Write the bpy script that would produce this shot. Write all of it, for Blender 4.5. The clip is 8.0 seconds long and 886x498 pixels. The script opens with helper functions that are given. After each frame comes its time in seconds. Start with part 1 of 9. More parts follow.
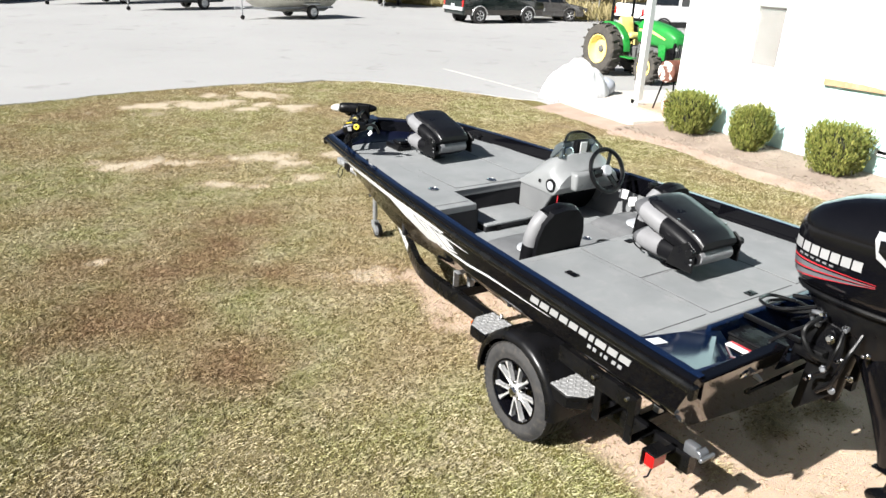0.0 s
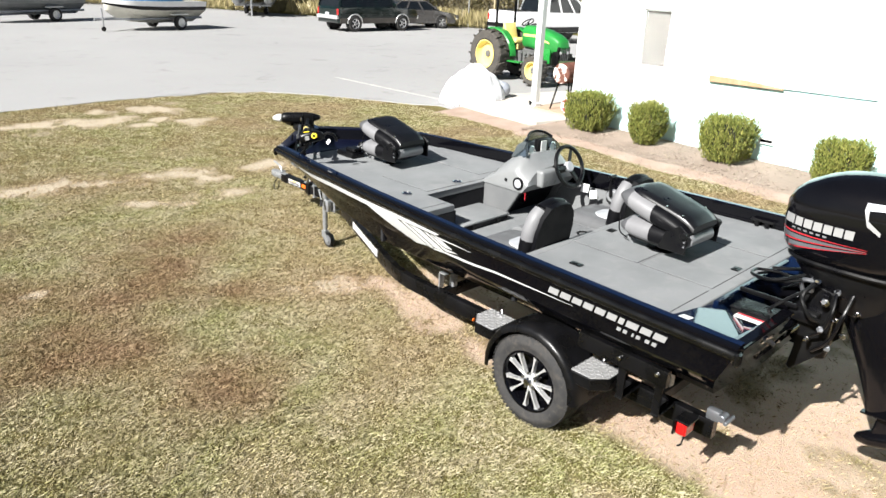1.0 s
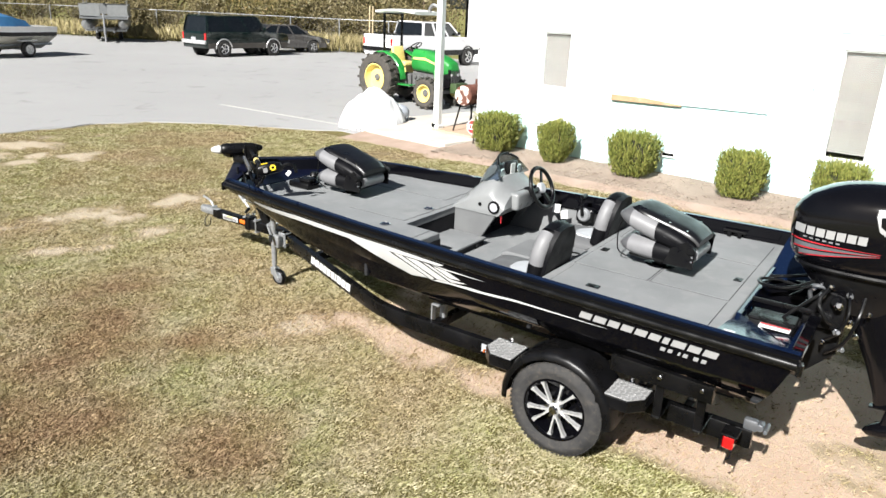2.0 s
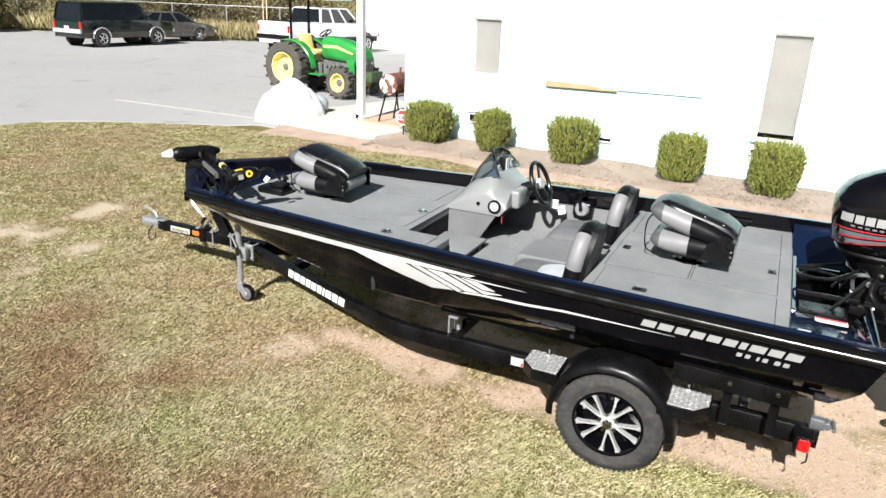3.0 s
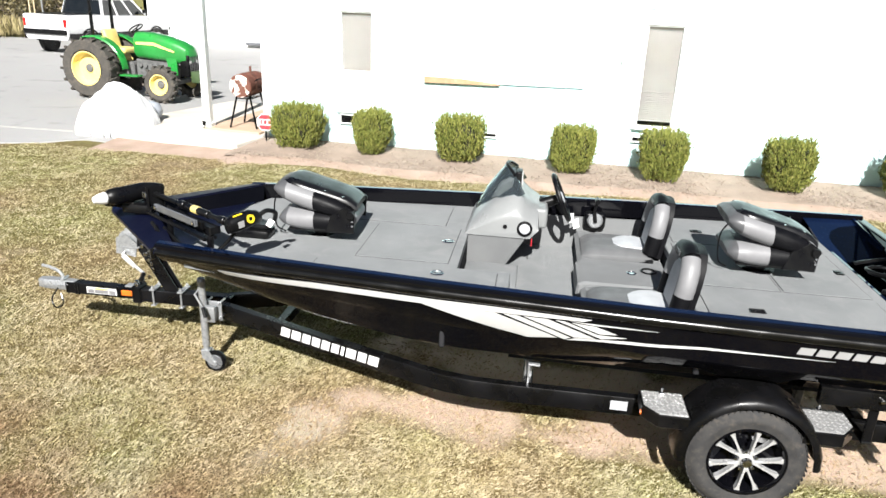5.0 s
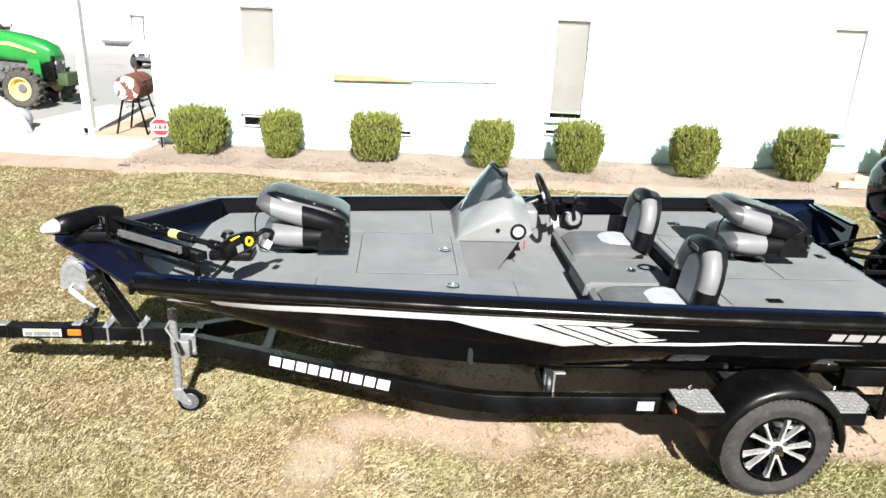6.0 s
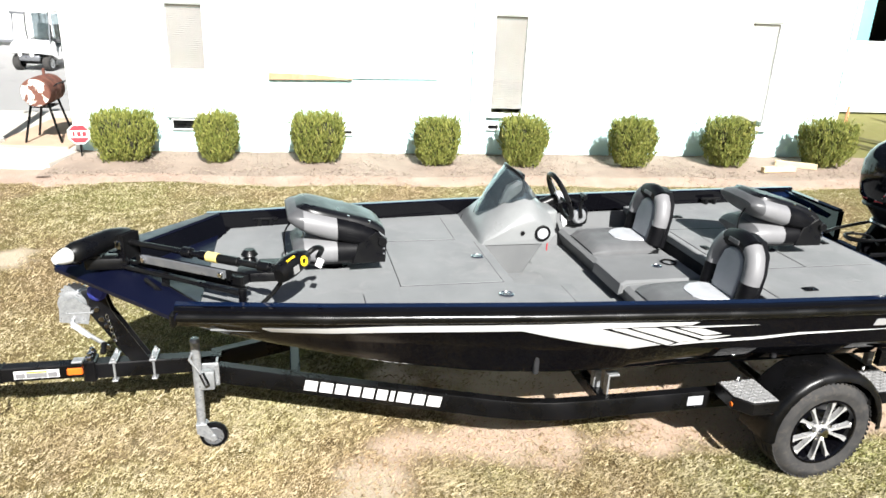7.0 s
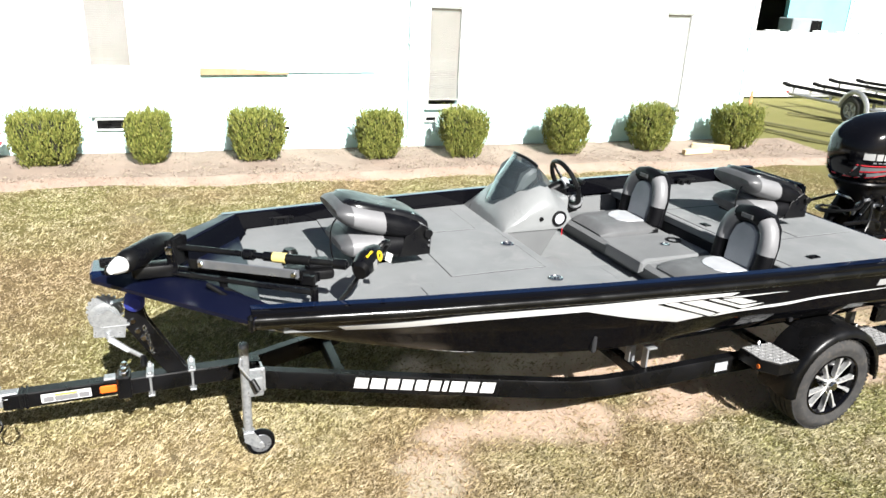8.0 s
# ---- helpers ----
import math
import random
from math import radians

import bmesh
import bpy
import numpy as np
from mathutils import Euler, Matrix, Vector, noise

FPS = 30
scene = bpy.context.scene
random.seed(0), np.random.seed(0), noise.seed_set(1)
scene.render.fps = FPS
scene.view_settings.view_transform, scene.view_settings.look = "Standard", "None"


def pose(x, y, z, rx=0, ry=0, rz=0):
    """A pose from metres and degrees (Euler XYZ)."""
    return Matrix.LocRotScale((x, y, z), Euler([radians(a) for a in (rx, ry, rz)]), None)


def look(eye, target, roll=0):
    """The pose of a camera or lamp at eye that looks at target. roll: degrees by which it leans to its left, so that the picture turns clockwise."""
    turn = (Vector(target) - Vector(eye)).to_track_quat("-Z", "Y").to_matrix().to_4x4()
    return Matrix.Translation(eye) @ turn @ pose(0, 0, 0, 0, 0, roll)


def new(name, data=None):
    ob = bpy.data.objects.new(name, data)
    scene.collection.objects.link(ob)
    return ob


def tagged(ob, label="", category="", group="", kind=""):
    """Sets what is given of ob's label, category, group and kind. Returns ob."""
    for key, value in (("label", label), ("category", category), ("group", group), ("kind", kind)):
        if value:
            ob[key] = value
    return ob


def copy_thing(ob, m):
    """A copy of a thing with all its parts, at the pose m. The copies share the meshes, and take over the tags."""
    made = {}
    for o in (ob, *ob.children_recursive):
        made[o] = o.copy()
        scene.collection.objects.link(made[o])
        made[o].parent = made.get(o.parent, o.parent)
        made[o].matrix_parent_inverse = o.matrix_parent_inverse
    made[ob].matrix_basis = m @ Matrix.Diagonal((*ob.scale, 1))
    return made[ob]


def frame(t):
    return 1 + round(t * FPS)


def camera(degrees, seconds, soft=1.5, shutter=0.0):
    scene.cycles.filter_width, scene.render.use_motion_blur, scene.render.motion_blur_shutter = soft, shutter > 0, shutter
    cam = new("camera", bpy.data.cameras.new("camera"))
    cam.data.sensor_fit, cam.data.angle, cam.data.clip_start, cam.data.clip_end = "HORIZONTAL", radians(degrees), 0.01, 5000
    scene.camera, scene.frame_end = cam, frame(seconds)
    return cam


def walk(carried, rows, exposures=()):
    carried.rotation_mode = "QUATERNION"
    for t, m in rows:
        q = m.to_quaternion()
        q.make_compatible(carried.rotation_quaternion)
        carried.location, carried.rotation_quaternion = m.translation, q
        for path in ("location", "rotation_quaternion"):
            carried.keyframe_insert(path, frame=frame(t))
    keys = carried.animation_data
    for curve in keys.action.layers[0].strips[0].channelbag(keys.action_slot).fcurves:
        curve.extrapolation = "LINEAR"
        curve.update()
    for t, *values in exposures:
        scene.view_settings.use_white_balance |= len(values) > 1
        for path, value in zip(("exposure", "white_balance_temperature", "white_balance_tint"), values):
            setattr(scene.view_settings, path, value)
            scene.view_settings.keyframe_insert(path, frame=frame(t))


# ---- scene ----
# ---- camera and its path ----
cam = camera(64.6, 8.0)
ROWS = [
    (0.0, (0.012, 0.047, 2.801), (0.933, 1.653, 2.042), 2.5),
    (0.5, (-0.387, 0.204, 2.780), (0.674, 1.723, 2.026), 2.5),
    (1.0, (-0.728, 0.452, 2.756), (0.489, 1.864, 2.031), 2.4),
    (1.5, (-1.029, 0.818, 2.731), (0.341, 2.110, 2.059), 2.5),
    (3.0, (-1.335, 2.227, 2.664), (0.316, 3.132, 1.990), 2.4),
    (3.5, (-1.291, 2.730, 2.654), (0.424, 3.506, 1.979), 2.3),
    (4.0, (-1.233, 3.225, 2.656), (0.534, 3.875, 1.980), 2.3),
    (5.5, (-1.151, 4.545, 2.629), (0.723, 4.722, 1.952), 2.5),
    (6.0, (-1.020, 4.973, 2.615), (0.862, 4.967, 1.938), 2.5),
    (6.5, (-0.871, 5.403, 2.612), (1.005, 5.260, 1.933), 2.6),
    (7.0, (-0.790, 5.823, 2.605), (1.066, 5.523, 1.925), 2.5),
    (7.5, (-0.705, 6.248, 2.597), (1.112, 5.767, 1.914), 2.6),
    (8.0, (-0.636, 6.698, 2.565), (1.145, 6.098, 1.879), 2.6),
]
walk(cam, [(t, look(eye, target, roll)) for t, eye, target, roll in ROWS],
     exposures=[(0.0, 1.26), (1.5, 1.12), (3.5, 1.03), (5.5, 1.18), (7.0, 1.28), (8.0, 1.29)])

# ---- world and sun ----
SUN_AZ, SUN_EL = radians(-172.2), radians(38.5)      # direction towards the sun, from +x
world = bpy.data.worlds.new("sky")
scene.world = world
world.use_nodes = True
wn = world.node_tree
sky = wn.nodes.new("ShaderNodeTexSky")
sky.sky_type, sky.sun_disc = "NISHITA", False
sky.sun_elevation, sky.sun_rotation = SUN_EL, math.pi / 2 - SUN_AZ
sky.air_density, sky.dust_density, sky.ozone_density = 1.0, 2.2, 1.0
wn.nodes["Background"].inputs[1].default_value = 0.025
wn.links.new(sky.outputs[0], wn.nodes["Background"].inputs[0])
sun = new("sun", bpy.data.lights.new("sun", "SUN"))
sun.data.energy, sun.data.angle, sun.data.color = 5.0, radians(0.53), (1.0, 0.985, 0.955)
sd = Vector((math.cos(SUN_AZ) * math.cos(SUN_EL), math.sin(SUN_AZ) * math.cos(SUN_EL), math.sin(SUN_EL)))
sun.matrix_world = look(sd * 50, (0, 0, 0))


# ---- materials ----
def nodes_of(name):
    m = bpy.data.materials.new(name)
    m.use_nodes = True
    return m, m.node_tree.nodes, m.node_tree.links, m.node_tree.nodes["Principled BSDF"]


def noise_tex(n, l, scale, detail=4, rough=0.55, coord="Object", dist=0.0):
    tc = n.new("ShaderNodeTexCoord")
    t = n.new("ShaderNodeTexNoise")
    t.inputs["Scale"].default_value, t.inputs["Detail"].default_value = scale, detail
    t.inputs["Roughness"].default_value, t.inputs["Distortion"].default_value = rough, dist
    l.new(tc.outputs[coord], t.inputs["Vector"])
    return t


def ramp(n, l, fac, stops):
    r = n.new("ShaderNodeValToRGB")
    while len(r.color_ramp.elements) < len(stops):
        r.color_ramp.elements.new(0.5)
    for e, (p, c) in zip(r.color_ramp.elements, stops):
        e.position, e.color = p, (*c, 1)
    l.new(fac, r.inputs[0])
    return r


def mix(n, l, fac, a, b, mode="MIX"):
    m = n.new("ShaderNodeMix")
    m.data_type, m.blend_type = "RGBA", mode
    for sock, v in ((m.inputs[0], fac), (m.inputs[6], a), (m.inputs[7], b)):
        if isinstance(v, (int, float)):
            sock.default_value = v
        elif isinstance(v, tuple):
            sock.default_value = (*v, 1)
        else:
            l.new(v, sock)
    return m.outputs[2]


def bump(n, l, bsdf, height, strength, distance=0.01):
    b = n.new("ShaderNodeBump")
    b.inputs["Strength"].default_value, b.inputs["Distance"].default_value = strength, distance
    l.new(height, b.inputs["Height"])
    l.new(b.outputs[0], bsdf.inputs["Normal"])


def surf(name, a, b=None, scale=6.0, rough=0.5, metal=0.0, fine=120.0, relief=0.15, depth=0.003, coat=0.0, rvar=0.12, dirt=None, spec=0.5):
    """A surface with two scales of variation: broad tone a to b, fine grain in relief and gloss, and dust where dirt is given."""
    m, n, l, p = nodes_of(name)
    b = b or tuple(c * 0.8 for c in a)
    broad, grain = noise_tex(n, l, scale), noise_tex(n, l, fine, 3)
    col = mix(n, l, ramp(n, l, broad.outputs[0], [(0.35, (0, 0, 0)), (0.65, (1, 1, 1))]).outputs[0], a, b)
    if dirt:
        d = noise_tex(n, l, scale * 2.3, 6, 0.7, dist=0.6)
        col = mix(n, l, ramp(n, l, d.outputs[0], [(0.52, (0, 0, 0)), (0.75, (0.7, 0.7, 0.7))]).outputs[0], col, dirt)
    l.new(col, p.inputs["Base Color"])
    mr = n.new("ShaderNodeMapRange")
    mr.inputs[1].default_value, mr.inputs[2].default_value = 0.3, 0.7
    mr.inputs[3].default_value, mr.inputs[4].default_value = max(0.02, rough - rvar), min(1, rough + rvar)
    l.new(broad.outputs[0], mr.inputs[0])
    l.new(mr.outputs[0], p.inputs["Roughness"])
    p.inputs["Metallic"].default_value, p.inputs["Coat Weight"].default_value = metal, coat
    p.inputs["Coat Roughness"].default_value, p.inputs["Specular IOR Level"].default_value = 0.03, spec
    if relief:
        bump(n, l, p, grain.outputs[0], relief, depth)
    return m


def glass(name, tint, rough=0.02, weight=1.0):
    m, n, l, p = nodes_of(name)
    g = noise_tex(n, l, 9.0)
    l.new(mix(n, l, g.outputs[0], tint, tuple(c * 0.8 for c in tint)), p.inputs["Base Color"])
    p.inputs["Roughness"].default_value, p.inputs["Transmission Weight"].default_value = rough, weight
    return m


HULL = surf("black_gelcoat", (0.002, 0.002, 0.003), (0.003, 0.003, 0.004), 2.5, 0.05, fine=400, relief=0.003, coat=0.0, rvar=0.03, spec=0.30)
NAVY = surf("navy_metalflake", (0.0028, 0.0080, 0.026), (0.0036, 0.0095, 0.032), 3.0, 0.07, fine=900, relief=0.006, coat=0.0, rvar=0.03, spec=0.6)
RAIL = surf("black_rub_rail", (0.003, 0.003, 0.003), (0.005, 0.005, 0.005), 5.0, 0.22, fine=200, relief=0.05)
CARPET = surf("grey_marine_carpet", (0.232, 0.240, 0.243), (0.190, 0.198, 0.202), 2.2, 0.95, fine=520, relief=0.6, depth=0.004, rvar=0.04, dirt=(0.275, 0.275, 0.272), spec=0.1)
DARKCARPET = surf("charcoal_carpet", (0.030, 0.030, 0.032), (0.02, 0.02, 0.022), 3.0, 0.95, fine=500, relief=0.8, rvar=0.04, spec=0.1)
VBLACK = surf("black_vinyl", (0.002, 0.002, 0.003), (0.004, 0.004, 0.005), 7.0, 0.45, fine=260, relief=0.18, depth=0.002, spec=0.15)
VGREY = surf("grey_vinyl", (0.205, 0.205, 0.212), (0.17, 0.17, 0.176), 7.0, 0.50, fine=260, relief=0.2, depth=0.002)
VSHELL = surf("smooth_black_vinyl", (0.004, 0.004, 0.005), (0.007, 0.007, 0.008), 7.0, 0.33, fine=260, relief=0.06, depth=0.002, spec=0.42)
# Darker copy of the deck carpet, its tone standing in for shaded side faces.
SHADECARPET = surf("shaded_grey_carpet", (0.16, 0.164, 0.166), (0.125, 0.129, 0.131), 2.2, 0.95, fine=520, relief=0.6, depth=0.004, rvar=0.04, spec=0.1)
VCUSH = surf("mid_grey_vinyl", (0.135, 0.137, 0.14), (0.11, 0.112, 0.115), 7.0, 0.5, fine=260, relief=0.25, depth=0.002, spec=0.3)
BENCHC = surf("bench_carpet", (0.20, 0.205, 0.208), (0.165, 0.17, 0.173), 2.2, 0.95, fine=520, relief=0.6, depth=0.004, rvar=0.04, spec=0.1)
VCHAR = surf("charcoal_vinyl", (0.085, 0.086, 0.09), (0.065, 0.066, 0.07), 7.0, 0.45, fine=260, relief=0.2, depth=0.002)
VLIGHT = surf("light_grey_vinyl", (0.42, 0.43, 0.45), (0.36, 0.37, 0.39), 8.0, 0.45, fine=180, relief=0.3, depth=0.003)
SHELL = surf("silver_grey_plastic", (0.225, 0.232, 0.232), (0.19, 0.197, 0.198), 5.0, 0.36, fine=300, relief=0.08, coat=0.2)
BLACK = surf("black_plastic", (0.003, 0.003, 0.004), (0.006, 0.006, 0.006), 9.0, 0.34, fine=300, relief=0.12, spec=0.26)
MATT = surf("matt_black_steel", (0.003, 0.003, 0.003), (0.005, 0.005, 0.006), 5.0, 0.30, fine=240, relief=0.08, dirt=(0.008, 0.007, 0.006), spec=0.27)
RUBBER = surf("tyre_rubber", (0.030, 0.030, 0.031), (0.050, 0.048, 0.046), 14.0, 0.85, fine=160, relief=0.3, dirt=(0.10, 0.085, 0.07), spec=0.25)
GALV = surf("galvanised_steel", (0.46, 0.47, 0.48), (0.30, 0.31, 0.32), 34.0, 0.36, 0.55, fine=160, relief=0.15)
CHROME = surf("polished_metal", (0.75, 0.75, 0.75), (0.65, 0.65, 0.66), 20.0, 0.14, 1.0, fine=300, relief=0.02, rvar=0.06)
ALLOY = surf("machined_alloy", (0.76, 0.76, 0.76), (0.66, 0.66, 0.66), 12.0, 0.30, 0.60, fine=260, relief=0.04)
PLATE = surf("diamond_plate", (0.62, 0.62, 0.62), (0.50, 0.50, 0.50), 16.0, 0.28, 0.6, fine=200, relief=0.1)
SILVER = surf("silver_decal", (0.40, 0.40, 0.40), (0.34, 0.34, 0.34), 6.0, 0.35, 0.25, fine=200, relief=0.02)
PALESIL = surf("pale_silver_decal", (0.62, 0.62, 0.61), (0.56, 0.56, 0.55), 6.0, 0.4, 0.1, fine=200, relief=0.02)
WHITE = surf("white_plastic", (0.80, 0.80, 0.79), (0.72, 0.72, 0.70), 8.0, 0.45, fine=150, relief=0.08)
DECAL = surf("white_decal", (0.78, 0.78, 0.77), (0.72, 0.72, 0.71), 8.0, 0.4, fine=150, relief=0.03)
RED = surf("red_lens", (0.55, 0.012, 0.012), (0.42, 0.01, 0.01), 12.0, 0.18, fine=60, relief=0.25, coat=0.5)
REDDECAL = surf("red_decal", (0.50, 0.03, 0.04), (0.42, 0.02, 0.03), 9.0, 0.3, relief=0.02)
AMBER = surf("amber_lens", (0.75, 0.16, 0.02), (0.60, 0.12, 0.02), 12.0, 0.2, fine=60, relief=0.25, coat=0.4)
BOWP = surf("satin_navy_plate", (0.002, 0.003, 0.012), (0.003, 0.004, 0.015), 3.0, 0.40, fine=300, relief=0.03, spec=0.25)
PALEYEL = surf("pale_yellow_label", (0.72, 0.58, 0.20), (0.62, 0.50, 0.17), 9.0, 0.4, relief=0.02)
YELLOW = surf("yellow_decal", (0.80, 0.58, 0.02), (0.70, 0.50, 0.02), 9.0, 0.4, relief=0.02)
BLUE = surf("blue_roller", (0.03, 0.045, 0.30), (0.025, 0.035, 0.24), 9.0, 0.35, relief=0.05)
GREYMET = surf("grey_anodised", (0.30, 0.31, 0.33), (0.22, 0.23, 0.25), 9.0, 0.35, 0.7, fine=200, relief=0.05)
SMOKE = glass("smoked_acrylic", (0.28, 0.34, 0.37), 0.03, 0.92)
DASH = surf("grey_dash_plastic", (0.085, 0.10, 0.105), (0.06, 0.072, 0.076), 8.0, 0.35, fine=200, relief=0.1)
CLEAR = glass("window_glass", (0.90, 0.90, 0.89), 0.02, 1.0)


# ---- mesh helpers ----
def thing(name, m, label, category, group="", kind=""):
    e = new(name)
    e.matrix_world = m
    e.empty_display_size = 0.1
    return tagged(e, label, category, group, kind)


def part(name, bm, material, parent=None, label="", sharp=0.6):
    bmesh.ops.recalc_face_normals(bm, faces=bm.faces[:])
    for f in bm.faces:
        f.smooth = True
    for e in bm.edges:
        if len(e.link_faces) == 2 and e.calc_face_angle(0) > sharp:
            e.smooth = False
    me = bpy.data.meshes.new(name)
    bm.to_mesh(me)
    bm.free()
    me.materials.append(material)
    ob = new(name, me)
    ob.parent = parent
    return tagged(ob, label)


def box(bm, c, s, bev=0.0, m=None, seg=1):
    """A box of size s about c, in the frame m, with bevelled edges."""
    r = bmesh.ops.create_cube(bm, size=1.0)
    vs = r["verts"]
    for v in vs:
        v.co = Vector((v.co.x * s[0] + c[0], v.co.y * s[1] + c[1], v.co.z * s[2] + c[2]))
        if m:
            v.co = m @ v.co
    if bev:
        es = list({e for v in vs for e in v.link_edges})
        bmesh.ops.bevel(bm, geom=es, offset=bev, segments=seg, affect="EDGES", profile=0.5)
    return bm


def axis_frame(p0, p1):
    d = Vector(p1) - Vector(p0)
    return Matrix.Translation(p0) @ d.to_track_quat("Z", "Y").to_matrix().to_4x4(), d.length


def lathe(bm, profile, seg=24, m=None):
    """Turn a profile of (radius, height) about z."""
    m = m or Matrix()
    rings = []
    for r, z in profile:
        if r < 1e-5:
            rings.append([bm.verts.new(m @ Vector((0, 0, z)))])
        else:
            rings.append([bm.verts.new(m @ Vector((r * math.cos(2 * math.pi * i / seg), r * math.sin(2 * math.pi * i / seg), z))) for i in range(seg)])
    for a, b in zip(rings, rings[1:]):
        for i in range(seg):
            j = (i + 1) % seg
            if len(a) == 1 and len(b) == 1:
                continue
            if len(a) == 1:
                bm.faces.new((a[0], b[i], b[j]))
            elif len(b) == 1:
                bm.faces.new((a[i], a[j], b[0]))
            else:
                bm.faces.new((a[i], a[j], b[j], b[i]))
    return bm


def rod(bm, p0, p1, r0, r1=None, seg=12):
    m, d = axis_frame(p0, p1)
    r1 = r0 if r1 is None else r1
    return lathe(bm, [(0, 0), (r0 * 0.85, 0), (r0, min(r0 * 0.15, d * 0.2)), (r1, d - min(r1 * 0.15, d * 0.2)), (r1 * 0.85, d), (0, d)], seg, m)


def tube(bm, pts, r, seg=8):
    """A bent tube along points; r a radius or one for each point."""
    pts = [Vector(p) for p in pts]
    rs = r if isinstance(r, (list, tuple)) else [r] * len(pts)
    rings, up = [], Vector((0.13, 0.21, 0.97)).normalized()
    for i, p in enumerate(pts):
        d = (pts[min(i + 1, len(pts) - 1)] - pts[max(i - 1, 0)]).normalized()
        a = d.cross(up)
        if a.length < 0.05:
            a = d.cross(Vector((1, 0, 0)))
        a.normalize()
        b = d.cross(a)
        rings.append([bm.verts.new(p + (a * math.cos(2 * math.pi * k / seg) + b * math.sin(2 * math.pi * k / seg)) * rs[i]) for k in range(seg)])
    for x, y in zip(rings, rings[1:]):
        for k in range(seg):
            bm.faces.new((x[k], x[(k + 1) % seg], y[(k + 1) % seg], y[k]))
    bm.faces.new(rings[0][::-1])
    bm.faces.new(rings[-1])
    return bm


def curve_pts(pts, n=6):
    """Catmull-Rom points through pts."""
    P = [Vector(p) for p in pts]
    P = [P[0] * 2 - P[1]] + P + [P[-1] * 2 - P[-2]]
    out = []
    for i in range(1, len(P) - 2):
        for k in range(n):
            t = k / n
            a, b, c, d = P[i - 1], P[i], P[i + 1], P[i + 2]
            out.append(0.5 * ((2 * b) + (c - a) * t + (2 * a - 5 * b + 4 * c - d) * t * t + (3 * b - a - 3 * c + d) * t ** 3))
    return out + [P[-2]]


def prism(bm, poly, z0, z1, m=None, bev=0.0):
    """A polygon of (x, y) pulled up from z0 to z1, in the frame m."""
    m = m or Matrix()
    lo = [bm.verts.new(m @ Vector((x, y, z0))) for x, y in poly]
    hi = [bm.verts.new(m @ Vector((x, y, z1))) for x, y in poly]
    k = len(poly)
    fs = [bm.faces.new(lo[::-1]), bm.faces.new(hi)]
    fs += [bm.faces.new((lo[i], lo[(i + 1) % k], hi[(i + 1) % k], hi[i])) for i in range(k)]
    if bev:
        es = list({e for f in fs[:2] for e in f.edges})
        bmesh.ops.bevel(bm, geom=es, offset=bev, segments=1, affect="EDGES", profile=0.5)
    return bm


def loft(bm, sections, closed=True, caps=True):
    """Skin a row of sections, each of the same number of points."""
    rings = [[bm.verts.new(Vector(p)) for p in s] for s in sections]
    k = len(rings[0])
    for a, b in zip(rings, rings[1:]):
        for i in range(k if closed else k - 1):
            bm.faces.new((a[i], a[(i + 1) % k], b[(i + 1) % k], b[i]))
    if caps and closed:
        bm.faces.new(rings[0][::-1])
        bm.faces.new(rings[-1])
    return bm


def ring(cx, cy, rx, ry, n=20, power=2.0):
    """A rounded outline (superellipse)."""
    out = []
    for i in range(n):
        a = 2 * math.pi * i / n
        c, s = math.cos(a), math.sin(a)
        out.append((cx + rx * math.copysign(abs(c) ** (2 / power), c), cy + ry * math.copysign(abs(s) ** (2 / power), s)))
    return out


def B():
    return bmesh.new()


UZ = Matrix(((1, 0, 0, 0), (0, 0, 1, 0), (0, 1, 0, 0), (0, 0, 0, 1)))     # (x, y) drawn in the x-z plane, pulled along y
YZ = Matrix(((0, 0, 1, 0), (1, 0, 0, 0), (0, 1, 0, 0), (0, 0, 0, 1)))     # (x, y) drawn in the y-z plane, pulled along x
BOAT = pose(3.48, 1.72, 0, 0, 0, 93.7)       # x forward along the keel, y to port, z up
# ---- ground ----
def vnoise(x, y, scale, seed):
    """Smooth value noise on arrays, 0 to 1."""
    x, y = x * scale + seed * 17.3, y * scale + seed * 5.7
    xi, yi = np.floor(x), np.floor(y)
    fx, fy = x - xi, y - yi
    fx, fy = fx * fx * (3 - 2 * fx), fy * fy * (3 - 2 * fy)

    def hsh(a, b):
        v = np.sin(a * 127.1 + b * 311.7 + seed * 74.7) * 43758.5453
        return v - np.floor(v)
    top = hsh(xi, yi) * (1 - fx) + hsh(xi + 1, yi) * fx
    bot = hsh(xi, yi + 1) * (1 - fx) + hsh(xi + 1, yi + 1) * fx
    return top * (1 - fy) + bot * fy


def fbm(x, y, scale, seed, octaves=4):
    s, a, t = 0, 0.5, 0
    for o in range(octaves):
        s, t = s + a * vnoise(x, y, scale * 2 ** o, seed + o), t + a
        a *= 0.55
    return s / t


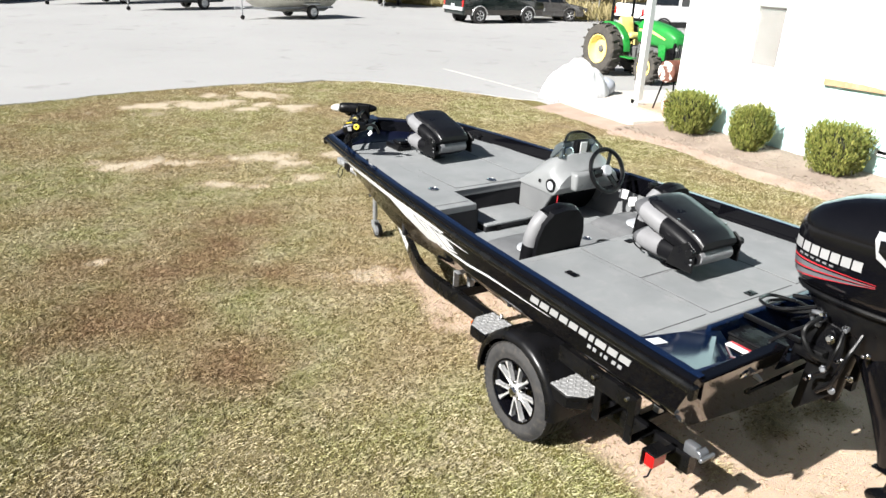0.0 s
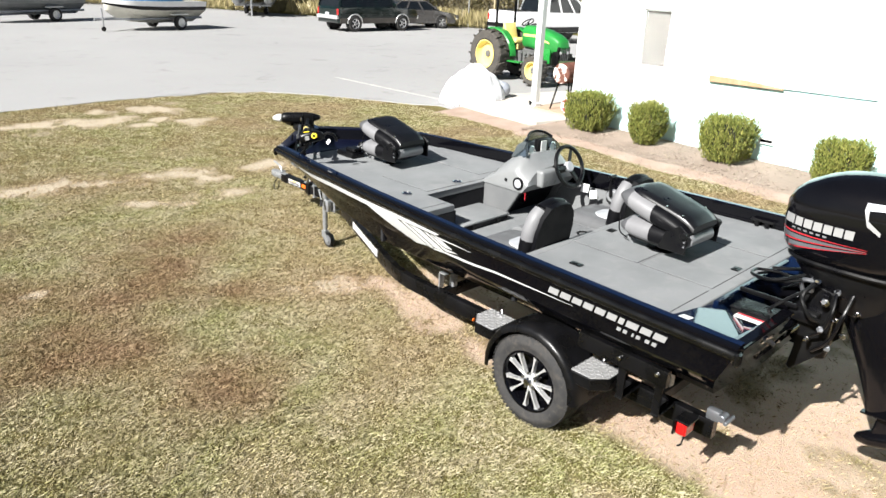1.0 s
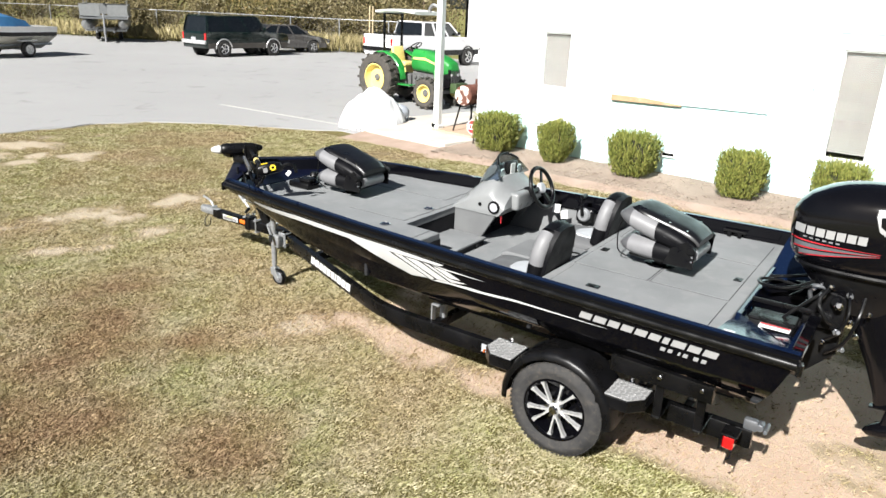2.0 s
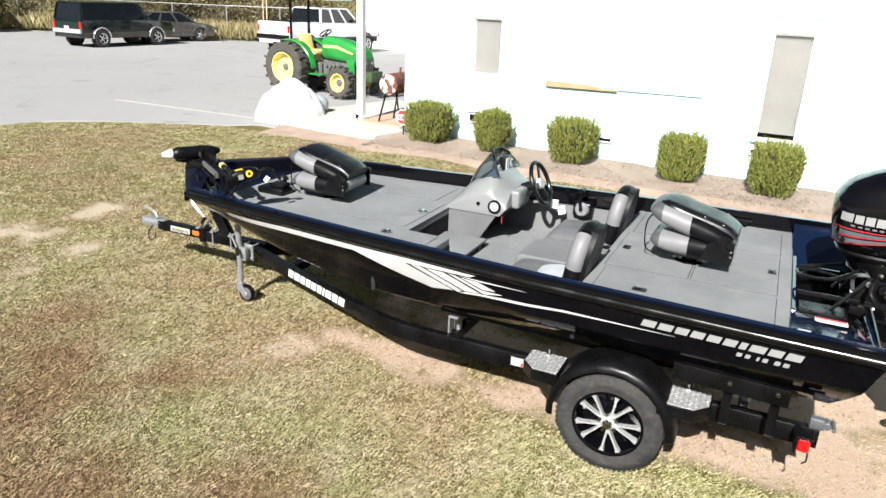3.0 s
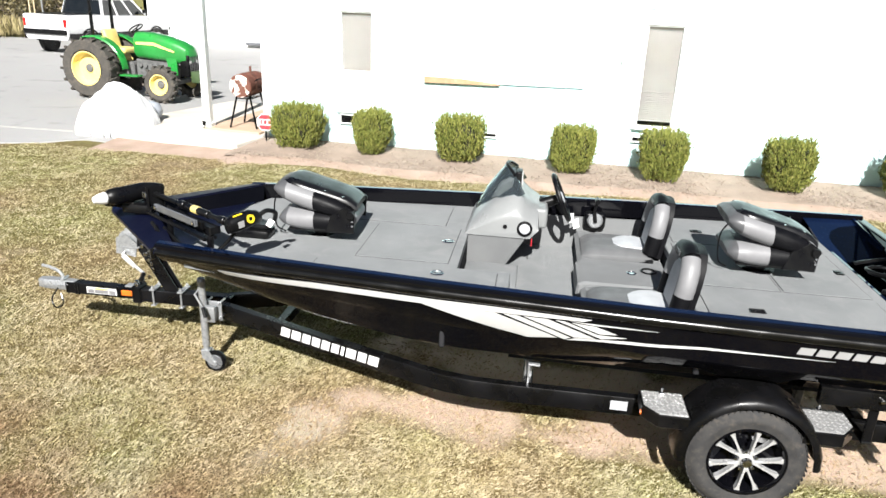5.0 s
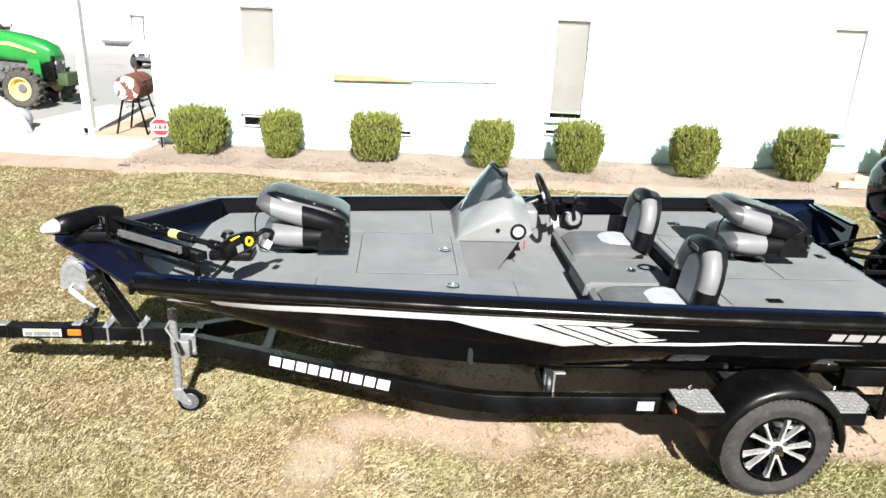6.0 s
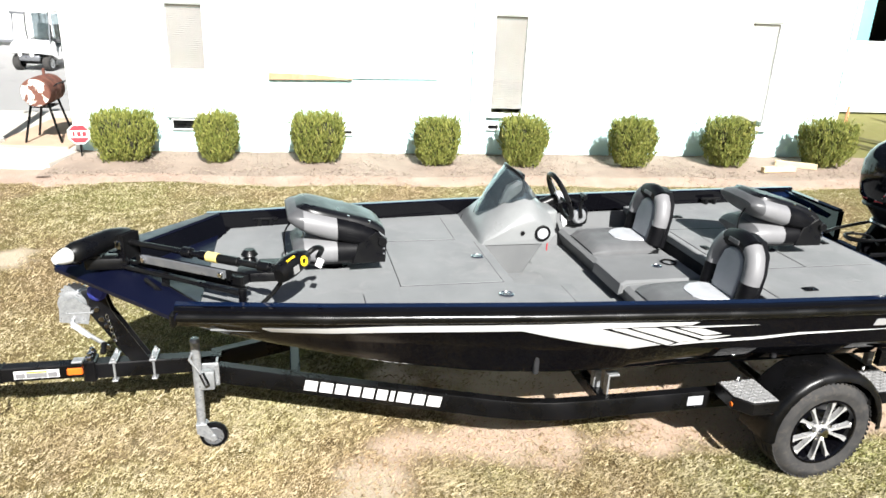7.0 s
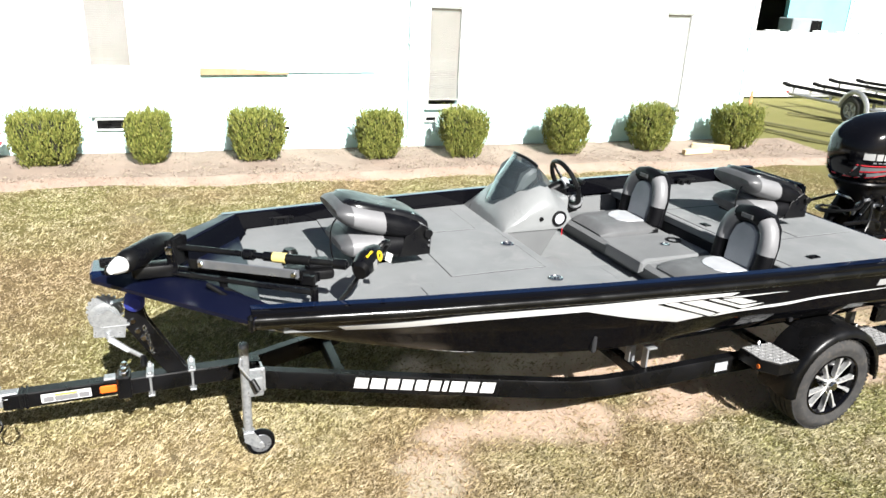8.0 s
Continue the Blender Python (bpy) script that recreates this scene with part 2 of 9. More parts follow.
BARE = [(2.44, 14.34, 1.1, .55), (3.88, 15.2, 1.0, .5), (4.05, 13.75, .85, .55), (.93, 10.3, .5, .45), (1.6, 10.25, .45, .28), (1.73, 10.8, .45, .24), (2.8, 10.28, .75, .48), (2.33, 9.1, .85, .26),
        (.25, 6.96, .16, .10), (-.39, 6.57, .16, .10), (2.42, 5.62, .42, .32), (4.04, 10.07, .65, .34), (3.11, 9.7, .45, .3), (2.65, 8.92, .55, .24), (6.2, 9.0, .4, .2)]
TRACKS = [((2.86, 5.4), (2.84, 3.4), .27), ((2.84, 3.4), (2.85, 0.8), .33), ((4.75, 4.2), (4.9, 0.6), .36), ((3.1, 1.9), (4.6, 1.5), .60), ((3.3, 5.2), (3.5, 2.4), .45), ((3.0, 0.9), (4.3, 0.9), .4), ((3.5, 1.75), (4.6, 2.0), .75)]


def bare_ground(x, y):
    """How bare (0 to 1) and how much red clay (0 to 1) the lawn is at x, y."""
    wob = (fbm(x, y, 2.4, 3, 7) - 0.5) * 1.5
    streak = (fbm(x * 1.0, y * 0.35, 5.0, 33, 5) - 0.5) * 1.3
    bare = np.zeros_like(x)
    for cx, cy, rx, ry in BARE:
        d = np.sqrt(((x - cx) / rx) ** 2 + ((y - cy) / ry) ** 2)
        bare = np.maximum(bare, 1.05 - d * 0.72 + wob * 1.9 + streak * 0.5)
    clay = np.zeros_like(x)
    for (ax, ay), (bx, by), r in TRACKS:
        t = np.clip(((x - ax) * (bx - ax) + (y - ay) * (by - ay)) / ((bx - ax) ** 2 + (by - ay) ** 2), 0, 1)
        d = np.hypot(x - ax - t * (bx - ax), y - ay - t * (by - ay)) / r
        clay = np.maximum(clay, 1.22 - d * 0.80 + wob * 1.5 + streak * 0.9)
    bare = np.clip(np.maximum(bare, clay), 0, 1)
    bare = np.maximum(bare, np.clip((fbm(x, y, 0.9, 21) - 0.60) * 3, 0, 0.38))
    return bare, np.clip(clay, 0, 1)


DEAD = [(1.2, 6.9, 1.2, 0.8), (1.8, 7.5, 0.8, 0.5), (1.5, 6.2, 0.7, 0.5), (0.2, 5.6, 0.9, 0.7), (0.9, 4.6, 0.5, 0.6)]


def dead_ground(x, y):
    """How far the turf has died back to reddish brown thatch, 0 to 1."""
    wob = (fbm(x, y, 1.6, 14, 5) - 0.5) * 1.6
    out = np.zeros_like(x)
    for cx, cy, rx, ry in DEAD:
        out = np.maximum(out, 1.0 - 0.8 * np.sqrt(((x - cx) / rx) ** 2 + ((y - cy) / ry) ** 2) + wob)
    return np.clip(out, 0, 1)


def ground_height(x, y):
    return (fbm(x, y, 0.7, 9) - 0.5) * 0.035 + (fbm(x, y, 5.0, 12, 2) - 0.5) * 0.012


def lawn_material():
    m, n, l, p = nodes_of("dry_lawn_soil")
    bare, clay = n.new("ShaderNodeAttribute"), n.new("ShaderNodeAttribute")
    bare.attribute_name, clay.attribute_name = "bare", "clay"
    big, mid, fine = noise_tex(n, l, 0.55, 5), noise_tex(n, l, 3.0, 6, 0.65), noise_tex(n, l, 70.0, 4, 0.7)
    green = mix(n, l, fine.outputs[0], (0.045, 0.042, 0.014), (0.26, 0.225, 0.085))
    brown = mix(n, l, fine.outputs[0], (0.05, 0.033, 0.016), (0.29, 0.215, 0.11))
    grass = mix(n, l, ramp(n, l, big.outputs[0], [(0.42, (0, 0, 0)), (0.60, (1, 1, 1))]).outputs[0], green, brown)
    sand = mix(n, l, mid.outputs[0], (0.50, 0.43, 0.33), (0.38, 0.31, 0.22))
    red = mix(n, l, mid.outputs[0], (0.55, 0.43, 0.335), (0.43, 0.30, 0.215))
    dd = n.new("ShaderNodeAttribute")
    dd.attribute_name = "dead"
    grass = mix(n, l, ramp(n, l, dd.outputs["Fac"], [(0.1, (0, 0, 0)), (0.8, (0.85, 0.85, 0.85))]).outputs[0], grass, brown)
    spk = noise_tex(n, l, 11.0, 7, 0.75)
    grass = mix(n, l, 0.85, grass, ramp(n, l, spk.outputs[0], [(0.36, (0.48, 0.46, 0.44)), (0.52, (1, 1, 1)), (0.70, (1, 1, 1))]).outputs[0], "MULTIPLY")
    far = n.new("ShaderNodeAttribute")
    far.attribute_name = "turf"
    tuft = mix(n, l, mid.outputs[0], (0.235, 0.215, 0.085), (0.165, 0.165, 0.058))
    grass = mix(n, l, far.outputs["Fac"], grass, mix(n, l, 0.35, tuft, fine.outputs["Color"], "OVERLAY"))
    soil = mix(n, l, clay.outputs["Fac"], sand, red)
    soil = mix(n, l, 0.25, soil, fine.outputs["Color"], "OVERLAY")
    l.new(mix(n, l, ramp(n, l, bare.outputs["Fac"], [(0.28, (0, 0, 0)), (0.88, (1, 1, 1))]).outputs[0], grass, soil), p.inputs["Base Color"])
    p.inputs["Roughness"].default_value, p.inputs["Specular IOR Level"].default_value = 0.95, 0.1
    bump(n, l, p, fine.outputs[0], 0.7, 0.02)
    return m


def build_ground():
    far = [15, 22, 35, 60, 110, 220, 500, 1200]
    xs = np.array([-f for f in far[::-1]] + [-8, -5.5] + list(np.arange(-4, 9.61, 0.1)) + [11, 13] + far)
    ys = np.array([-f for f in far[::-1]] + [-9, -6, -4, -2.5] + list(np.arange(-1.5, 16.81, 0.1)) + [18, 20] + far[2:])
    X, Y = np.meshgrid(xs, ys)
    bare, clay = bare_ground(X, Y)
    Z = ground_height(X, Y) * (np.hypot(X - 3, Y - 6) < 30)
    Z -= 0.06 * ((Y > 17.5) | (X > 9.7)) * (np.abs(X) < 70) * (np.abs(Y) < 70)       # dips under the lot and the house
    nx, ny = len(xs), len(ys)
    me = bpy.data.meshes.new("ground")
    verts = np.stack([X.ravel(), Y.ravel(), Z.ravel()], 1)
    i = (np.arange(ny - 1)[:, None] * nx + np.arange(nx - 1)[None, :]).ravel()
    faces = np.stack([i, i + 1, i + nx + 1, i + nx], 1)
    me.from_pydata(verts.tolist(), [], faces.tolist())
    for name, a in (("bare", bare), ("clay", clay), ("dead", dead_ground(X, Y)), ("turf", np.clip(np.maximum.reduce([X - 9.2, -3.0 - Y, -4.5 - X]), 0, 1))):
        at = me.attributes.new(name, "FLOAT", "POINT")
        at.data.foreach_set("value", a.ravel().astype(np.float32))
    me.polygons.foreach_set("use_smooth", np.ones(len(me.polygons), dtype=bool))
    me.materials.append(lawn_material())
    return tagged(new("ground", me), "patchy dry lawn with bare sandy spots and red clay", "lawn", kind="structure")


build_ground()


def lot_edge(x):
    """Where the tarmac of the lot begins, going north."""
    return np.interp(x, [-70, -30, -12, -5, -0.8, 1.4, 3.5, 6.0, 6.9, 7.9, 9.0, 9.55, 9.6, 60],
                     [-20, 2, 10.5, 13.6, 15.3, 16.0, 16.45, 16.55, 16.3, 15.2, 13.4, 12.7, 9.9, 9.9])


def build_grass():
    rng = np.random.default_rng(4)
    k1, k2 = 1500000, 1000000
    near = np.arange(k1 + k2) < k1
    x = np.where(near, rng.normal(0.7, 2.0, k1 + k2), rng.uniform(-4.5, 9.1, k1 + k2))
    y = np.where(near, rng.normal(4.8, 3.2, k1 + k2), rng.uniform(-3.0, 16.9, k1 + k2))
    fade = np.clip((x + 4.5) / 2.5, 0, 1) * np.clip((y + 3.0) / 2.5, 0, 1)
    keep = near | (rng.uniform(0, 1, k1 + k2) < fade)
    keep &= (x < 9.15) & (x > -5) & (y > -4)
    x, y, near = x[keep], y[keep], near[keep]
    k = len(x)
    bare, clay = bare_ground(x, y)
    thin = fbm(x, y, 1.3, 31)
    tuft = np.clip((fbm(x, y, 9.0, 41, 3) - 0.30) * 2.2, 0, 1)
    ok = (y < lot_edge(x) + rng.normal(0, 0.06, k)) & (rng.uniform(0, 1, k) > np.clip(bare * 1.2 - 0.10, 0, np.where(near, 0.90, 0.965))) & (rng.uniform(0, 1, k) < 0.45 + 0.8 * tuft)
    x, y, thin, bare, tuft, near = x[ok], y[ok], thin[ok], bare[ok], tuft[ok], near[ok]
    k = len(x)
    z = ground_height(x, y)
    h = rng.uniform(0.008, 0.024, k) * (0.6 + 0.4 * thin + 0.35 * tuft) * np.where(near, 1, 1.1)
    a, lean, w = rng.uniform(0, 2 * np.pi, k), rng.uniform(0.3, 2.0, k), rng.uniform(0.0011, 0.0023, k) * np.where(near, 1, 1.15)
    dx, dy = np.cos(a), np.sin(a)
    tip = np.stack([x + dx * h * lean, y + dy * h * lean, z + h], 1)
    v = np.empty((k * 3, 3), np.float32)
    v[0::3] = np.stack([x - dy * w, y + dx * w, z + h * 0.25], 1)
    v[1::3] = np.stack([x + dy * w, y - dx * w, z - 0.004], 1)
    v[2::3] = tip
    me = bpy.data.meshes.new("lawn_grass")
    me.vertices.add(k * 3)
    me.vertices.foreach_set("co", v.ravel())
    me.loops.add(k * 3)
    me.loops.foreach_set("vertex_index", np.arange(k * 3, dtype=np.int32))
    me.polygons.add(k)
    me.polygons.foreach_set("loop_start", np.arange(0, k * 3, 3, dtype=np.int32))
    me.update(calc_edges=True)
    for nm, val in (("bare", bare), ("dead", dead_ground(x, y))):
        at = me.attributes.new(nm, "FLOAT", "POINT")
        at.data.foreach_set("value", np.repeat(val, 3).astype(np.float32))
    m, n, l, p = nodes_of("dry_grass_blades")
    ba = n.new("ShaderNodeAttribute")
    ba.attribute_name = "bare"
    g = n.new("ShaderNodeNewGeometry")
    big, mid = noise_tex(n, l, 0.55, 5), noise_tex(n, l, 2.2, 5, 0.6)
    straw = ramp(n, l, g.outputs["Random Per Island"], [(0.0, (0.13, 0.104, 0.042)), (0.30, (0.38, 0.33, 0.192)), (0.75, (0.60, 0.54, 0.385)), (1.0, (0.34, 0.295, 0.135))])
    green = ramp(n, l, g.outputs["Random Per Island"], [(0.0, (0.075, 0.078, 0.018)), (0.35, (0.30, 0.30, 0.118)), (0.8, (0.54, 0.50, 0.315)), (1.0, (0.27, 0.28, 0.085))])
    dead = ramp(n, l, g.outputs["Random Per Island"], [(0.0, (0.14, 0.082, 0.042)), (0.5, (0.36, 0.245, 0.14)), (1.0, (0.58, 0.455, 0.30))])
    c = mix(n, l, ramp(n, l, mid.outputs[0], [(0.40, (0, 0, 0)), (0.62, (1, 1, 1))]).outputs[0], straw.outputs[0], green.outputs[0])
    c = mix(n, l, ramp(n, l, big.outputs[0], [(0.46, (0, 0, 0)), (0.62, (0.6, 0.6, 0.6))]).outputs[0], c, dead.outputs[0])
    c = mix(n, l, ramp(n, l, ba.outputs["Fac"], [(0.25, (0, 0, 0)), (0.9, (0.75, 0.75, 0.75))]).outputs[0], c, dead.outputs[0])
    da = n.new("ShaderNodeAttribute")
    da.attribute_name = "dead"
    thatch = ramp(n, l, g.outputs["Random Per Island"], [(0.0, (0.11, 0.055, 0.028)), (0.5, (0.28, 0.175, 0.10)), (1.0, (0.47, 0.34, 0.20))])
    c = mix(n, l, ramp(n, l, da.outputs["Fac"], [(0.1, (0, 0, 0)), (0.9, (0.85, 0.85, 0.85))]).outputs[0], c, thatch.outputs[0])
    patch = noise_tex(n, l, 16.0, 4, 0.65)
    c = mix(n, l, 0.8, c, ramp(n, l, patch.outputs[0], [(0.36, (0.66, 0.64, 0.62)), (0.50, (1, 1, 1)), (0.66, (1, 1, 1))]).outputs[0], "MULTIPLY")
    l.new(c, p.inputs["Base Color"])
    p.inputs["Roughness"].default_value, p.inputs["Specular IOR Level"].default_value = 0.7, 0.2
    me.materials.append(m)
    return tagged(new("lawn_grass", me), "short dry straw and green lawn grass blades", "grass", kind="stuff")


build_grass()


def asphalt_material():
    m, n, l, p = nodes_of("weathered_tarmac")
    big, mid, fine = noise_tex(n, l, 0.12, 5, 0.6), noise_tex(n, l, 0.9, 6, 0.65, dist=0.8), noise_tex(n, l, 90.0, 3)
    c = mix(n, l, big.outputs[0], (0.37, 0.365, 0.36), (0.27, 0.268, 0.265))
    c = mix(n, l, ramp(n, l, mid.outputs[0], [(0.58, (0, 0, 0)), (0.72, (0.55, 0.55, 0.55))]).outputs[0], c, (0.17, 0.165, 0.155))
    c = mix(n, l, 0.3, c, fine.outputs["Color"], "OVERLAY")
    l.new(c, p.inputs["Base Color"])
    p.inputs["Roughness"].default_value, p.inputs["Specular IOR Level"].default_value = 0.9, 0.2
    bump(n, l, p, fine.outputs[0], 0.5, 0.01)
    return m


TARMAC = asphalt_material()


def build_lot():
    bm = B()
    xs = np.concatenate([np.linspace(-70, -10, 13), np.arange(-9, 9.5, 0.12), [9.55, 9.6, 12, 16, 20, 24, 28, 30.6]])
    top = np.interp(xs, [-70, 19.5, 20, 28, 30.6], [64, 64, 51, 32.5, 27])
    lo = lot_edge(xs) + (fbm(xs, xs * 0, 1.6, 5) - 0.5) * 0.35 * (xs < 9.3)
    rows = []
    for x, a, b in zip(xs, lo, top):
        rows.append([bm.verts.new((x, a, -0.03)), bm.verts.new((x, a + 0.02, 0.018))] + [bm.verts.new((x, a + 0.02 + (b - a) * f, 0.02)) for f in (0.05, 0.3, 0.65, 1.0)])
    for r, s in zip(rows, rows[1:]):
        for i in range(len(r) - 1):
            bm.faces.new((r[i], s[i], s[i + 1], r[i + 1]))
    return tagged(part("road", bm, TARMAC), "pale weathered tarmac parking lot", "parking lot", kind="structure")


build_lot()
LINE = surf("worn_parking_paint", (0.46, 0.45, 0.42), (0.36, 0.355, 0.34), 3.0, 0.8, fine=60, relief=0.3)
for (ax, ay), (bx, by) in (((9.85, 17.6), (10.12, 13.3)),):
    bm = B()
    d = Vector((bx - ax, by - ay, 0)).normalized()
    s = Vector((-d.y, d.x, 0)) * 0.05
    prism(bm, [(ax - s.x, ay - s.y), (ax + s.x, ay + s.y), (bx + s.x, by + s.y), (bx - s.x, by - s.y)], 0.012, 0.025)
    tagged(part("parking_line", bm, LINE), "worn pale parking line on the tarmac", "road marking", kind="structure")

# planting bed along the house, with its clay border, and the porch slab
MULCH = surf("brown_mulch", (0.27, 0.215, 0.175), (0.34, 0.27, 0.22), 2.0, 0.95, fine=45, relief=0.6, depth=0.02, dirt=(0.28, 0.22, 0.18), spec=0.1)
CLAY = surf("pink_clay_edge", (0.40, 0.30, 0.245), (0.33, 0.245, 0.195), 2.5, 0.95, fine=40, relief=0.8, depth=0.02, dirt=(0.33, 0.28, 0.19), spec=0.1)
CONCRETE = surf("pale_concrete", (0.56, 0.53, 0.48), (0.48, 0.44, 0.39), 0.8, 0.85, fine=90, relief=0.4, depth=0.006, dirt=(0.52, 0.38, 0.29), spec=0.2)


def strip(name, ys, left, right, zl, zr, material, label, category, cols=8, rough=0.02, seed=1):
    bm = B()
    rows = []
    for y in ys:
        a, b = left(y), right(y)
        r = []
        for i in range(cols + 1):
            f = i / cols
            x = a + (b - a) * f
            e = 0 if i == 0 else 1
            r.append(bm.verts.new((x, y, zl + (zr - zl) * f + e * rough * (float(fbm(np.array([x]), np.array([y]), 2.5, seed)[0]) - 0.4))))
        rows.append(r)
    for r, s in zip(rows, rows[1:]):
        for i in range(cols):
            bm.faces.new((r[i], r[i + 1], s[i + 1], s[i]))
    return tagged(part(name, bm, material), label, category, kind="structure")


def bed_edge(y):
    return 9.28 + 0.05 * math.sin(y * 0.9) - 0.02 * (y - 4) * (y < 4) * -1 + 0.06 * math.sin(y * 2.3 + 1)


strip("mulch_bed", np.arange(-4.2, 9.95, 0.15), lambda y: bed_edge(y) + 0.02, lambda y: 10.66, 0.045, 0.11, MULCH, "strip of brown mulch bed below the wall", "planting bed", 10, 0.05, 2)
strip("clay_border", np.arange(-4.6, 12.3, 0.15), lambda y: bed_edge(y) - 0.36 - 0.1 * (y > 9.5), lambda y: bed_edge(y) + 0.06 + 0.55 * (y > 9.7), -0.02, 0.055, CLAY, "bare pinkish clay border of the bed", "bed border", 4, 0.03, 7)



def mulch_chips():
    """Bark chips and dry litter strewn over the bed and its border."""
    rng = np.random.default_rng(12)
    k = 20000
    y = rng.uniform(-4.2, 9.8, k)
    x = np.where(rng.uniform(0, 1, k) < 0.8, rng.uniform(9.3, 10.6, k), rng.normal(9.2, 0.22, k))
    ok = fbm(x, y, 1.7, 61) + rng.normal(0, 0.08, k) > 0.45
    x, y = x[ok], y[ok]
    k = len(x)
    z = np.interp(x, [9.0, 9.3, 10.66], [0.035, 0.062, 0.13])
    a, w, L = rng.uniform(0, 6.283, k), rng.uniform(0.003, 0.010, k), rng.uniform(0.012, 0.045, k)
    dx, dy = np.cos(a), np.sin(a)
    v = np.empty((k * 3, 3), np.float32)
    v[0::3] = np.stack([x - dy * w, y + dx * w, z + rng.uniform(-0.004, 0.012, k)], 1)
    v[1::3] = np.stack([x + dy * w, y - dx * w, z + rng.uniform(-0.004, 0.012, k)], 1)
    v[2::3] = np.stack([x + dx * L, y + dy * L, z + rng.uniform(0.0, 0.022, k)], 1)
    me = bpy.data.meshes.new("bark_chips")
    me.vertices.add(k * 3)
    me.vertices.foreach_set("co", v.ravel())
    me.loops.add(k * 3)
    me.loops.foreach_set("vertex_index", np.arange(k * 3, dtype=np.int32))
    me.polygons.add(k)
    me.polygons.foreach_set("loop_start", np.arange(0, k * 3, 3, dtype=np.int32))
    me.update(calc_edges=True)
    m, n, l, p = nodes_of("bark_chips")
    g = n.new("ShaderNodeNewGeometry")
    l.new(ramp(n, l, g.outputs["Random Per Island"], [(0.0, (0.20, 0.155, 0.125)), (0.45, (0.30, 0.24, 0.195)), (0.8, (0.40, 0.33, 0.275)), (1.0, (0.32, 0.28, 0.18))]).outputs[0], p.inputs["Base Color"])
    p.inputs["Roughness"].default_value, p.inputs["Specular IOR Level"].default_value = 0.9, 0.15
    me.materials.append(m)
    tagged(new("bark_chips", me), "brown bark chips and dry litter on the bed", "mulch", kind="stuff")


mulch_chips()
PORCH = [(9.80, 12.30), (9.74, 11.6), (9.70, 10.9), (9.68, 9.85), (10.64, 9.72), (14.2, 9.72), (14.2, 12.3), (11.6, 12.75), (10.2, 12.6)]
bm = B()
prism(bm, PORCH, -0.05, 0.13, bev=0.02)
tagged(part("porch_slab", bm, CONCRETE), "sunlit pale concrete porch slab with clay stains", "slab", kind="structure")
bm = B()
prism(bm, [(10.62, 9.9), (13.2, 9.9), (13.2, 11.0), (10.75, 11.05)], 0.12, 0.17, bev=0.01)
tagged(part("porch_step", bm, surf("sandy_concrete", (0.50, 0.36, 0.26), (0.43, 0.30, 0.21), 1.2, 0.9, fine=80, relief=0.4)), "tan raised concrete pad on the porch", "slab", kind="structure")
# ---- the white house ----
SIDING = surf("pale_aqua_siding", (0.58, 0.80, 0.81), (0.54, 0.76, 0.77), 1.2, 0.6, fine=40, relief=0.12, depth=0.004)
TRIMP = surf("white_trim_paint", (0.80, 0.83, 0.82), (0.74, 0.77, 0.76), 3.0, 0.5, fine=60, relief=0.1)
BLIND = surf("cream_blind", (0.52, 0.51, 0.485), (0.48, 0.47, 0.445), 4.0, 0.6, relief=0.05)
PALEB = surf("pale_blind", (0.78, 0.78, 0.76), (0.74, 0.74, 0.72), 4.0, 0.6, relief=0.05)
HEADR = surf("grey_headrail", (0.38, 0.37, 0.34), relief=0.05)
DARKIN = surf("dim_interior", (0.34, 0.33, 0.31), (0.28, 0.275, 0.26), 1.0, 0.9, relief=0.0)
ROOFM = surf("grey_shingle", (0.12, 0.12, 0.12), (0.08, 0.08, 0.08), 3.0, 0.9, fine=30, relief=0.8, depth=0.02)
WX, WTOP = 10.62, 4.60
OPEN = [(7.76, 8.33, 0.70, 2.35), (2.73, 3.30, 0.78, 2.36), (-1.66, -1.10, 0.62, 2.40)]
SOUTH, NORTH = -3.02, 9.76


def spans(z0, z1, ys, ye):
    """The stretches of wall between the openings at this height."""
    cuts = sorted((a, b) for a, b, lo, hi in OPEN if lo < z1 - 1e-4 and hi > z0 + 1e-4)
    out, y = [], ys
    for a, b in cuts:
        out.append((y, a))
        y = b
    return out + [(y, ye)]


bm = B()
levels = sorted({0.0, WTOP, *[o[2] for o in OPEN], *[o[3] for o in OPEN]})
for z0, z1 in zip(levels, levels[1:]):
    for a, b in spans(z0, z1, SOUTH, NORTH):
        box(bm, (WX + 0.13, (a + b) / 2, (z0 + z1) / 2), (0.22, b - a, z1 - z0))
wall_w = tagged(part("wall_west", bm, SIDING), "sunlit pale aqua-white house wall with lap siding", "wall", kind="structure")
for nm, c, s in (("wall_north", (16.3, NORTH - 0.11, WTOP / 2), (11.1, 0.22, WTOP)), ("wall_south", (16.3, SOUTH + 0.11, WTOP / 2), (11.1, 0.22, WTOP)),
                 ("wall_east", (21.95, (NORTH + SOUTH) / 2, WTOP / 2), (0.22, NORTH - SOUTH, WTOP))):
    bm = B()
    box(bm, c, s)
    tagged(part(nm, bm, SIDING), "pale aqua-white house wall", "wall", kind="structure")
bm = B()
prism(bm, [(WX - 0.12, WTOP + 0.004), (22.2, WTOP + 0.004), (22.2, WTOP + 0.12), (16.4, WTOP + 1.2), (WX - 0.12, WTOP + 0.12)], SOUTH - 0.1, NORTH + 0.1, UZ)
tagged(part("roof", bm, ROOFM), "low grey shingle roof", "roof", kind="structure")
bm = B()
box(bm, (16.3, (NORTH + SOUTH) / 2, 0.08), (10.9, NORTH - SOUTH - 0.5, 0.1))
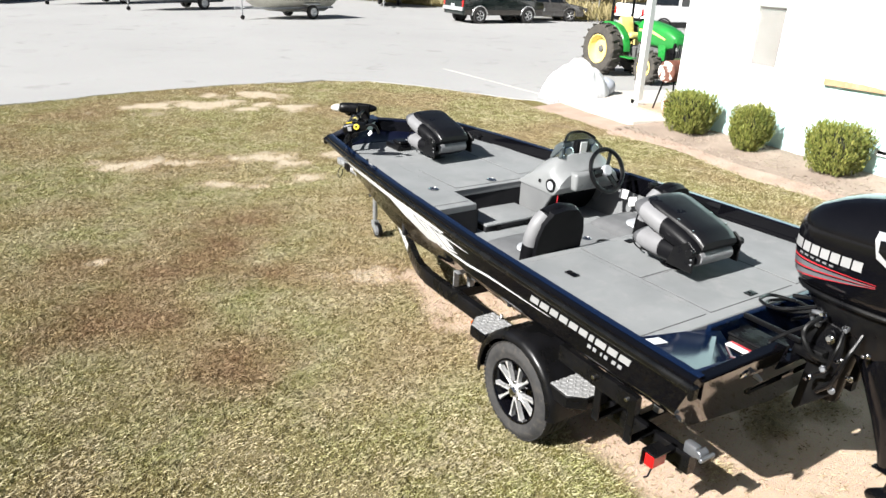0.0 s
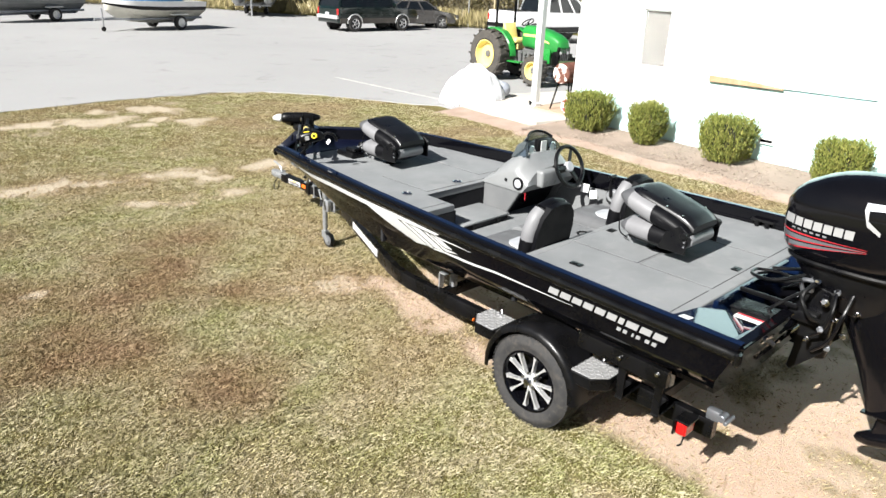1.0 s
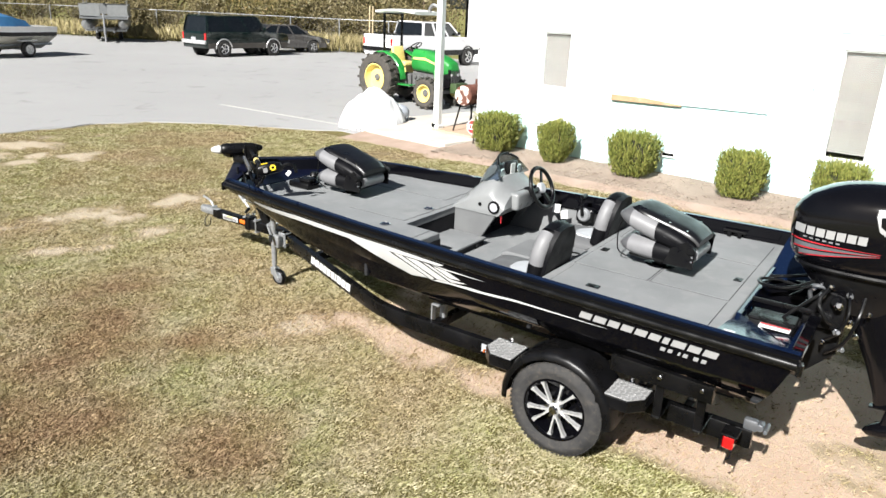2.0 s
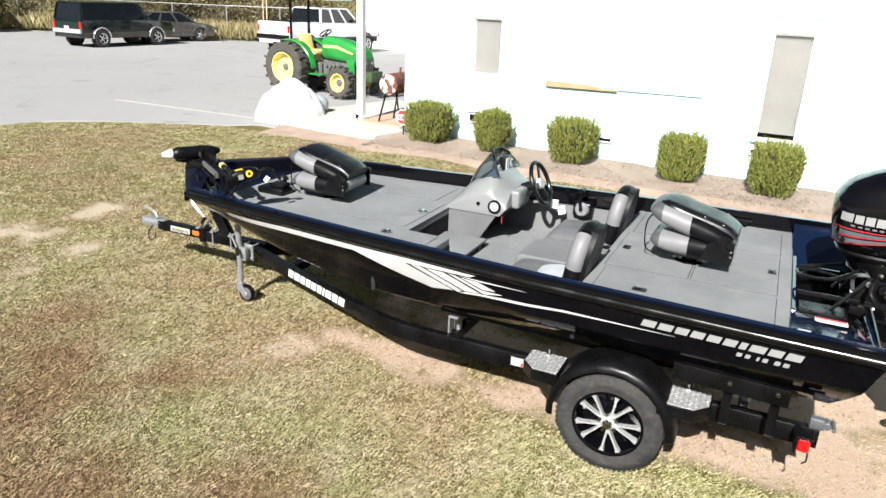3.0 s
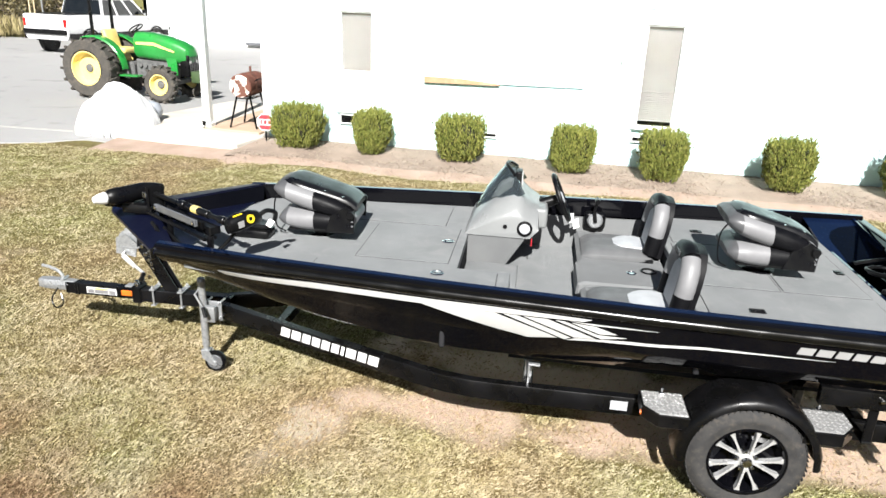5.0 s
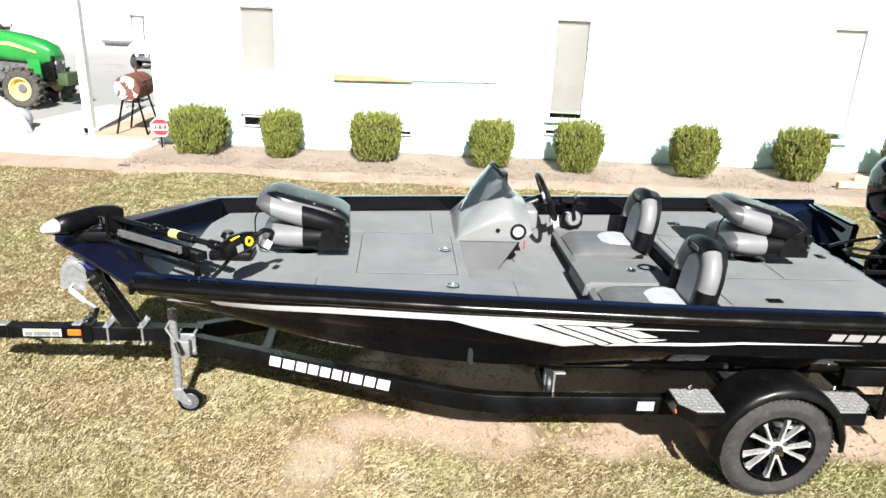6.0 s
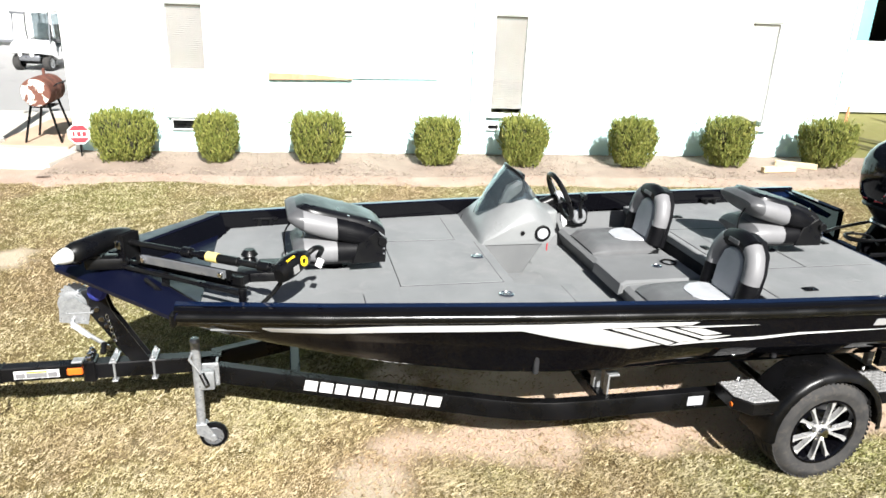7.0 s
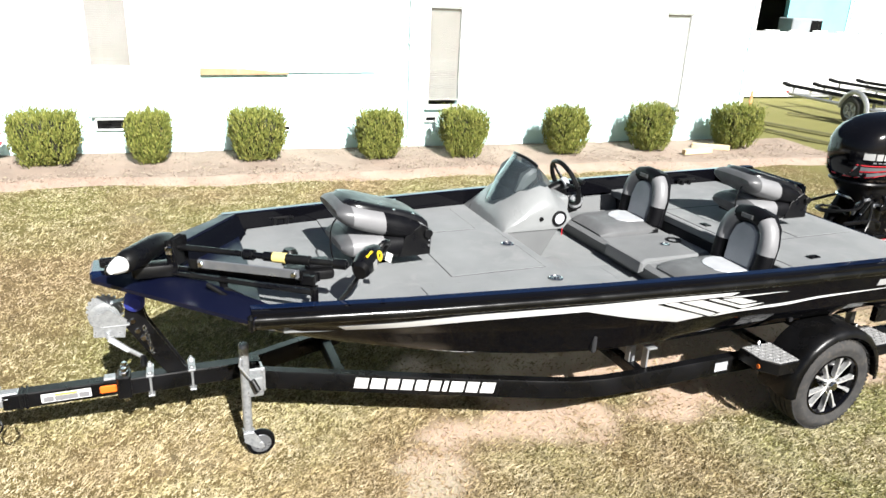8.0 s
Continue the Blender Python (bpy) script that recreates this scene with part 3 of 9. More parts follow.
tagged(part("floor", bm, DARKIN), "dim indoor floor", "floor", kind="structure")

for wi, (a, b, lo, hi) in enumerate(OPEN):
    w = thing("window_%d" % (wi + 1), pose(WX, (a + b) / 2, lo), "tall narrow white window with closed cream blinds", "window", kind="structure")
    W, H = b - a, hi - lo
    bm = B()
    for y in (-W / 2 + 0.012, W / 2 - 0.012):
        box(bm, (0.055, y, H / 2), (0.075, 0.024, H), 0.004)
    for z in (0.012, H - 0.012):
        box(bm, (0.055, 0, z), (0.075, W - 0.048, 0.024), 0.004)
    part("window_frame", bm, TRIMP, w)
    bm = B()
    box(bm, (-0.01, 0, -0.02), (0.12, W + 0.08, 0.035), 0.006)
    part("window_sill", bm, TRIMP, w)
    for z0, z1 in ((0.024, H * 0.47 - 0.003), (H * 0.47 + 0.003, H - 0.024)):
        bm = B()
        box(bm, (0.050, 0, (z0 + z1) / 2), (0.004, W - 0.05, z1 - z0))
        part("pane", bm, CLEAR, w).visible_shadow = False
    slat = B()
    box(slat, (0, 0, 0), (0.034, W - 0.052, 0.002), m=pose(0, 0, 0, 0, 52, 0))
    sm = None
    bottom = (H * 0.38, 0.05, 0.05)[wi]
    for k in range(int((H - 0.12 - bottom) / 0.03)):
        z = H - 0.09 - k * 0.03
        if sm is None:
            first = part("slat", slat, BLIND if wi < 2 else PALEB, w)
            sm = first.data
            first.location = (0.076, 0, z)
        else:
            o = new("slat", sm)
            o.parent, o.location = w, (0.076, 0, z)
    bm = B()
    box(bm, (0.078, 0, H - 0.045), (0.03, W - 0.052, 0.04), 0.004)
    part("headrail", bm, HEADR, w)
    if wi == 0:
        bm = B()
        box(bm, (0.086, 0, bottom / 2 + 0.035), (0.012, W - 0.052, bottom + 0.03), 0.004)
        part("lower_panel", bm, surf("grey_white_board", (0.58, 0.58, 0.56), (0.52, 0.52, 0.50), 2.0, 0.6, relief=0.05), w, "white board behind the lower sash")
    bm = B()
    for y in (-W / 2 - 0.045, W / 2 + 0.045):
        box(bm, (0.012, y, H / 2), (0.030, 0.09, H + 0.09), 0.003)
    box(bm, (0.011, 0, H + 0.095), (0.030, W + 0.18, 0.19), 0.003)
    part("casing", bm, TRIMP, w)


def vent(y, z, w, h):
    v = thing("foundation_vent", pose(WX - 0.004, y, z), "dark crawl space vent in the wall", "vent", kind="structure")
    bm = B()
    for s in (-1, 1):
        box(bm, (-0.016, s * (w / 2 + 0.012), 0), (0.03, 0.024, h + 0.048), 0.003)
        box(bm, (-0.016, 0, s * (h / 2 + 0.012)), (0.03, w, 0.024), 0.003)
    part("frame", bm, TRIMP, v)
    bm = B()
    box(bm, (-0.004, 0, 0), (0.006, w, h))
    part("backing", bm, BLACK, v)
    for k in range(3):
        bm = B()
        box(bm, (0, 0, 0), (0.02, w - 0.004, 0.004), m=pose(-0.016, 0, (k - 1) * h / 3.2, 0, 35, 0))
        part("louvre", bm, MATT, v)


vent(8.10, 0.55, 0.42, 0.13)
vent(5.66, 0.46, 0.20, 0.05)
vent(3.24, 0.58, 0.16, 0.06)

# the loose plank that is nailed along the wall, and its painted rail
WOODB = surf("weathered_brown_board", (0.42, 0.23, 0.12), (0.50, 0.32, 0.20), 3.0, 0.75, fine=40, relief=0.4, dirt=(0.60, 0.50, 0.40))
plank = thing("wall_plank", pose(WX - 0.03, 6.83, 1.24), "peeling brown board fixed slantwise along the wall", "board")
bm = B()
prism(bm, [(0, 0.03), (0, 0.13), (-0.62, 0.125), (-1.28, 0.075), (-1.28, 0.05)], -0.022, 0.0, YZ, 0.003)
part("bare_board", bm, WOODB, plank, "bare brown wood")
bm = B()
prism(bm, [(-0.5, 0.135), (-1.28, 0.075), (-2.65, 0.10), (-2.65, 0.12), (-1.28, 0.10)], -0.006, 0.0, YZ, 0.001)
part("painted_board", bm, TRIMP, plank, "white painted rail")
conduit = thing("wall_conduit", pose(WX - 0.03, 3.62, 0.1), "thin white conduit up the wall", "pipe")
bm = B()
rod(bm, (0, 0, 0), (0, 0, 2.9), 0.013, seg=8)
part("pipe", bm, TRIMP, conduit)
bm = B()
box(bm, (0, 0, 1.7), (0.03, 0.05, 0.03), 0.004)
part("clamp", bm, TRIMP, conduit)

# porch post with a flood lamp
post = thing("porch_post", pose(10.9, 11.05, 0.16), "white square porch post with an elbow fitting", "post")
bm = B()
box(bm, (0, 0, 1.62), (0.14, 0.14, 3.2), 0.008)
part("shaft", bm, TRIMP, post)
bm = B()
box(bm, (0, 0, 0.04), (0.20, 0.20, 0.08), 0.01)
part("base", bm, TRIMP, post)
bm = B()
tube(bm, curve_pts([(0, 0.10, 2.55), (-0.02, 0.22, 2.58), (-0.02, 0.30, 2.50), (-0.02, 0.30, 2.42)], 4), 0.035, 8)
part("elbow", bm, GALV, post)
bm = B()
rod(bm, (-0.13, 0.02, 0.04), (-0.13, 0.02, 0.12), 0.03)
box(bm, (-0.10, 0.02, 0.08), (0.08, 0.05, 0.04), 0.006)
part("tap", bm, MATT, post)

# lap siding, course by course
course = 0.19
for k in range(int((WTOP - 0.12) / course)):
    z0, z1 = 0.12 + k * course, 0.12 + (k + 1) * course
    wide = [(a - 0.095, b + 0.095, lo - 0.05, hi + 0.1) for a, b, lo, hi in OPEN]
    cuts = sorted((a, b) for a, b, lo, hi in wide if lo < z1 - 0.004 and hi > z0 + 0.004)
    y, segs = SOUTH + 0.06, []
    for a, b in cuts:
        segs.append((y, a))
        y = b
    segs.append((y, NORTH - 0.06))
    for a, b in segs:
        bm = B()
        prism(bm, [(WX + 0.020, z0 + 0.001), (WX + 0.006, z0 + 0.001), (WX + 0.013, z1), (WX + 0.020, z1)], a, b, UZ)
        part("siding_board", bm, SIDING, wall_w)
for y in (SOUTH + 0.025, NORTH - 0.025):
    bm = B()
    box(bm, (WX + 0.0, y, WTOP / 2 + 0.05), (0.05, 0.09, WTOP - 0.1), 0.004)
    part("corner_board", bm, TRIMP, wall_w)
# ---- clipped bushes ----
def leaf_material(name, stops):
    m, n, l, p = nodes_of(name)
    g = n.new("ShaderNodeNewGeometry")
    big = noise_tex(n, l, 5.0, 3)
    r = ramp(n, l, g.outputs["Random Per Island"], stops)
    l.new(mix(n, l, 0.35, r.outputs[0], mix(n, l, big.outputs[0], stops[0][1], stops[-1][1])), p.inputs["Base Color"])
    p.inputs["Roughness"].default_value, p.inputs["Specular IOR Level"].default_value = 0.5, 0.35
    return m


LEAF = leaf_material("boxwood_leaves", [(0.0, (0.045, 0.075, 0.012)), (0.45, (0.135, 0.175, 0.032)), (0.8, (0.27, 0.29, 0.065)), (1.0, (0.36, 0.33, 0.10))])
# Near-black fill: the shade deep inside a bush, put into its colour.
SHADECORE = surf("bush_inner_shade", (0.018, 0.020, 0.008), (0.03, 0.028, 0.014), 8.0, 0.95, fine=30, relief=1.0, depth=0.03)
TWIG = surf("bush_twig", (0.14, 0.10, 0.07), (0.09, 0.065, 0.045), 20.0, 0.9, relief=0.4)


def leaf_cloud(name, pts, normals, size, rng, material, parent, up=0.6, spread=0.55, wid=0.3):
    """Many small pointed leaves at pts, each of two triangles."""
    k = len(pts)
    d = normals + np.array([0, 0, up]) + rng.normal(0, spread, (k, 3))
    d /= np.linalg.norm(d, axis=1)[:, None]
    s = np.cross(d, rng.normal(0, 1, (k, 3)))
    s /= np.linalg.norm(s, axis=1)[:, None] + 1e-6
    L = (size * rng.uniform(0.7, 1.5, k))[:, None]
    v = np.empty((k * 4, 3), np.float32)
    v[0::4], v[2::4] = pts, pts + d * L
    v[1::4], v[3::4] = pts + d * L * 0.5 + s * L * wid, pts + d * L * 0.5 - s * L * wid
    me = bpy.data.meshes.new(name)
    me.vertices.add(k * 4)
    me.vertices.foreach_set("co", v.ravel())
    me.loops.add(k * 4)
    me.loops.foreach_set("vertex_index", np.arange(k * 4, dtype=np.int32))
    me.polygons.add(k)
    me.polygons.foreach_set("loop_start", np.arange(0, k * 4, 4, dtype=np.int32))
    me.update(calc_edges=True)
    me.materials.append(material)
    ob = new(name, me)
    ob.parent = parent
    return ob


def bush(y0, y1, x, top, base, seed, depth):
    rng = np.random.default_rng(seed)
    W, H = (y1 - y0) * 0.425, (top - base) / 2
    b = thing("boxwood_bush", pose(x, (y0 + y1) / 2, base), "clipped green boxwood bush on the mulch bed", "bush", "bushes along the wall")
    # upright twigs over the clipped shape, each with pointed leaves along it
    k, per = 1500, 11
    d = rng.normal(0, 1, (k, 3))
    n = d / (np.abs(d) ** 7.0).sum(1)[:, None] ** (1 / 7.0)
    lump = 1 + 0.30 * (fbm(n[:, 0] * 2.2 + n[:, 1] * 2.2 + seed, n[:, 2] * 1.4 + n[:, 1], 1.3, seed) - 0.5) + rng.normal(0, 0.03, k) - np.abs(rng.normal(0, 0.10, k))
    taper = 1 - 0.22 * np.clip(-n[:, 2], 0, 1) ** 1.5
    root = np.stack([n[:, 0] * depth * lump * taper, n[:, 1] * W * lump * taper, H * 1.0 + n[:, 2] * H * 0.92 * lump], 1)
    grow = np.stack([n[:, 0] * 0.35 + rng.normal(0, 0.22, k), n[:, 1] * 0.35 + rng.normal(0, 0.22, k), np.ones(k)], 1)
    length = rng.uniform(0.07, 0.15, k) * np.where(n[:, 2] > 0.85, rng.uniform(0.6, 1.6, k), 1.0)
    f = np.linspace(0, 1, per)[None, :, None]
    pts = (root[:, None, :] + grow[:, None, :] * length[:, None, None] * (f - 0.35) + rng.normal(0, 0.010, (k, per, 3))).reshape(-1, 3)
    leaf_cloud("foliage", pts, np.repeat(n * 0.45, per, 0), 0.044, rng, LEAF, b, up=2.0, spread=0.45, wid=0.145)["kind"] = "stuff"
    # solid dark filler within the leaves, standing in for the shaded inside
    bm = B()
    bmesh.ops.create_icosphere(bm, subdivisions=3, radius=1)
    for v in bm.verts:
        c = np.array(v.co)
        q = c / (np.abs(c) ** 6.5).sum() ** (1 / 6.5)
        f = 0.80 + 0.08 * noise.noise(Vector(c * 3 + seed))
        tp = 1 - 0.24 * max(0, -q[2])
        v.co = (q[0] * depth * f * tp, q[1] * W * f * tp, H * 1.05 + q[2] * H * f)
    part("shade_core", bm, SHADECORE, b)
    for i in range(4):
        bm = B()
        tube(bm, [(rng.uniform(-.08, .08), rng.uniform(-.1, .1), -0.05), (rng.uniform(-.1, .1), rng.uniform(-.15, .15), 0.1), (rng.uniform(-.15, .15), rng.uniform(-.2, .2), 0.3)], [0.014, 0.011, 0.008], 6)
        part("stem", bm, TWIG, b)


for i, (y0, y1, x, top) in enumerate([(8.46, 9.38, 10.10, 0.77), (7.28, 7.89, 10.08, 0.75), (5.66, 6.50, 10.12, 0.77), (3.88, 4.62, 10.00, 0.75),
                                      (2.50, 3.24, 9.96, 0.78), (0.70, 1.42, 9.92, 0.80), (-1.05, -0.30, 10.03, 0.82), (-2.92, -2.05, 10.00, 0.82)]):
    bush(y0, y1, x, top, 0.10, 40 + i, min(0.33, (y1 - y0) * 0.40))
# ---- the bass boat ----
boat = thing("bass_boat", BOAT, "glossy black aluminium bass boat with grey carpeted decks", "boat")
DZ, FZ = 1.055, 0.80                     # gunwale, deck and cockpit floor heights
STERN_U, BOW_U, TIP_U = 0.12, 4.93, 5.62


def half(u):
    """Half the beam at the gunwale."""
    if u > BOW_U:
        return 0.785 + (u - BOW_U) / (TIP_U - BOW_U) * (0.13 - 0.785)
    return float(np.interp(u, [0, 0.7, 1.95, 3.15, 4.2, 4.93], [1.19, 1.168, 1.11, 1.01, 0.895, 0.785]))


def knuckle_z(u):
    """Where the upright topside turns under."""
    return float(np.interp(u, [0, 1.2, 3.0, 4.2, 4.7, 4.93, 5.62], [0.925, 0.895, 0.89, 0.955, 1.03, 1.06, 1.085]))


def chine_z(u):
    return float(np.interp(u, [0, 1.8, 2.5, 2.9, 3.4, 3.9, 4.45, 4.93, 5.3, 5.62], [0.70, 0.70, 0.72, 0.735, 0.745, 0.80, 0.895, 1.03, 1.05, 1.07]))


def keel_z(u):
    return float(np.interp(u, [0, 2.5, 3.5, 4.3, 5.0, 5.4, 5.62], [0.50, 0.50, 0.53, 0.68, 0.90, 1.02, 1.05]))


def tuck(u):
    return float(np.interp(u, [0, 1.8, 2.5, 3.0, 3.9, 4.45, 4.93, 5.62], [0.26, 0.24, 0.15, 0.09, 0.11, 0.13, 0.07, 0.03]))


def hull_half(u):
    """Half breadth of the hull itself; the bow plates hang over it."""
    return half(u) - float(np.interp(u, [4.7, 4.95, 5.4, 5.62], [0, 0.03, 0.10, 0.05]))


def side_v(u, z):
    """Where the topside lies, by height."""
    f = (1.12 - z) / max(1.12 - knuckle_z(u), 0.02)
    b = min(max((u - 2.0) / 0.9, 0), 1)          # forward the side runs straight down to the chine
    f = min(max(f, 0), 1)
    off = 0.018 * (1 - b) * f + b * (tuck(u) + 0.018) * (1.12 - knuckle_z(u)) / (1.12 - chine_z(u)) * f ** 1.6
    return hull_half(u) - 0.002 - off


def rake(u, z):
    """The transom leans forward going down; the after sections follow it."""
    u0 = STERN_U + (1.135 - z) * 0.42
    return u if u > 0.75 else u0 + (u - STERN_U) * (0.75 - u0) / (0.75 - STERN_U)


US = [STERN_U, 0.3, 0.7, 1.1, 1.5, 1.7, 1.9, 2.0, 2.1, 2.2, 2.3, 2.4, 2.5, 2.6, 2.7, 2.8, 2.9, 3.0, 3.15, 3.3, 3.45, 3.6, 3.75, 3.9, 4.05, 4.2, 4.32, 4.45, 4.57, 4.7, 4.82, 4.93, 5.1, 5.27, 5.45, 5.56]


def hull_section(u):
    zn, zc, zk = knuckle_z(u), chine_z(u), keel_z(u)
    port = [(u, side_v(u, z), z) for z in [1.135] + [1.10 + (zn + 0.012 - 1.10) * k / 6 for k in range(7)]]
    k = port[-1][1]
    c = max(hull_half(u) - 0.02 - tuck(u), 0.02)
    port += [(u, k - 0.010, zn - 0.004), (u, k * 0.55 + c * 0.45, zn * 0.53 + zc * 0.47), (u, c, zc + 0.004), (u, c - 0.012, zc - 0.006), (u, c * 0.5, (zc + zk) / 2), (u, 0, zk)]
    port = [(rake(q[0], q[2]), q[1], q[2]) for q in port]
    return port + [(q[0], -q[1], q[2]) for q in port[-2::-1]]


bm = B()
loft(bm, [hull_section(u) for u in US], closed=False)
part("hull", bm, HULL, boat, "mirror-glossy black hull", sharp=0.35)

# transom
bm = B()
s = hull_section(STERN_U)
s += [(rake(STERN_U, z), v, z) for v, z in ((-0.50, 1.135), (-0.40, 0.93), (0.40, 0.93), (0.50, 1.135))]
loft(bm, [s, [(q[0] + 0.05, q[1], q[2]) for q in s]])
part("transom", bm, HULL, boat)
for v, w in ((0.83, 0.62), (-0.83, 0.62), (0, 0.78)):
    bm = B()
    z = 1.137 if v else 0.936
    box(bm, (rake(STERN_U, z) + 0.025, v, z), (0.062, w, 0.022), 0.006)
    part("transom_cap", bm, HULL, boat)

# gunwales with their rub rails
for s, sn in ((1, "port"), (-1, "starboard")):
    bm = B()
    secs = []
    for u in [x for x in US if x <= BOW_U]:
        h = half(u)
        secs.append([(u, s * (h + a), z) for a, z in ((-0.004, 1.09), (0.012, 1.12), (0.008, 1.152), (-0.004, 1.162), (-0.062, 1.164), (-0.070, 1.156), (-0.073, 1.03), (-0.069, 1.035))])
    loft(bm, secs)
    part("gunwale", bm, HULL, boat, "glossy black gunwale", sharp=0.5)
    bm = B()
    loft(bm, [[(u, s * (half(u) + a), z) for a, z in ((-0.026, 1.160), (-0.026, 1.1665), (-0.064, 1.1675), (-0.064, 1.160))] for u in US if u <= BOW_U])
    part("gunwale_inlay", bm, NAVY, boat, "navy inlay along the gunwale")
    bm = B()
    secs = []
    for u in [x for x in US if x <= BOW_U]:
        h = half(u)
        secs.append([(u, s * (h + 0.004 + 0.020 * math.sin(math.pi * k / 8)), 1.112 + 0.026 * math.cos(math.pi * k / 8)) for k in range(9)])
    loft(bm, secs)
    part("rub_rail", bm, RAIL, boat, "satin black rounded rub rail")
    for u in (STERN_U - 0.010, BOW_U + 0.006):
        bm = B()
        box(bm, (u, s * (half(max(u, 0)) + 0.012), 1.105), (0.03, 0.05, 0.075), 0.01)
        part("end_cap", bm, RAIL, boat)

# bow plates, sloping skirts and the sunken bow deck
for s in (1, -1):
    bm = B()
    O0, O1 = (BOW_U, s * 0.815), (TIP_U + 0.02, s * 0.10)
    I0, I1 = (BOW_U - 0.09, s * 0.735), (5.36, s * 0.02)
    loft(bm, [[(*O0, 1.105), (*O0, 1.125), (BOW_U - 0.05, s * 0.775, 1.164), (*I0, 1.166), (*I0, 1.145)], [(*O1, 1.105), (*O1, 1.125), (TIP_U - 0.12, s * 0.065, 1.164), (*I1, 1.166), (*I1, 1.145)]])
    part("bow_plate", bm, BOWP, boat, "flat navy-black bow deck plate")
    bm = B()
    loft(bm, [[(BOW_U - 0.08, s * 0.74, 1.15), (BOW_U - 0.10, s * 0.735, 1.15), (BOW_U - 0.14, s * 0.60, 1.04)], [(5.37, s * 0.03, 1.15), (5.35, s * 0.02, 1.15), (5.27, s * 0.02, 1.04)]])
    part("bow_coaming", bm, HULL, boat)
bm = B()
box(bm, (TIP_U - 0.11, 0, 1.135), (0.27, 0.19, 0.055), 0.012)
part("bow_nose", bm, NAVY, boat)
bm = B()
prism(bm, [(4.845, 0.70), (4.845, -0.70), (4.9, -0.66), (5.40, -0.05), (5.40, 0.05), (4.9, 0.66)], 1.02, 1.062, bev=0.004)
part("bow_deck", bm, BOWP, boat, "sunken navy-black bow deck")


# decks of carpet, with lids and latches
def deck_edge(u):
    return half(u) - 0.078


ue = [3.12, 3.6, 4.1, 4.5, 4.78]
bm = B()
prism(bm, [(2.78, deck_edge(2.78)), (2.78, 0.47), (3.12, 0.47), (3.12, -deck_edge(3.12))] + [(u, -deck_edge(u)) for u in ue[1:]] + [(4.86, -0.45), (4.86, 0.45)] + [(u, deck_edge(u)) for u in ue[::-1]], 1.0, DZ, bev=0.006)
part("front_deck", bm, CARPET, boat, "grey carpeted casting deck")
bm = B()
prism(bm, [(0.56, deck_edge(0.56)), (1.1, deck_edge(1.1)), (1.73, deck_edge(1.73)), (1.73, -deck_edge(1.73)), (1.1, -deck_edge(1.1)), (0.56, -deck_edge(0.56))], 1.0, DZ, bev=0.006)
part("rear_deck", bm, CARPET, boat, "grey carpeted rear deck")


def lid(u0, u1, v0, v1, latch=None):
    bm = B()
    prism(bm, [(u0, v0), (u1, v0), (u1, v1), (u0, v1)], DZ - 0.01, DZ + 0.0035, bev=0.0015)
    o = part("hatch_lid", bm, CARPET, boat, "carpeted storage lid")
    bm = B()
    prism(bm, [(u0 - 0.004, v0 - 0.004), (u1 + 0.004, v0 - 0.004), (u1 + 0.004, v1 + 0.004), (u0 - 0.004, v1 + 0.004)], DZ - 0.004, DZ + 0.0010)
    part("lid_joint", bm, DARKCARPET, o)
    if latch:
        bm = B()
        lu, lv, w, h = latch
        box(bm, (lu, lv, DZ + 0.010), (h, w, 0.008), 0.003)
        part("latch", bm, BLACK, o, "black recessed latch")
        bm = B()
        box(bm, (lu + h * 0.1, lv, DZ + 0.016), (h * 0.45, w * 0.4, 0.006), 0.002)
        part("pull", bm, MATT, o)


lid(0.64, 1.66, 0.43, 0.98, (1.39, 0.735, 0.05, 0.085))
lid(0.64, 1.14, -0.38, 0.38, (0.66 + 0.02, -0.03, 0.07, 0.05))
lid(1.16, 1.68, -0.38, 0.38, (1.62, -0.01, 0.07, 0.05))
lid(0.64, 1.66, -0.98, -0.43, (1.45, -0.70, 0.05, 0.085))
lid(3.18, 3.78, -0.30, 0.40)
lid(2.86, 4.0, 0.50, 0.84)
lid(3.30, 4.3, -0.84, -0.36)


def round_cleat(u, v):
    bm = B()
    lathe(bm, [(0, 0.0), (0.040, 0.0), (0.042, 0.006), (0.034, 0.010), (0.030, 0.004), (0, 0.004)], 20, pose(u, v, DZ + 0.007))
    o = part("flush_ring", bm, CHROME, boat, "polished flush lifting ring")
    bm = B()
    box(bm, (u, v, DZ + 0.017), (0.05, 0.014, 0.008), 0.003)
    part("ring_pull", bm, CHROME, o)


for u, v in ((3.23, 0.0), (3.22, 0.60)):
    round_cleat(u, v)
for u, v, w in ((4.55, -0.77, 0.11), (0.95, -1.04, 0.11), (4.40, 0.78, 0.05)):
    bm = B()
    box(bm, (u, v, DZ + 0.05), (w * 1.6, 0.03, 0.018), 0.006)
    for k in (-1, 1):
        box(bm, (u + k * w * 0.35, v, DZ + 0.025), (0.03, 0.026, 0.05), 0.005)
    part("cleat", bm, BLACK, boat, "black mooring cleat")
bm = B()
rod(bm, (4.02, 0.80, DZ), (4.02, 0.80, DZ + 0.07), 0.006, seg=8)
rod(bm, (4.02, 0.80, DZ + 0.065), (4.02, 0.80, DZ + 0.085), 0.012, seg=8)
part("stop_pin", bm, MATT, boat)
bm = B()
rod(bm, (4.62, -0.02, DZ), (4.62, -0.02, DZ + 0.06), 0.045, 0.03, 14)
rod(bm, (4.62, -0.02, DZ + 0.06), (4.62, -0.02, DZ + 0.10), 0.05, 0.035, 10)
part("bow_knob", bm, BLACK, boat)
bm = B()
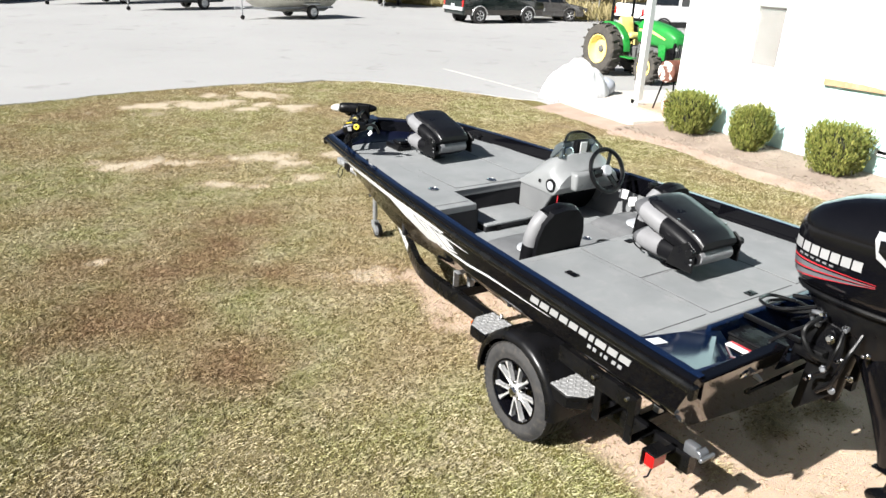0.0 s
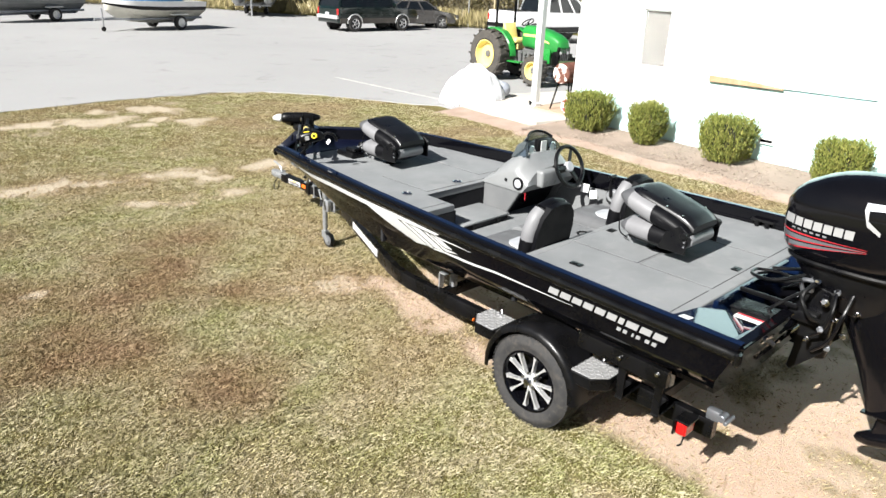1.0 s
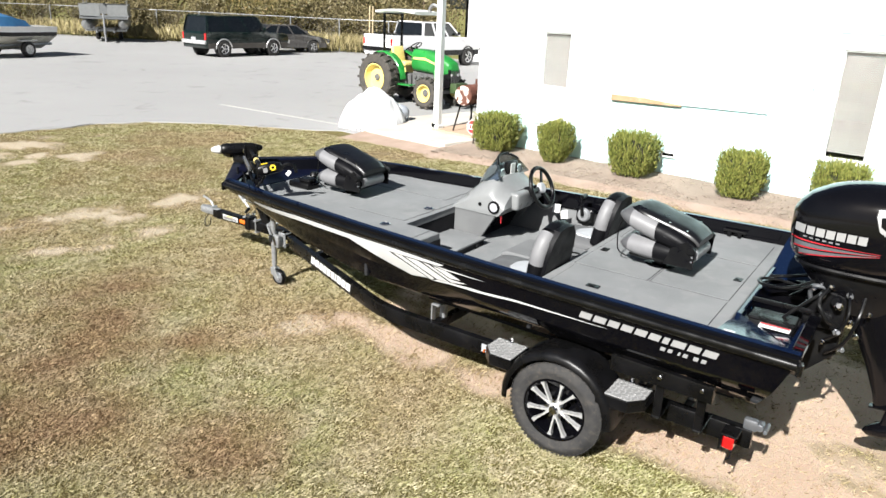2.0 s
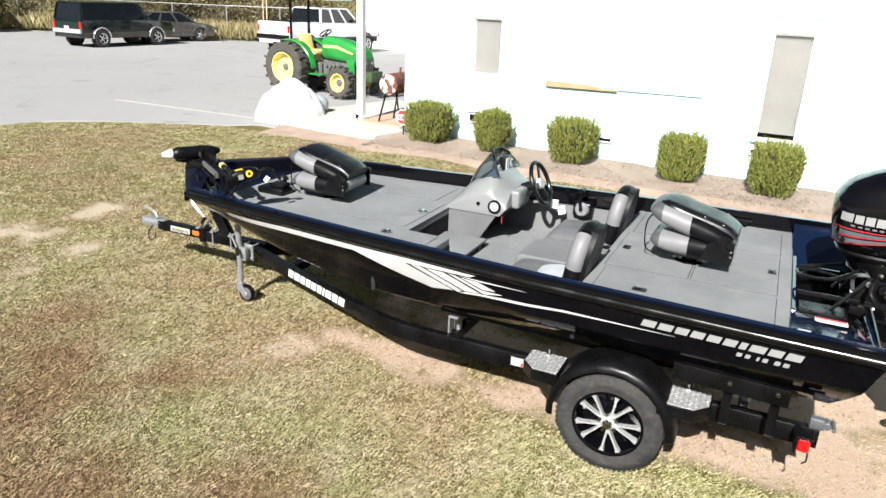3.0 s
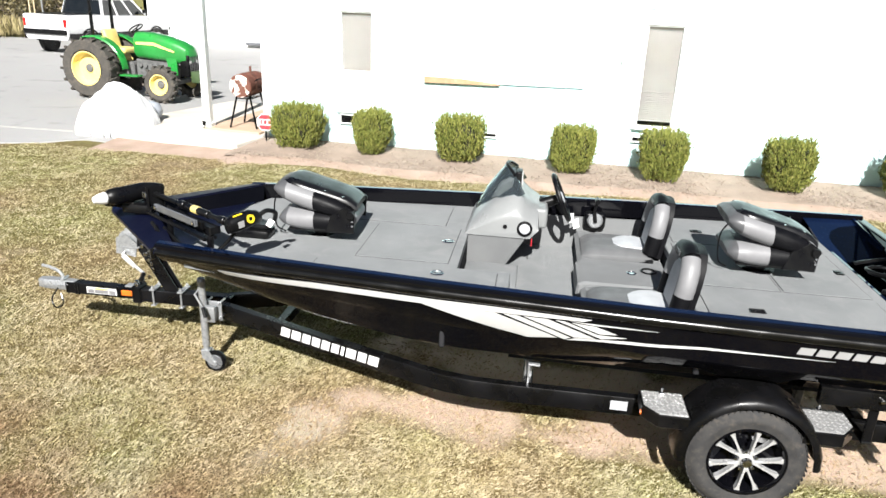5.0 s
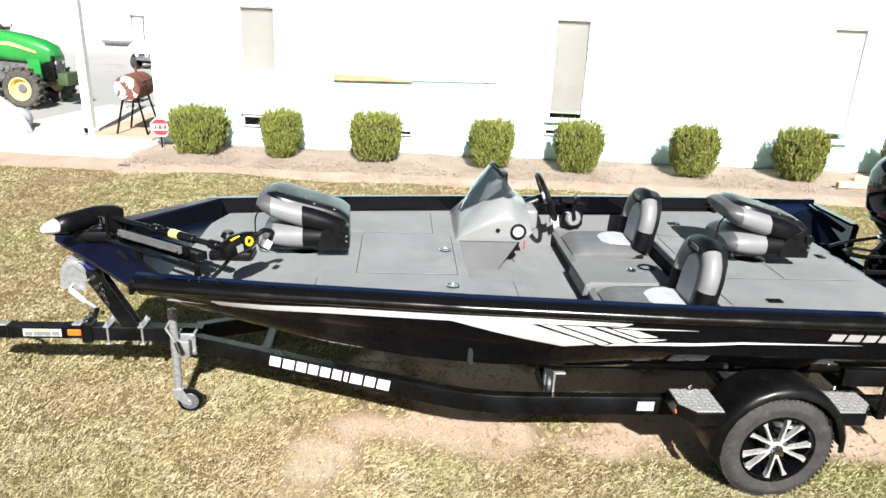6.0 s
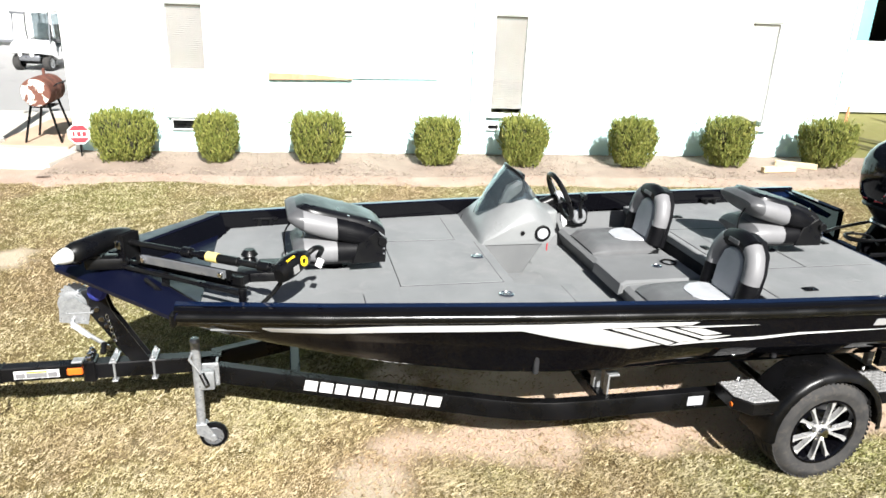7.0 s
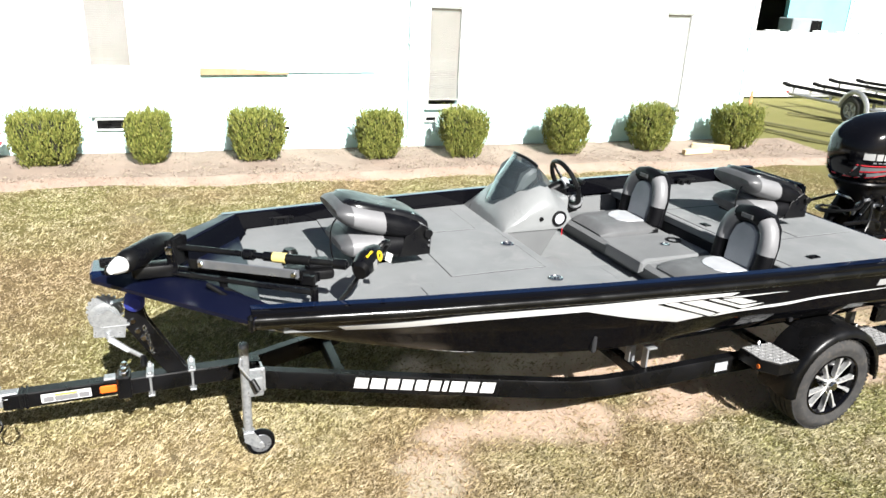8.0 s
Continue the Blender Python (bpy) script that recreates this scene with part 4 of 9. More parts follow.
box(bm, (4.55, 0.18, DZ + 0.03), (0.26, 0.16, 0.06), 0.02, pose(0, 0, 0), 2)
box(bm, (4.50, 0.18, DZ + 0.075), (0.14, 0.12, 0.04), 0.015)
part("foot_pedal", bm, BLACK, boat, "black foot control pedal")

# cockpit: floor, bulkheads, side liners
bm = B()
prism(bm, [(1.70, 0.92), (1.70, -0.92), (3.14, -0.81), (3.14, 0.81)], FZ - 0.02, FZ)
part("cockpit_floor", bm, CARPET, boat)
for nm, c, sz in (("rear_bulkhead", (1.715, 0, 0.87), (0.03, 1.9, 0.26)), ("front_bulkhead", (3.135, 0.08, 0.87), (0.03, 1.7, 0.26)), ("port_bulkhead", (2.795, 0.67, 0.87), (0.03, 0.42, 0.26)), ("pocket_side", (2.95, 0.455, 0.87), (0.33, 0.03, 0.26))):
    bm = B()
    box(bm, c, sz, 0.006)
    part(nm, bm, DARKCARPET, boat)
for s in (1, -1):
    bm = B()
    loft(bm, [[(u, s * (half(u) - 0.075), 1.02), (u, s * (half(u) - 0.10), 1.02), (u, s * (half(u) - 0.20), FZ - 0.005), (u, s * (half(u) - 0.17), FZ - 0.005)] for u in (1.70, 2.2, 2.7, 3.14)])
    part("side_liner", bm, SHADECARPET, boat)
bm = B()
box(bm, (2.94, 0.10, 0.825), (0.36, 0.56, 0.07), 0.015, None, 2)
st = part("step_box", bm, DARKCARPET, boat, "charcoal carpeted step box")
bm = B()
box(bm, (2.93, 0.10, 0.858), (0.37, 0.57, 0.022), 0.01, None, 2)
part("step_lid", bm, CARPET, st)
for k, v in enumerate((-0.05, 0.25)):
    bm = B()
    box(bm, (2.755, v, 0.82), (0.012, 0.05, 0.05), 0.004)
    part("strap", bm, BLACK, st)

# bench base with the centre box
bm = B()
prism(bm, [(1.74, FZ), (2.29, FZ), (2.33, 0.90), (2.30, 0.925), (1.74, 0.925)], -0.92, 0.92, UZ, 0.014)
part("bench_base", bm, BENCHC, boat)
bm = B()
prism(bm, [(1.78, 0.88), (2.36, 0.86), (2.35, 0.935), (2.31, 0.955), (1.78, 0.955)], -0.17, 0.25, UZ, 0.014)
cb = part("centre_box", bm, BENCHC, boat, "grey carpeted centre box")
bm = B()
lathe(bm, [(0, 0), (0.032, 0), (0.034, 0.006), (0.026, 0.01), (0.022, 0.004), (0, 0.004)], 18, pose(1.99, 0.03, 0.956))
part("ring_pull", bm, CHROME, cb)
bm = B()
lathe(bm, [(0.048, 0.006), (0.055, 0.004), (0.055, 0), (0.044, 0), (0.042, -0.05), (0, -0.05), (0, -0.04), (0.038, -0.04), (0.042, 0.004)], 20, pose(1.87, -0.03, 0.960))
part("cup_holder", bm, BLACK, cb)

# splashwell and stern corners: a level plate, and a second one falling away to the well
for s in (1, -1):
    A, Bq, C, D, E, F = (0.565, 1.10, 1.126), (0.17, 1.115, 1.130), (0.18, 1.00, 1.108), (0.565, 0.40, 1.004), (0.19, 0.53, 0.995), (0.36, 0.53, 0.985)
    for nm, q in (("stern_corner", (A, Bq, C, D)), ("stern_slope", (D, C, E, F))):
        bm = B()
        hi = [bm.verts.new((u, s * v, z)) for u, v, z in q]
        lo = [bm.verts.new((u, s * v, z - 0.012)) for u, v, z in q]
        bm.faces.new(hi)
        bm.faces.new(lo[::-1])
        for k in range(4):
            bm.faces.new((lo[k], lo[(k + 1) % 4], hi[(k + 1) % 4], hi[k]))
        part(nm, bm, NAVY, boat, "mirror-glossy navy-black stern plate", sharp=0.2)
    bm = B()
    prism(bm, [(1.11, 1.03), (0.56, 0.98), (0.56, 1.10), (1.11, 1.145)], 0.175, 0.20, YZ @ pose(0, 0, 0) if s > 0 else Matrix(((0, 0, 1, 0), (-1, 0, 0, 0), (0, 1, 0, 0), (0, 0, 0, 1))), 0.003)
    part("transom_shoulder", bm, NAVY, boat)
bm = B()
box(bm, (0.40, 0, 0.80), (0.30, 1.04, 0.03), 0.006)
part("splashwell", bm, HULL, boat)
bm = B()
box(bm, (0.545, 0, 0.92), (0.03, 1.04, 0.26), 0.006)
part("well_bulkhead", bm, NAVY, boat)
for v in (0.52, -0.52):
    bm = B()
    box(bm, (0.40, v, 0.90), (0.31, 0.03, 0.18), 0.006)
    part("well_side", bm, HULL, boat)
bm = B()
box(bm, (0, 0, 0), (0.06, 0.12, 0.005), 0.001, pose(0.50, 1.0, 1.113, 9.9, 0, 0))
part("warning_label", bm, WHITE, boat, "white warning label")
bm = B()
box(bm, (0.34, 0.50, 1.006), (0.17, 0.06, 0.006), 0.001)
lb = part("caution_label", bm, WHITE, boat, "white and red caution label")
bm = B()
box(bm, (0.34, 0.485, 1.011), (0.16, 0.016, 0.004), 0.001)
part("red_band", bm, REDDECAL, lb)
bm = B()
box(bm, (0.38, 0.30, 0.90), (0.26, 0.17, 0.17), 0.015, None, 2)
bt = part("battery_box", bm, BLACK, boat)
bm = B()
box(bm, (0.38, 0.30, 0.99), (0.27, 0.18, 0.02), 0.008)
part("battery_lid", bm, MATT, bt)
bm = B()
box(bm, (0.36, 0.24, 1.06), (0.34, 0.02, 0.03), 0.006)
part("well_brace", bm, MATT, boat)
bm = B()
lathe(bm, [(0.011, -0.02), (0.02, -0.02), (0.028, 0.0), (0.028, 0.004), (0.014, 0.008), (0.011, 0.0)], 16, pose(0.162, 0.74, 1.03, 0, -113, 0))
part("drain_fitting", bm, CHROME, boat)
bm = B()
rod(bm, (0.19, 0.60, 0.97), (0.15, 0.60, 0.955), 0.015, 0.010)
part("thru_hull", bm, GALV, boat)

# painted swoosh along the port and starboard sides
SWOOSH = [[(4.53, 1.035), (3.89, 1.066), (3.38, 1.068), (2.85, 1.073), (2.32, 1.068), (2.36, 1.051), (2.84, 1.037), (3.25, 1.032), (3.89, 1.026), (4.49, 1.005)],
          [(3.25, 1.031), (2.84, 1.035), (2.49, 0.919), (2.65, 0.89), (2.86, 0.93)],
          [(2.79, 1.034), (2.71, 1.035), (2.42, 0.933), (2.45, 0.914)],
          [(2.68, 1.035), (2.55, 1.037), (2.29, 0.95), (2.40, 0.938)],
          [(2.51, 1.037), (2.46, 1.037), (2.28, 0.977), (2.13, 0.983), (2.26, 0.954)],
          [(2.42, 1.032), (2.30, 1.029), (2.18, 0.995), (2.27, 0.984)],
          [(2.44, 0.912), (2.39, 0.935), (2.13, 0.963), (1.74, 0.990), (1.11, 0.994), (1.74, 0.978), (2.29, 0.933)],
          [(2.43, 1.042), (2.12, 1.046), (1.98, 1.047), (2.30, 1.034)]]


def side_patch(poly, s, name, material, parent, proud=0.0045):
    """A thin sheet laid on the hull's side, from corners of (u, z)."""
    bm = B()
    f = bm.faces.new([bm.verts.new((u, 0, z)) for u, z in poly])
    if max(p[0] for p in poly) - min(p[0] for p in poly) > 0.15:
        bmesh.ops.triangulate(bm, faces=[f])
        for i, step in ((0, 0.06), (2, 0.02)):
            lo, hi = min(v.co[i] for v in bm.verts), max(v.co[i] for v in bm.verts)
            for k in range(1, int((hi - lo) / step) + 1):
                cut = [0.0, 0.0, 0.0]
                cut[i] = lo + k * step
                bmesh.ops.bisect_plane(bm, geom=bm.verts[:] + bm.edges[:] + bm.faces[:], plane_co=cut, plane_no=(1 if i == 0 else 0, 0, 1 if i == 2 else 0))
    for v in bm.verts:
        u0 = STERN_U + (1.135 - v.co.z) * 0.42
        us = v.co.x if v.co.x > 0.75 else STERN_U + (v.co.x - u0) * (0.75 - STERN_U) / (0.75 - u0)
        v.co.y = s * (side_v(us, v.co.z) + proud)
    r = bmesh.ops.extrude_face_region(bm, geom=bm.faces[:])
    for v in [e for e in r["geom"] if isinstance(e, bmesh.types.BMVert)]:
        v.co.y -= s * 0.003
    return part(name, bm, material, parent)


for s in (1, -1):
    for p in SWOOSH:
        side_patch(p, s, "swoosh", PALESIL, boat)
    # brand mark as plain slanted blocks, one for each letter's width
    u = 1.30
    for w in (0.062, 0.062, 0.054, 0.054, 0.054, 0.050, 0.022, 0.062, 0.054, 0.060):
        lo, hi = 1.016, 1.056
        w += 0.012
        side_patch([(u - 0.014, hi), (u - w - 0.014, hi), (u - w, lo), (u, lo)], s, "brand_block", SILVER, boat)
        u -= w + 0.016
    u = 0.80
    for w in (0.026, 0.024, 0.0, 0.012, 0.024, 0.0, 0.026, 0.026):
        if w:
            side_patch([(u - 0.006, 0.992), (u - w - 0.006, 0.992), (u - w, 0.970), (u, 0.970)], s, "model_block", SILVER, boat)
        u -= w + 0.016



# ---- pedestal seats, folded flat ----
def fold_seat(m, label):
    """Fishing seat folded down: hinge to the back (-x), two padded cushions as a wedge."""
    s = thing("folding_seat", m, label, "boat seat", "folded pedestal seats")

    def cushion(name, x0, x1, hh, tilt, w, zc):
        """A puffed cushion in three sewn lengths: black to the hinge, grey, charcoal at the front."""
        def section(x):
            f = (x - x0) / (x1 - x0)
            e = max(0.04, 1 - abs(2 * f - 1) ** 3.4) ** 0.45
            return [(x, y, zc + tilt * (f - 0.5) + z) for y, z in ring(0, 0, w * (0.72 + 0.28 * e), hh * e, 28, 2.7)]
        for a, b, k, nm, mt in ((x0, 0.02, 9, name, VBLACK), (0.02, 0.205, 6, name + "_panel", VGREY), (0.205, x1, 8, name + "_front", VCHAR)):
            bm = B()
            loft(bm, [section(a + (b - a) * i / k) for i in range(k + 1)])
            part(nm, bm, mt, s)
    cushion("seat_cushion", -0.235, 0.265, 0.084, 0.012, 0.220, 0.082)
    cushion("back_cushion", -0.240, 0.290, 0.085, 0.150, 0.226, 0.218)
    for y in (-1, 1):
        # pleats in the black vinyl, hinge plates with their rivets
        for z0 in (0.195,):
            bm = B()
            tube(bm, curve_pts([(0.03, y * 0.176, z0 + 0.035), (-0.05, y * 0.198, z0), (-0.15, y * 0.196, z0 - 0.035), (-0.22, y * 0.19, z0 - 0.05)], 4), [0.034, 0.034, 0.033, 0.032, 0.030, 0.027, 0.024, 0.020, 0.016, 0.012, 0.008, 0.005, 0.003], 10)
            part("side_pleat", bm, VBLACK, s)
        bm = B()
        prism(bm, [(-0.255, 0.02), (-0.262, 0.165), (-0.20, 0.205), (-0.10, 0.14), (-0.06, 0.02)], y * 0.212 - 0.007, y * 0.212 + 0.007, UZ, 0.004)
        part("hinge_plate", bm, BLACK, s, "black hinge plate")
        for k in range(3):
            bm = B()
            rod(bm, (-0.245, y * 0.214, 0.075 + k * 0.032), (-0.245, y * 0.226, 0.075 + k * 0.032), 0.008, seg=8)
            part("rivet", bm, CHROME, s)
        bm = B()
        rod(bm, (-0.235, y * 0.20, 0.150), (-0.235, y * 0.240, 0.150), 0.026, seg=14)
        part("hinge_knuckle", bm, BLACK, s)
    # smooth shell over the folded back
    bm = B()
    secs = []
    for k in range(15):
        f = k / 14
        x = -0.262 + 0.50 * f
        w = (0.150 + 0.022 * f) * (1 if k < 11 else (0.985, 0.94, 0.86, 0.70)[k - 11])
        z = 0.218 + 0.150 * (f * 0.94 - 0.52) + 0.088 * max(0.30, 1 - abs(2 * (f * 0.95 + 0.02) - 1) ** 6) ** 0.4
        secs.append([(x, y * w, z + dz) for y, dz in ((-1.06, -0.034), (-1.03, -0.014), (-0.95, 0.000), (-0.6, 0.005), (0, 0.007), (0.6, 0.005), (0.95, 0.000), (1.03, -0.014), (1.06, -0.034), (0, -0.03))])
    loft(bm, secs)
    part("back_shell", bm, VSHELL, s, "smooth black back shell", 0.8)
    bm = B()
    rod(bm, (-0.215, -0.15, 0.092), (-0.215, 0.15, 0.092), 0.048, seg=18)
    part("hinge_pad", bm, VGREY, s, "grey rolled pad")
    for y in (-0.150, 0.150):
        for x in (-0.17, -0.05):
            bm = B()
            rod(bm, (x, y, 0.215 + (x + 0.24) * 0.29), (x, y, 0.235 + (x + 0.24) * 0.29), 0.008, seg=8)
            part("rivet", bm, CHROME, s)
    bm = B()
    box(bm, (0.02, 0, 0.02), (0.36, 0.34, 0.03), 0.01)
    part("seat_pan", bm, BLACK, s)
    bm = B()
    rod(bm, (0.02, 0, -0.06), (0.02, 0, 0.02), 0.05, 0.04, 16)
    rod(bm, (0.02, 0, -0.066), (0.02, 0, -0.05), 0.11, 0.09, 20)
    part("pedestal", bm, BLACK, s)
    bm = B()
    tube(bm, curve_pts([(0.26, 0.10, 0.27), (0.31, 0.11, 0.18), (0.30, 0.12, 0.02), (0.24, 0.10, -0.03)], 5), 0.005, 6)
    part("strap", bm, BLACK, s)
    return s


SEAT = fold_seat(BOAT @ pose(4.11, 0.0, DZ + 0.055, 0, 0, 3), "black and grey vinyl fishing seat folded flat on the deck")
copy_thing(SEAT, BOAT @ pose(1.18, 0.0, DZ + 0.065, 0, 0, -1))


# ---- bench seats with high backs ----
def bench_seat(m):
    s = thing("bench_seat", m, "black and grey vinyl bucket seat on the bench", "boat seat", "bench seats")
    bm = B()
    secs = []
    for k in range(11):
        f = k / 10
        e = max(0.03, 1 - abs(2 * f - 1) ** 6) ** 0.5
        secs.append([(-0.02 + 0.50 * f, y, 0.040 - 0.012 * f + z) for y, z in ring(0, 0, 0.24 * (0.85 + 0.15 * e), 0.062 * e, 20, 3.0)])
    loft(bm, secs)
    part("cushion", bm, VCUSH, s, "charcoal vinyl cushion")
    bm = B()
    loft(bm, [[(x, y, z) for y, z in ((-wd, zz), (wd, zz), (wd - 0.01, zz + 0.010), (-wd + 0.01, zz + 0.010))] for x, zz, wd in ((0.03, 0.088, 0.13), (0.10, 0.096, 0.14), (0.17, 0.095, 0.13), (0.22, 0.092, 0.10), (0.25, 0.089, 0.06))])
    part("cushion_insert", bm, VLIGHT, s, "light grey cushion panel")
    # backrest: leaning slab with a raised horseshoe bolster
    lean = pose(0.0, 0, 0.06, 0, -9, 0)

    def slab(y_, z_, x0, x1, nm, mt, lab=""):
        bm = B()
        loft(bm, [[tuple(lean @ Vector((x0, y, z))) for y, z in zip(y_, z_)], [tuple(lean @ Vector((x1, y, z))) for y, z in zip(y_, z_)]])
        bmesh.ops.bevel(bm, geom=[e for e in bm.edges if len(e.link_faces) == 2 and e.calc_face_angle(0) > 1.0], offset=0.02, segments=2, affect="EDGES", profile=0.5)
        return part(nm, bm, mt, s, lab)
    out = [(-0.196, 0.0), (-0.196, 0.22), (-0.168, 0.325), (-0.105, 0.395), (0.0, 0.41), (0.105, 0.395), (0.168, 0.325), (0.196, 0.22), (0.196, 0.0)]
    slab([p[0] for p in out], [p[1] for p in out], -0.075, 0.0, "back_shell", VBLACK, "black vinyl back")
    for sgn in (1, -1):
        bm = B()
        tube(bm, curve_pts([lean @ Vector((0.005, sgn * y, z)) for y, z in ((0.178, 0.02), (0.182, 0.10), (0.180, 0.16))], 5), [0.055] * 11, 14)
        part("bolster_foot", bm, VBLACK, s)
        bm = B()
        tube(bm, curve_pts([lean @ Vector((0.005, sgn * y, z)) for y, z in ((0.180, 0.155), (0.178, 0.22), (0.150, 0.30), (0.105, 0.345))], 5), [0.056] * 16, 14)
        part("bolster", bm, VGREY, s, "grey vinyl bolster")
    bm = B()
    tube(bm, curve_pts([lean @ Vector((0.004, y, z)) for y, z in ((-0.11, 0.343), (0, 0.365), (0.11, 0.343))], 6), [0.057] * 13, 14)
    part("head_roll", bm, VBLACK, s, "black head roll")
    bm = B()
    box(bm, (0, 0, 0), (0.008, 0.10, 0.028), 0.003, lean @ pose(0.062, 0, 0.352))
    part("name_tab", bm, VCHAR, s)
    bm = B()
    prof = [(-0.11, 0.03), (-0.115, 0.18), (-0.09, 0.27), (-0.04, 0.305), (0.04, 0.305), (0.09, 0.27), (0.115, 0.18), (0.11, 0.03)]
    loft(bm, [[tuple(lean @ Vector((x, y * f, (z - 0.16) * f + 0.16))) for y, z in prof] for x, f in ((0.0, 1.0), (0.03, 1.0), (0.04, 0.92))])
    part("back_panel", bm, VLIGHT, s, "light grey back panel")
    for sgn in (1, -1):
        bm = B()
        box(bm, (0.03, sgn * 0.22, 0.02), (0.10, 0.03, 0.06), 0.006)
        part("hinge_bracket", bm, MATT, s)
    return s


BENCH = bench_seat(BOAT @ pose(1.82, 0.55, 0.90))
copy_thing(BENCH, BOAT @ pose(1.82, -0.52, 0.90))


# ---- helm console ----
con = thing("helm_console", BOAT, "silver-grey moulded helm console with smoked windscreen", "console")
bm = B()
secs = []
for v, zf, zt, za in ((-0.235, 1.10, 1.20, 1.16), (-0.25, 1.12, 1.235, 1.19), (-0.33, 1.16, 1.315, 1.26), (-0.42, 1.19, 1.35, 1.29), (-0.60, 1.21, 1.36, 1.30), (-0.78, 1.19, 1.34, 1.29), (-0.88, 1.14, 1.27, 1.23), (-0.92, 1.10, 1.18, 1.15)):
    secs.append([(3.15, v, 1.05), (3.12, v, 1.05 + (zf - 1.05) * 0.55), (3.06, v, zf), (2.95, v, zf + (zt - zf) * 0.62), (2.82, v, zt), (2.76, v, zt - 0.005), (2.70, v, za - 0.01), (2.63, v, za - 0.05), (2.62, v, 1.12), (2.68, v, 1.05)])
loft(bm, secs)
bmesh.ops.subdivide_edges(bm, edges=bm.edges[:], cuts=1, use_grid_fill=True, smooth=0.25)
part("shell", bm, SHELL, con, "silver-grey moulded shell", sharp=0.55)
# smoked windscreen, curved across
bm = B()
secs = []
for k in range(13):
    f = k / 12 * 2 - 1
    v = -0.60 + 0.245 * f
    bend = 0.15 * f * f
    top = 1.505 - 0.16 * abs(f) ** 3
    secs.append([(3.105 - bend, v, 1.165), (3.02 - bend, v, 1.335 - 0.05 * abs(f) ** 3), (2.895 - bend, v, top), (2.887 - bend, v, top), (3.01 - bend, v, 1.33 - 0.05 * abs(f) ** 3), (3.096 - bend, v, 1.16)])
loft(bm, secs)
part("windscreen", bm, SMOKE, con, "smoked curved windscreen")
bm = B()
prism(bm, [(2.98, 1.28), (2.92, 1.40), (2.86, 1.440), (2.825, 1.435), (2.785, 1.28)], -0.80, -0.40, UZ, 0.022)
dash = part("dash_panel", bm, DASH, con, "grey gauge binnacle")
bm = B()
tube(bm, [(2.889 - 0.15 * f * f, -0.60 + 0.245 * f, 1.506 - 0.16 * abs(f) ** 3) for f in [k / 12 * 0.7 - 0.7 for k in range(25)]], 0.011, 8)
part("windscreen_trim", bm, BLACK, con, "black edge trim")
bm = B()
box(bm, (2.63, -0.50, 1.165), (0.13, 0.27, 0.15), 0.025, pose(0, 0, 0), 3)
part("helm_pod", bm, SHELL, con, "silver-grey helm pod")
for v, z, r in ((-0.455, 1.365, 0.040), (-0.745, 1.365, 0.040)):
    bm = B()
    lathe(bm, [(r, 0), (r + 0.008, 0.0), (r + 0.008, 0.012), (r, 0.014)], 20, pose(2.790, v, z, 0, -78, 0))
    g = part("gauge_bezel", bm, CHROME, dash)
    bm = B()
    lathe(bm, [(0, 0.004), (r, 0.004), (r, 0.0), (0, 0)], 20, pose(2.790, v, z, 0, -78, 0))
    part("gauge_face", bm, surf("gauge_face_%d" % int(r * 1000 + v * 100), (0.45, 0.48, 0.46), (0.35, 0.40, 0.40), 20, 0.2, relief=0.0), g)
bm = B()
box(bm, (2.795, -0.60, 1.385), (0.05, 0.15, 0.15), 0.012, None, 2)
ff = part("fish_finder", bm, BLACK, con, "small screen unit")
bm = B()
box(bm, (2.768, -0.60, 1.397), (0.006, 0.075, 0.095), 0.002)
part("screen", bm, WHITE, ff)
# carpeted pedestal with an open footwell
bm = B()
prism(bm, [(3.13, FZ), (3.13, 1.06), (2.70, 1.06), (2.86, FZ)], -0.275, -0.245, UZ, 0.006)
part("pedestal_side", bm, SHADECARPET, con)
bm = B()
prism(bm, [(3.13, FZ), (3.13, 1.06), (2.70, 1.06), (2.86, FZ)], -0.90, -0.87, UZ, 0.006)
part("pedestal_side", bm, SHADECARPET, con)
bm = B()
box(bm, (3.10, -0.575, 0.90), (0.03, 0.59, 0.30), 0.004)
part("pedestal_front", bm, DARKCARPET, con)
# black sheet across the open footwell, in place of the shade inside it
bm = B()
prism(bm, [(2.78, 1.055), (2.80, 1.055), (2.92, FZ), (2.90, FZ)], -0.868, -0.278, UZ)
part("footwell_shade", bm, BLACK, con, "black sheet for the shade in the open footwell")
# speaker ring and key switch on the inboard face
bm = B()
lathe(bm, [(0.036, 0.0), (0.055, 0.0), (0.055, 0.012), (0.040, 0.016), (0.036, 0.008)], 24, pose(2.72, -0.236, 1.125, -90, 0, 0))
sp_ = part("speaker_ring", bm, BLACK, con)
bm = B()
lathe(bm, [(0, 0.0), (0.040, 0.0), (0.038, 0.012), (0, 0.018)], 24, pose(2.72, -0.236, 1.125, -90, 0, 0))
part("speaker_cone", bm, VLIGHT, sp_)
bm = B()
rod(bm, (2.86, -0.243, 1.13), (2.86, -0.225, 1.13), 0.016, seg=6)
part("plug", bm, BLACK, con)
bm = B()
box(bm, (2.665, -0.27, 1.02), (0.008, 0.008, 0.07), 0.002)
part("kill_lanyard", bm, REDDECAL, con, "red lanyard")
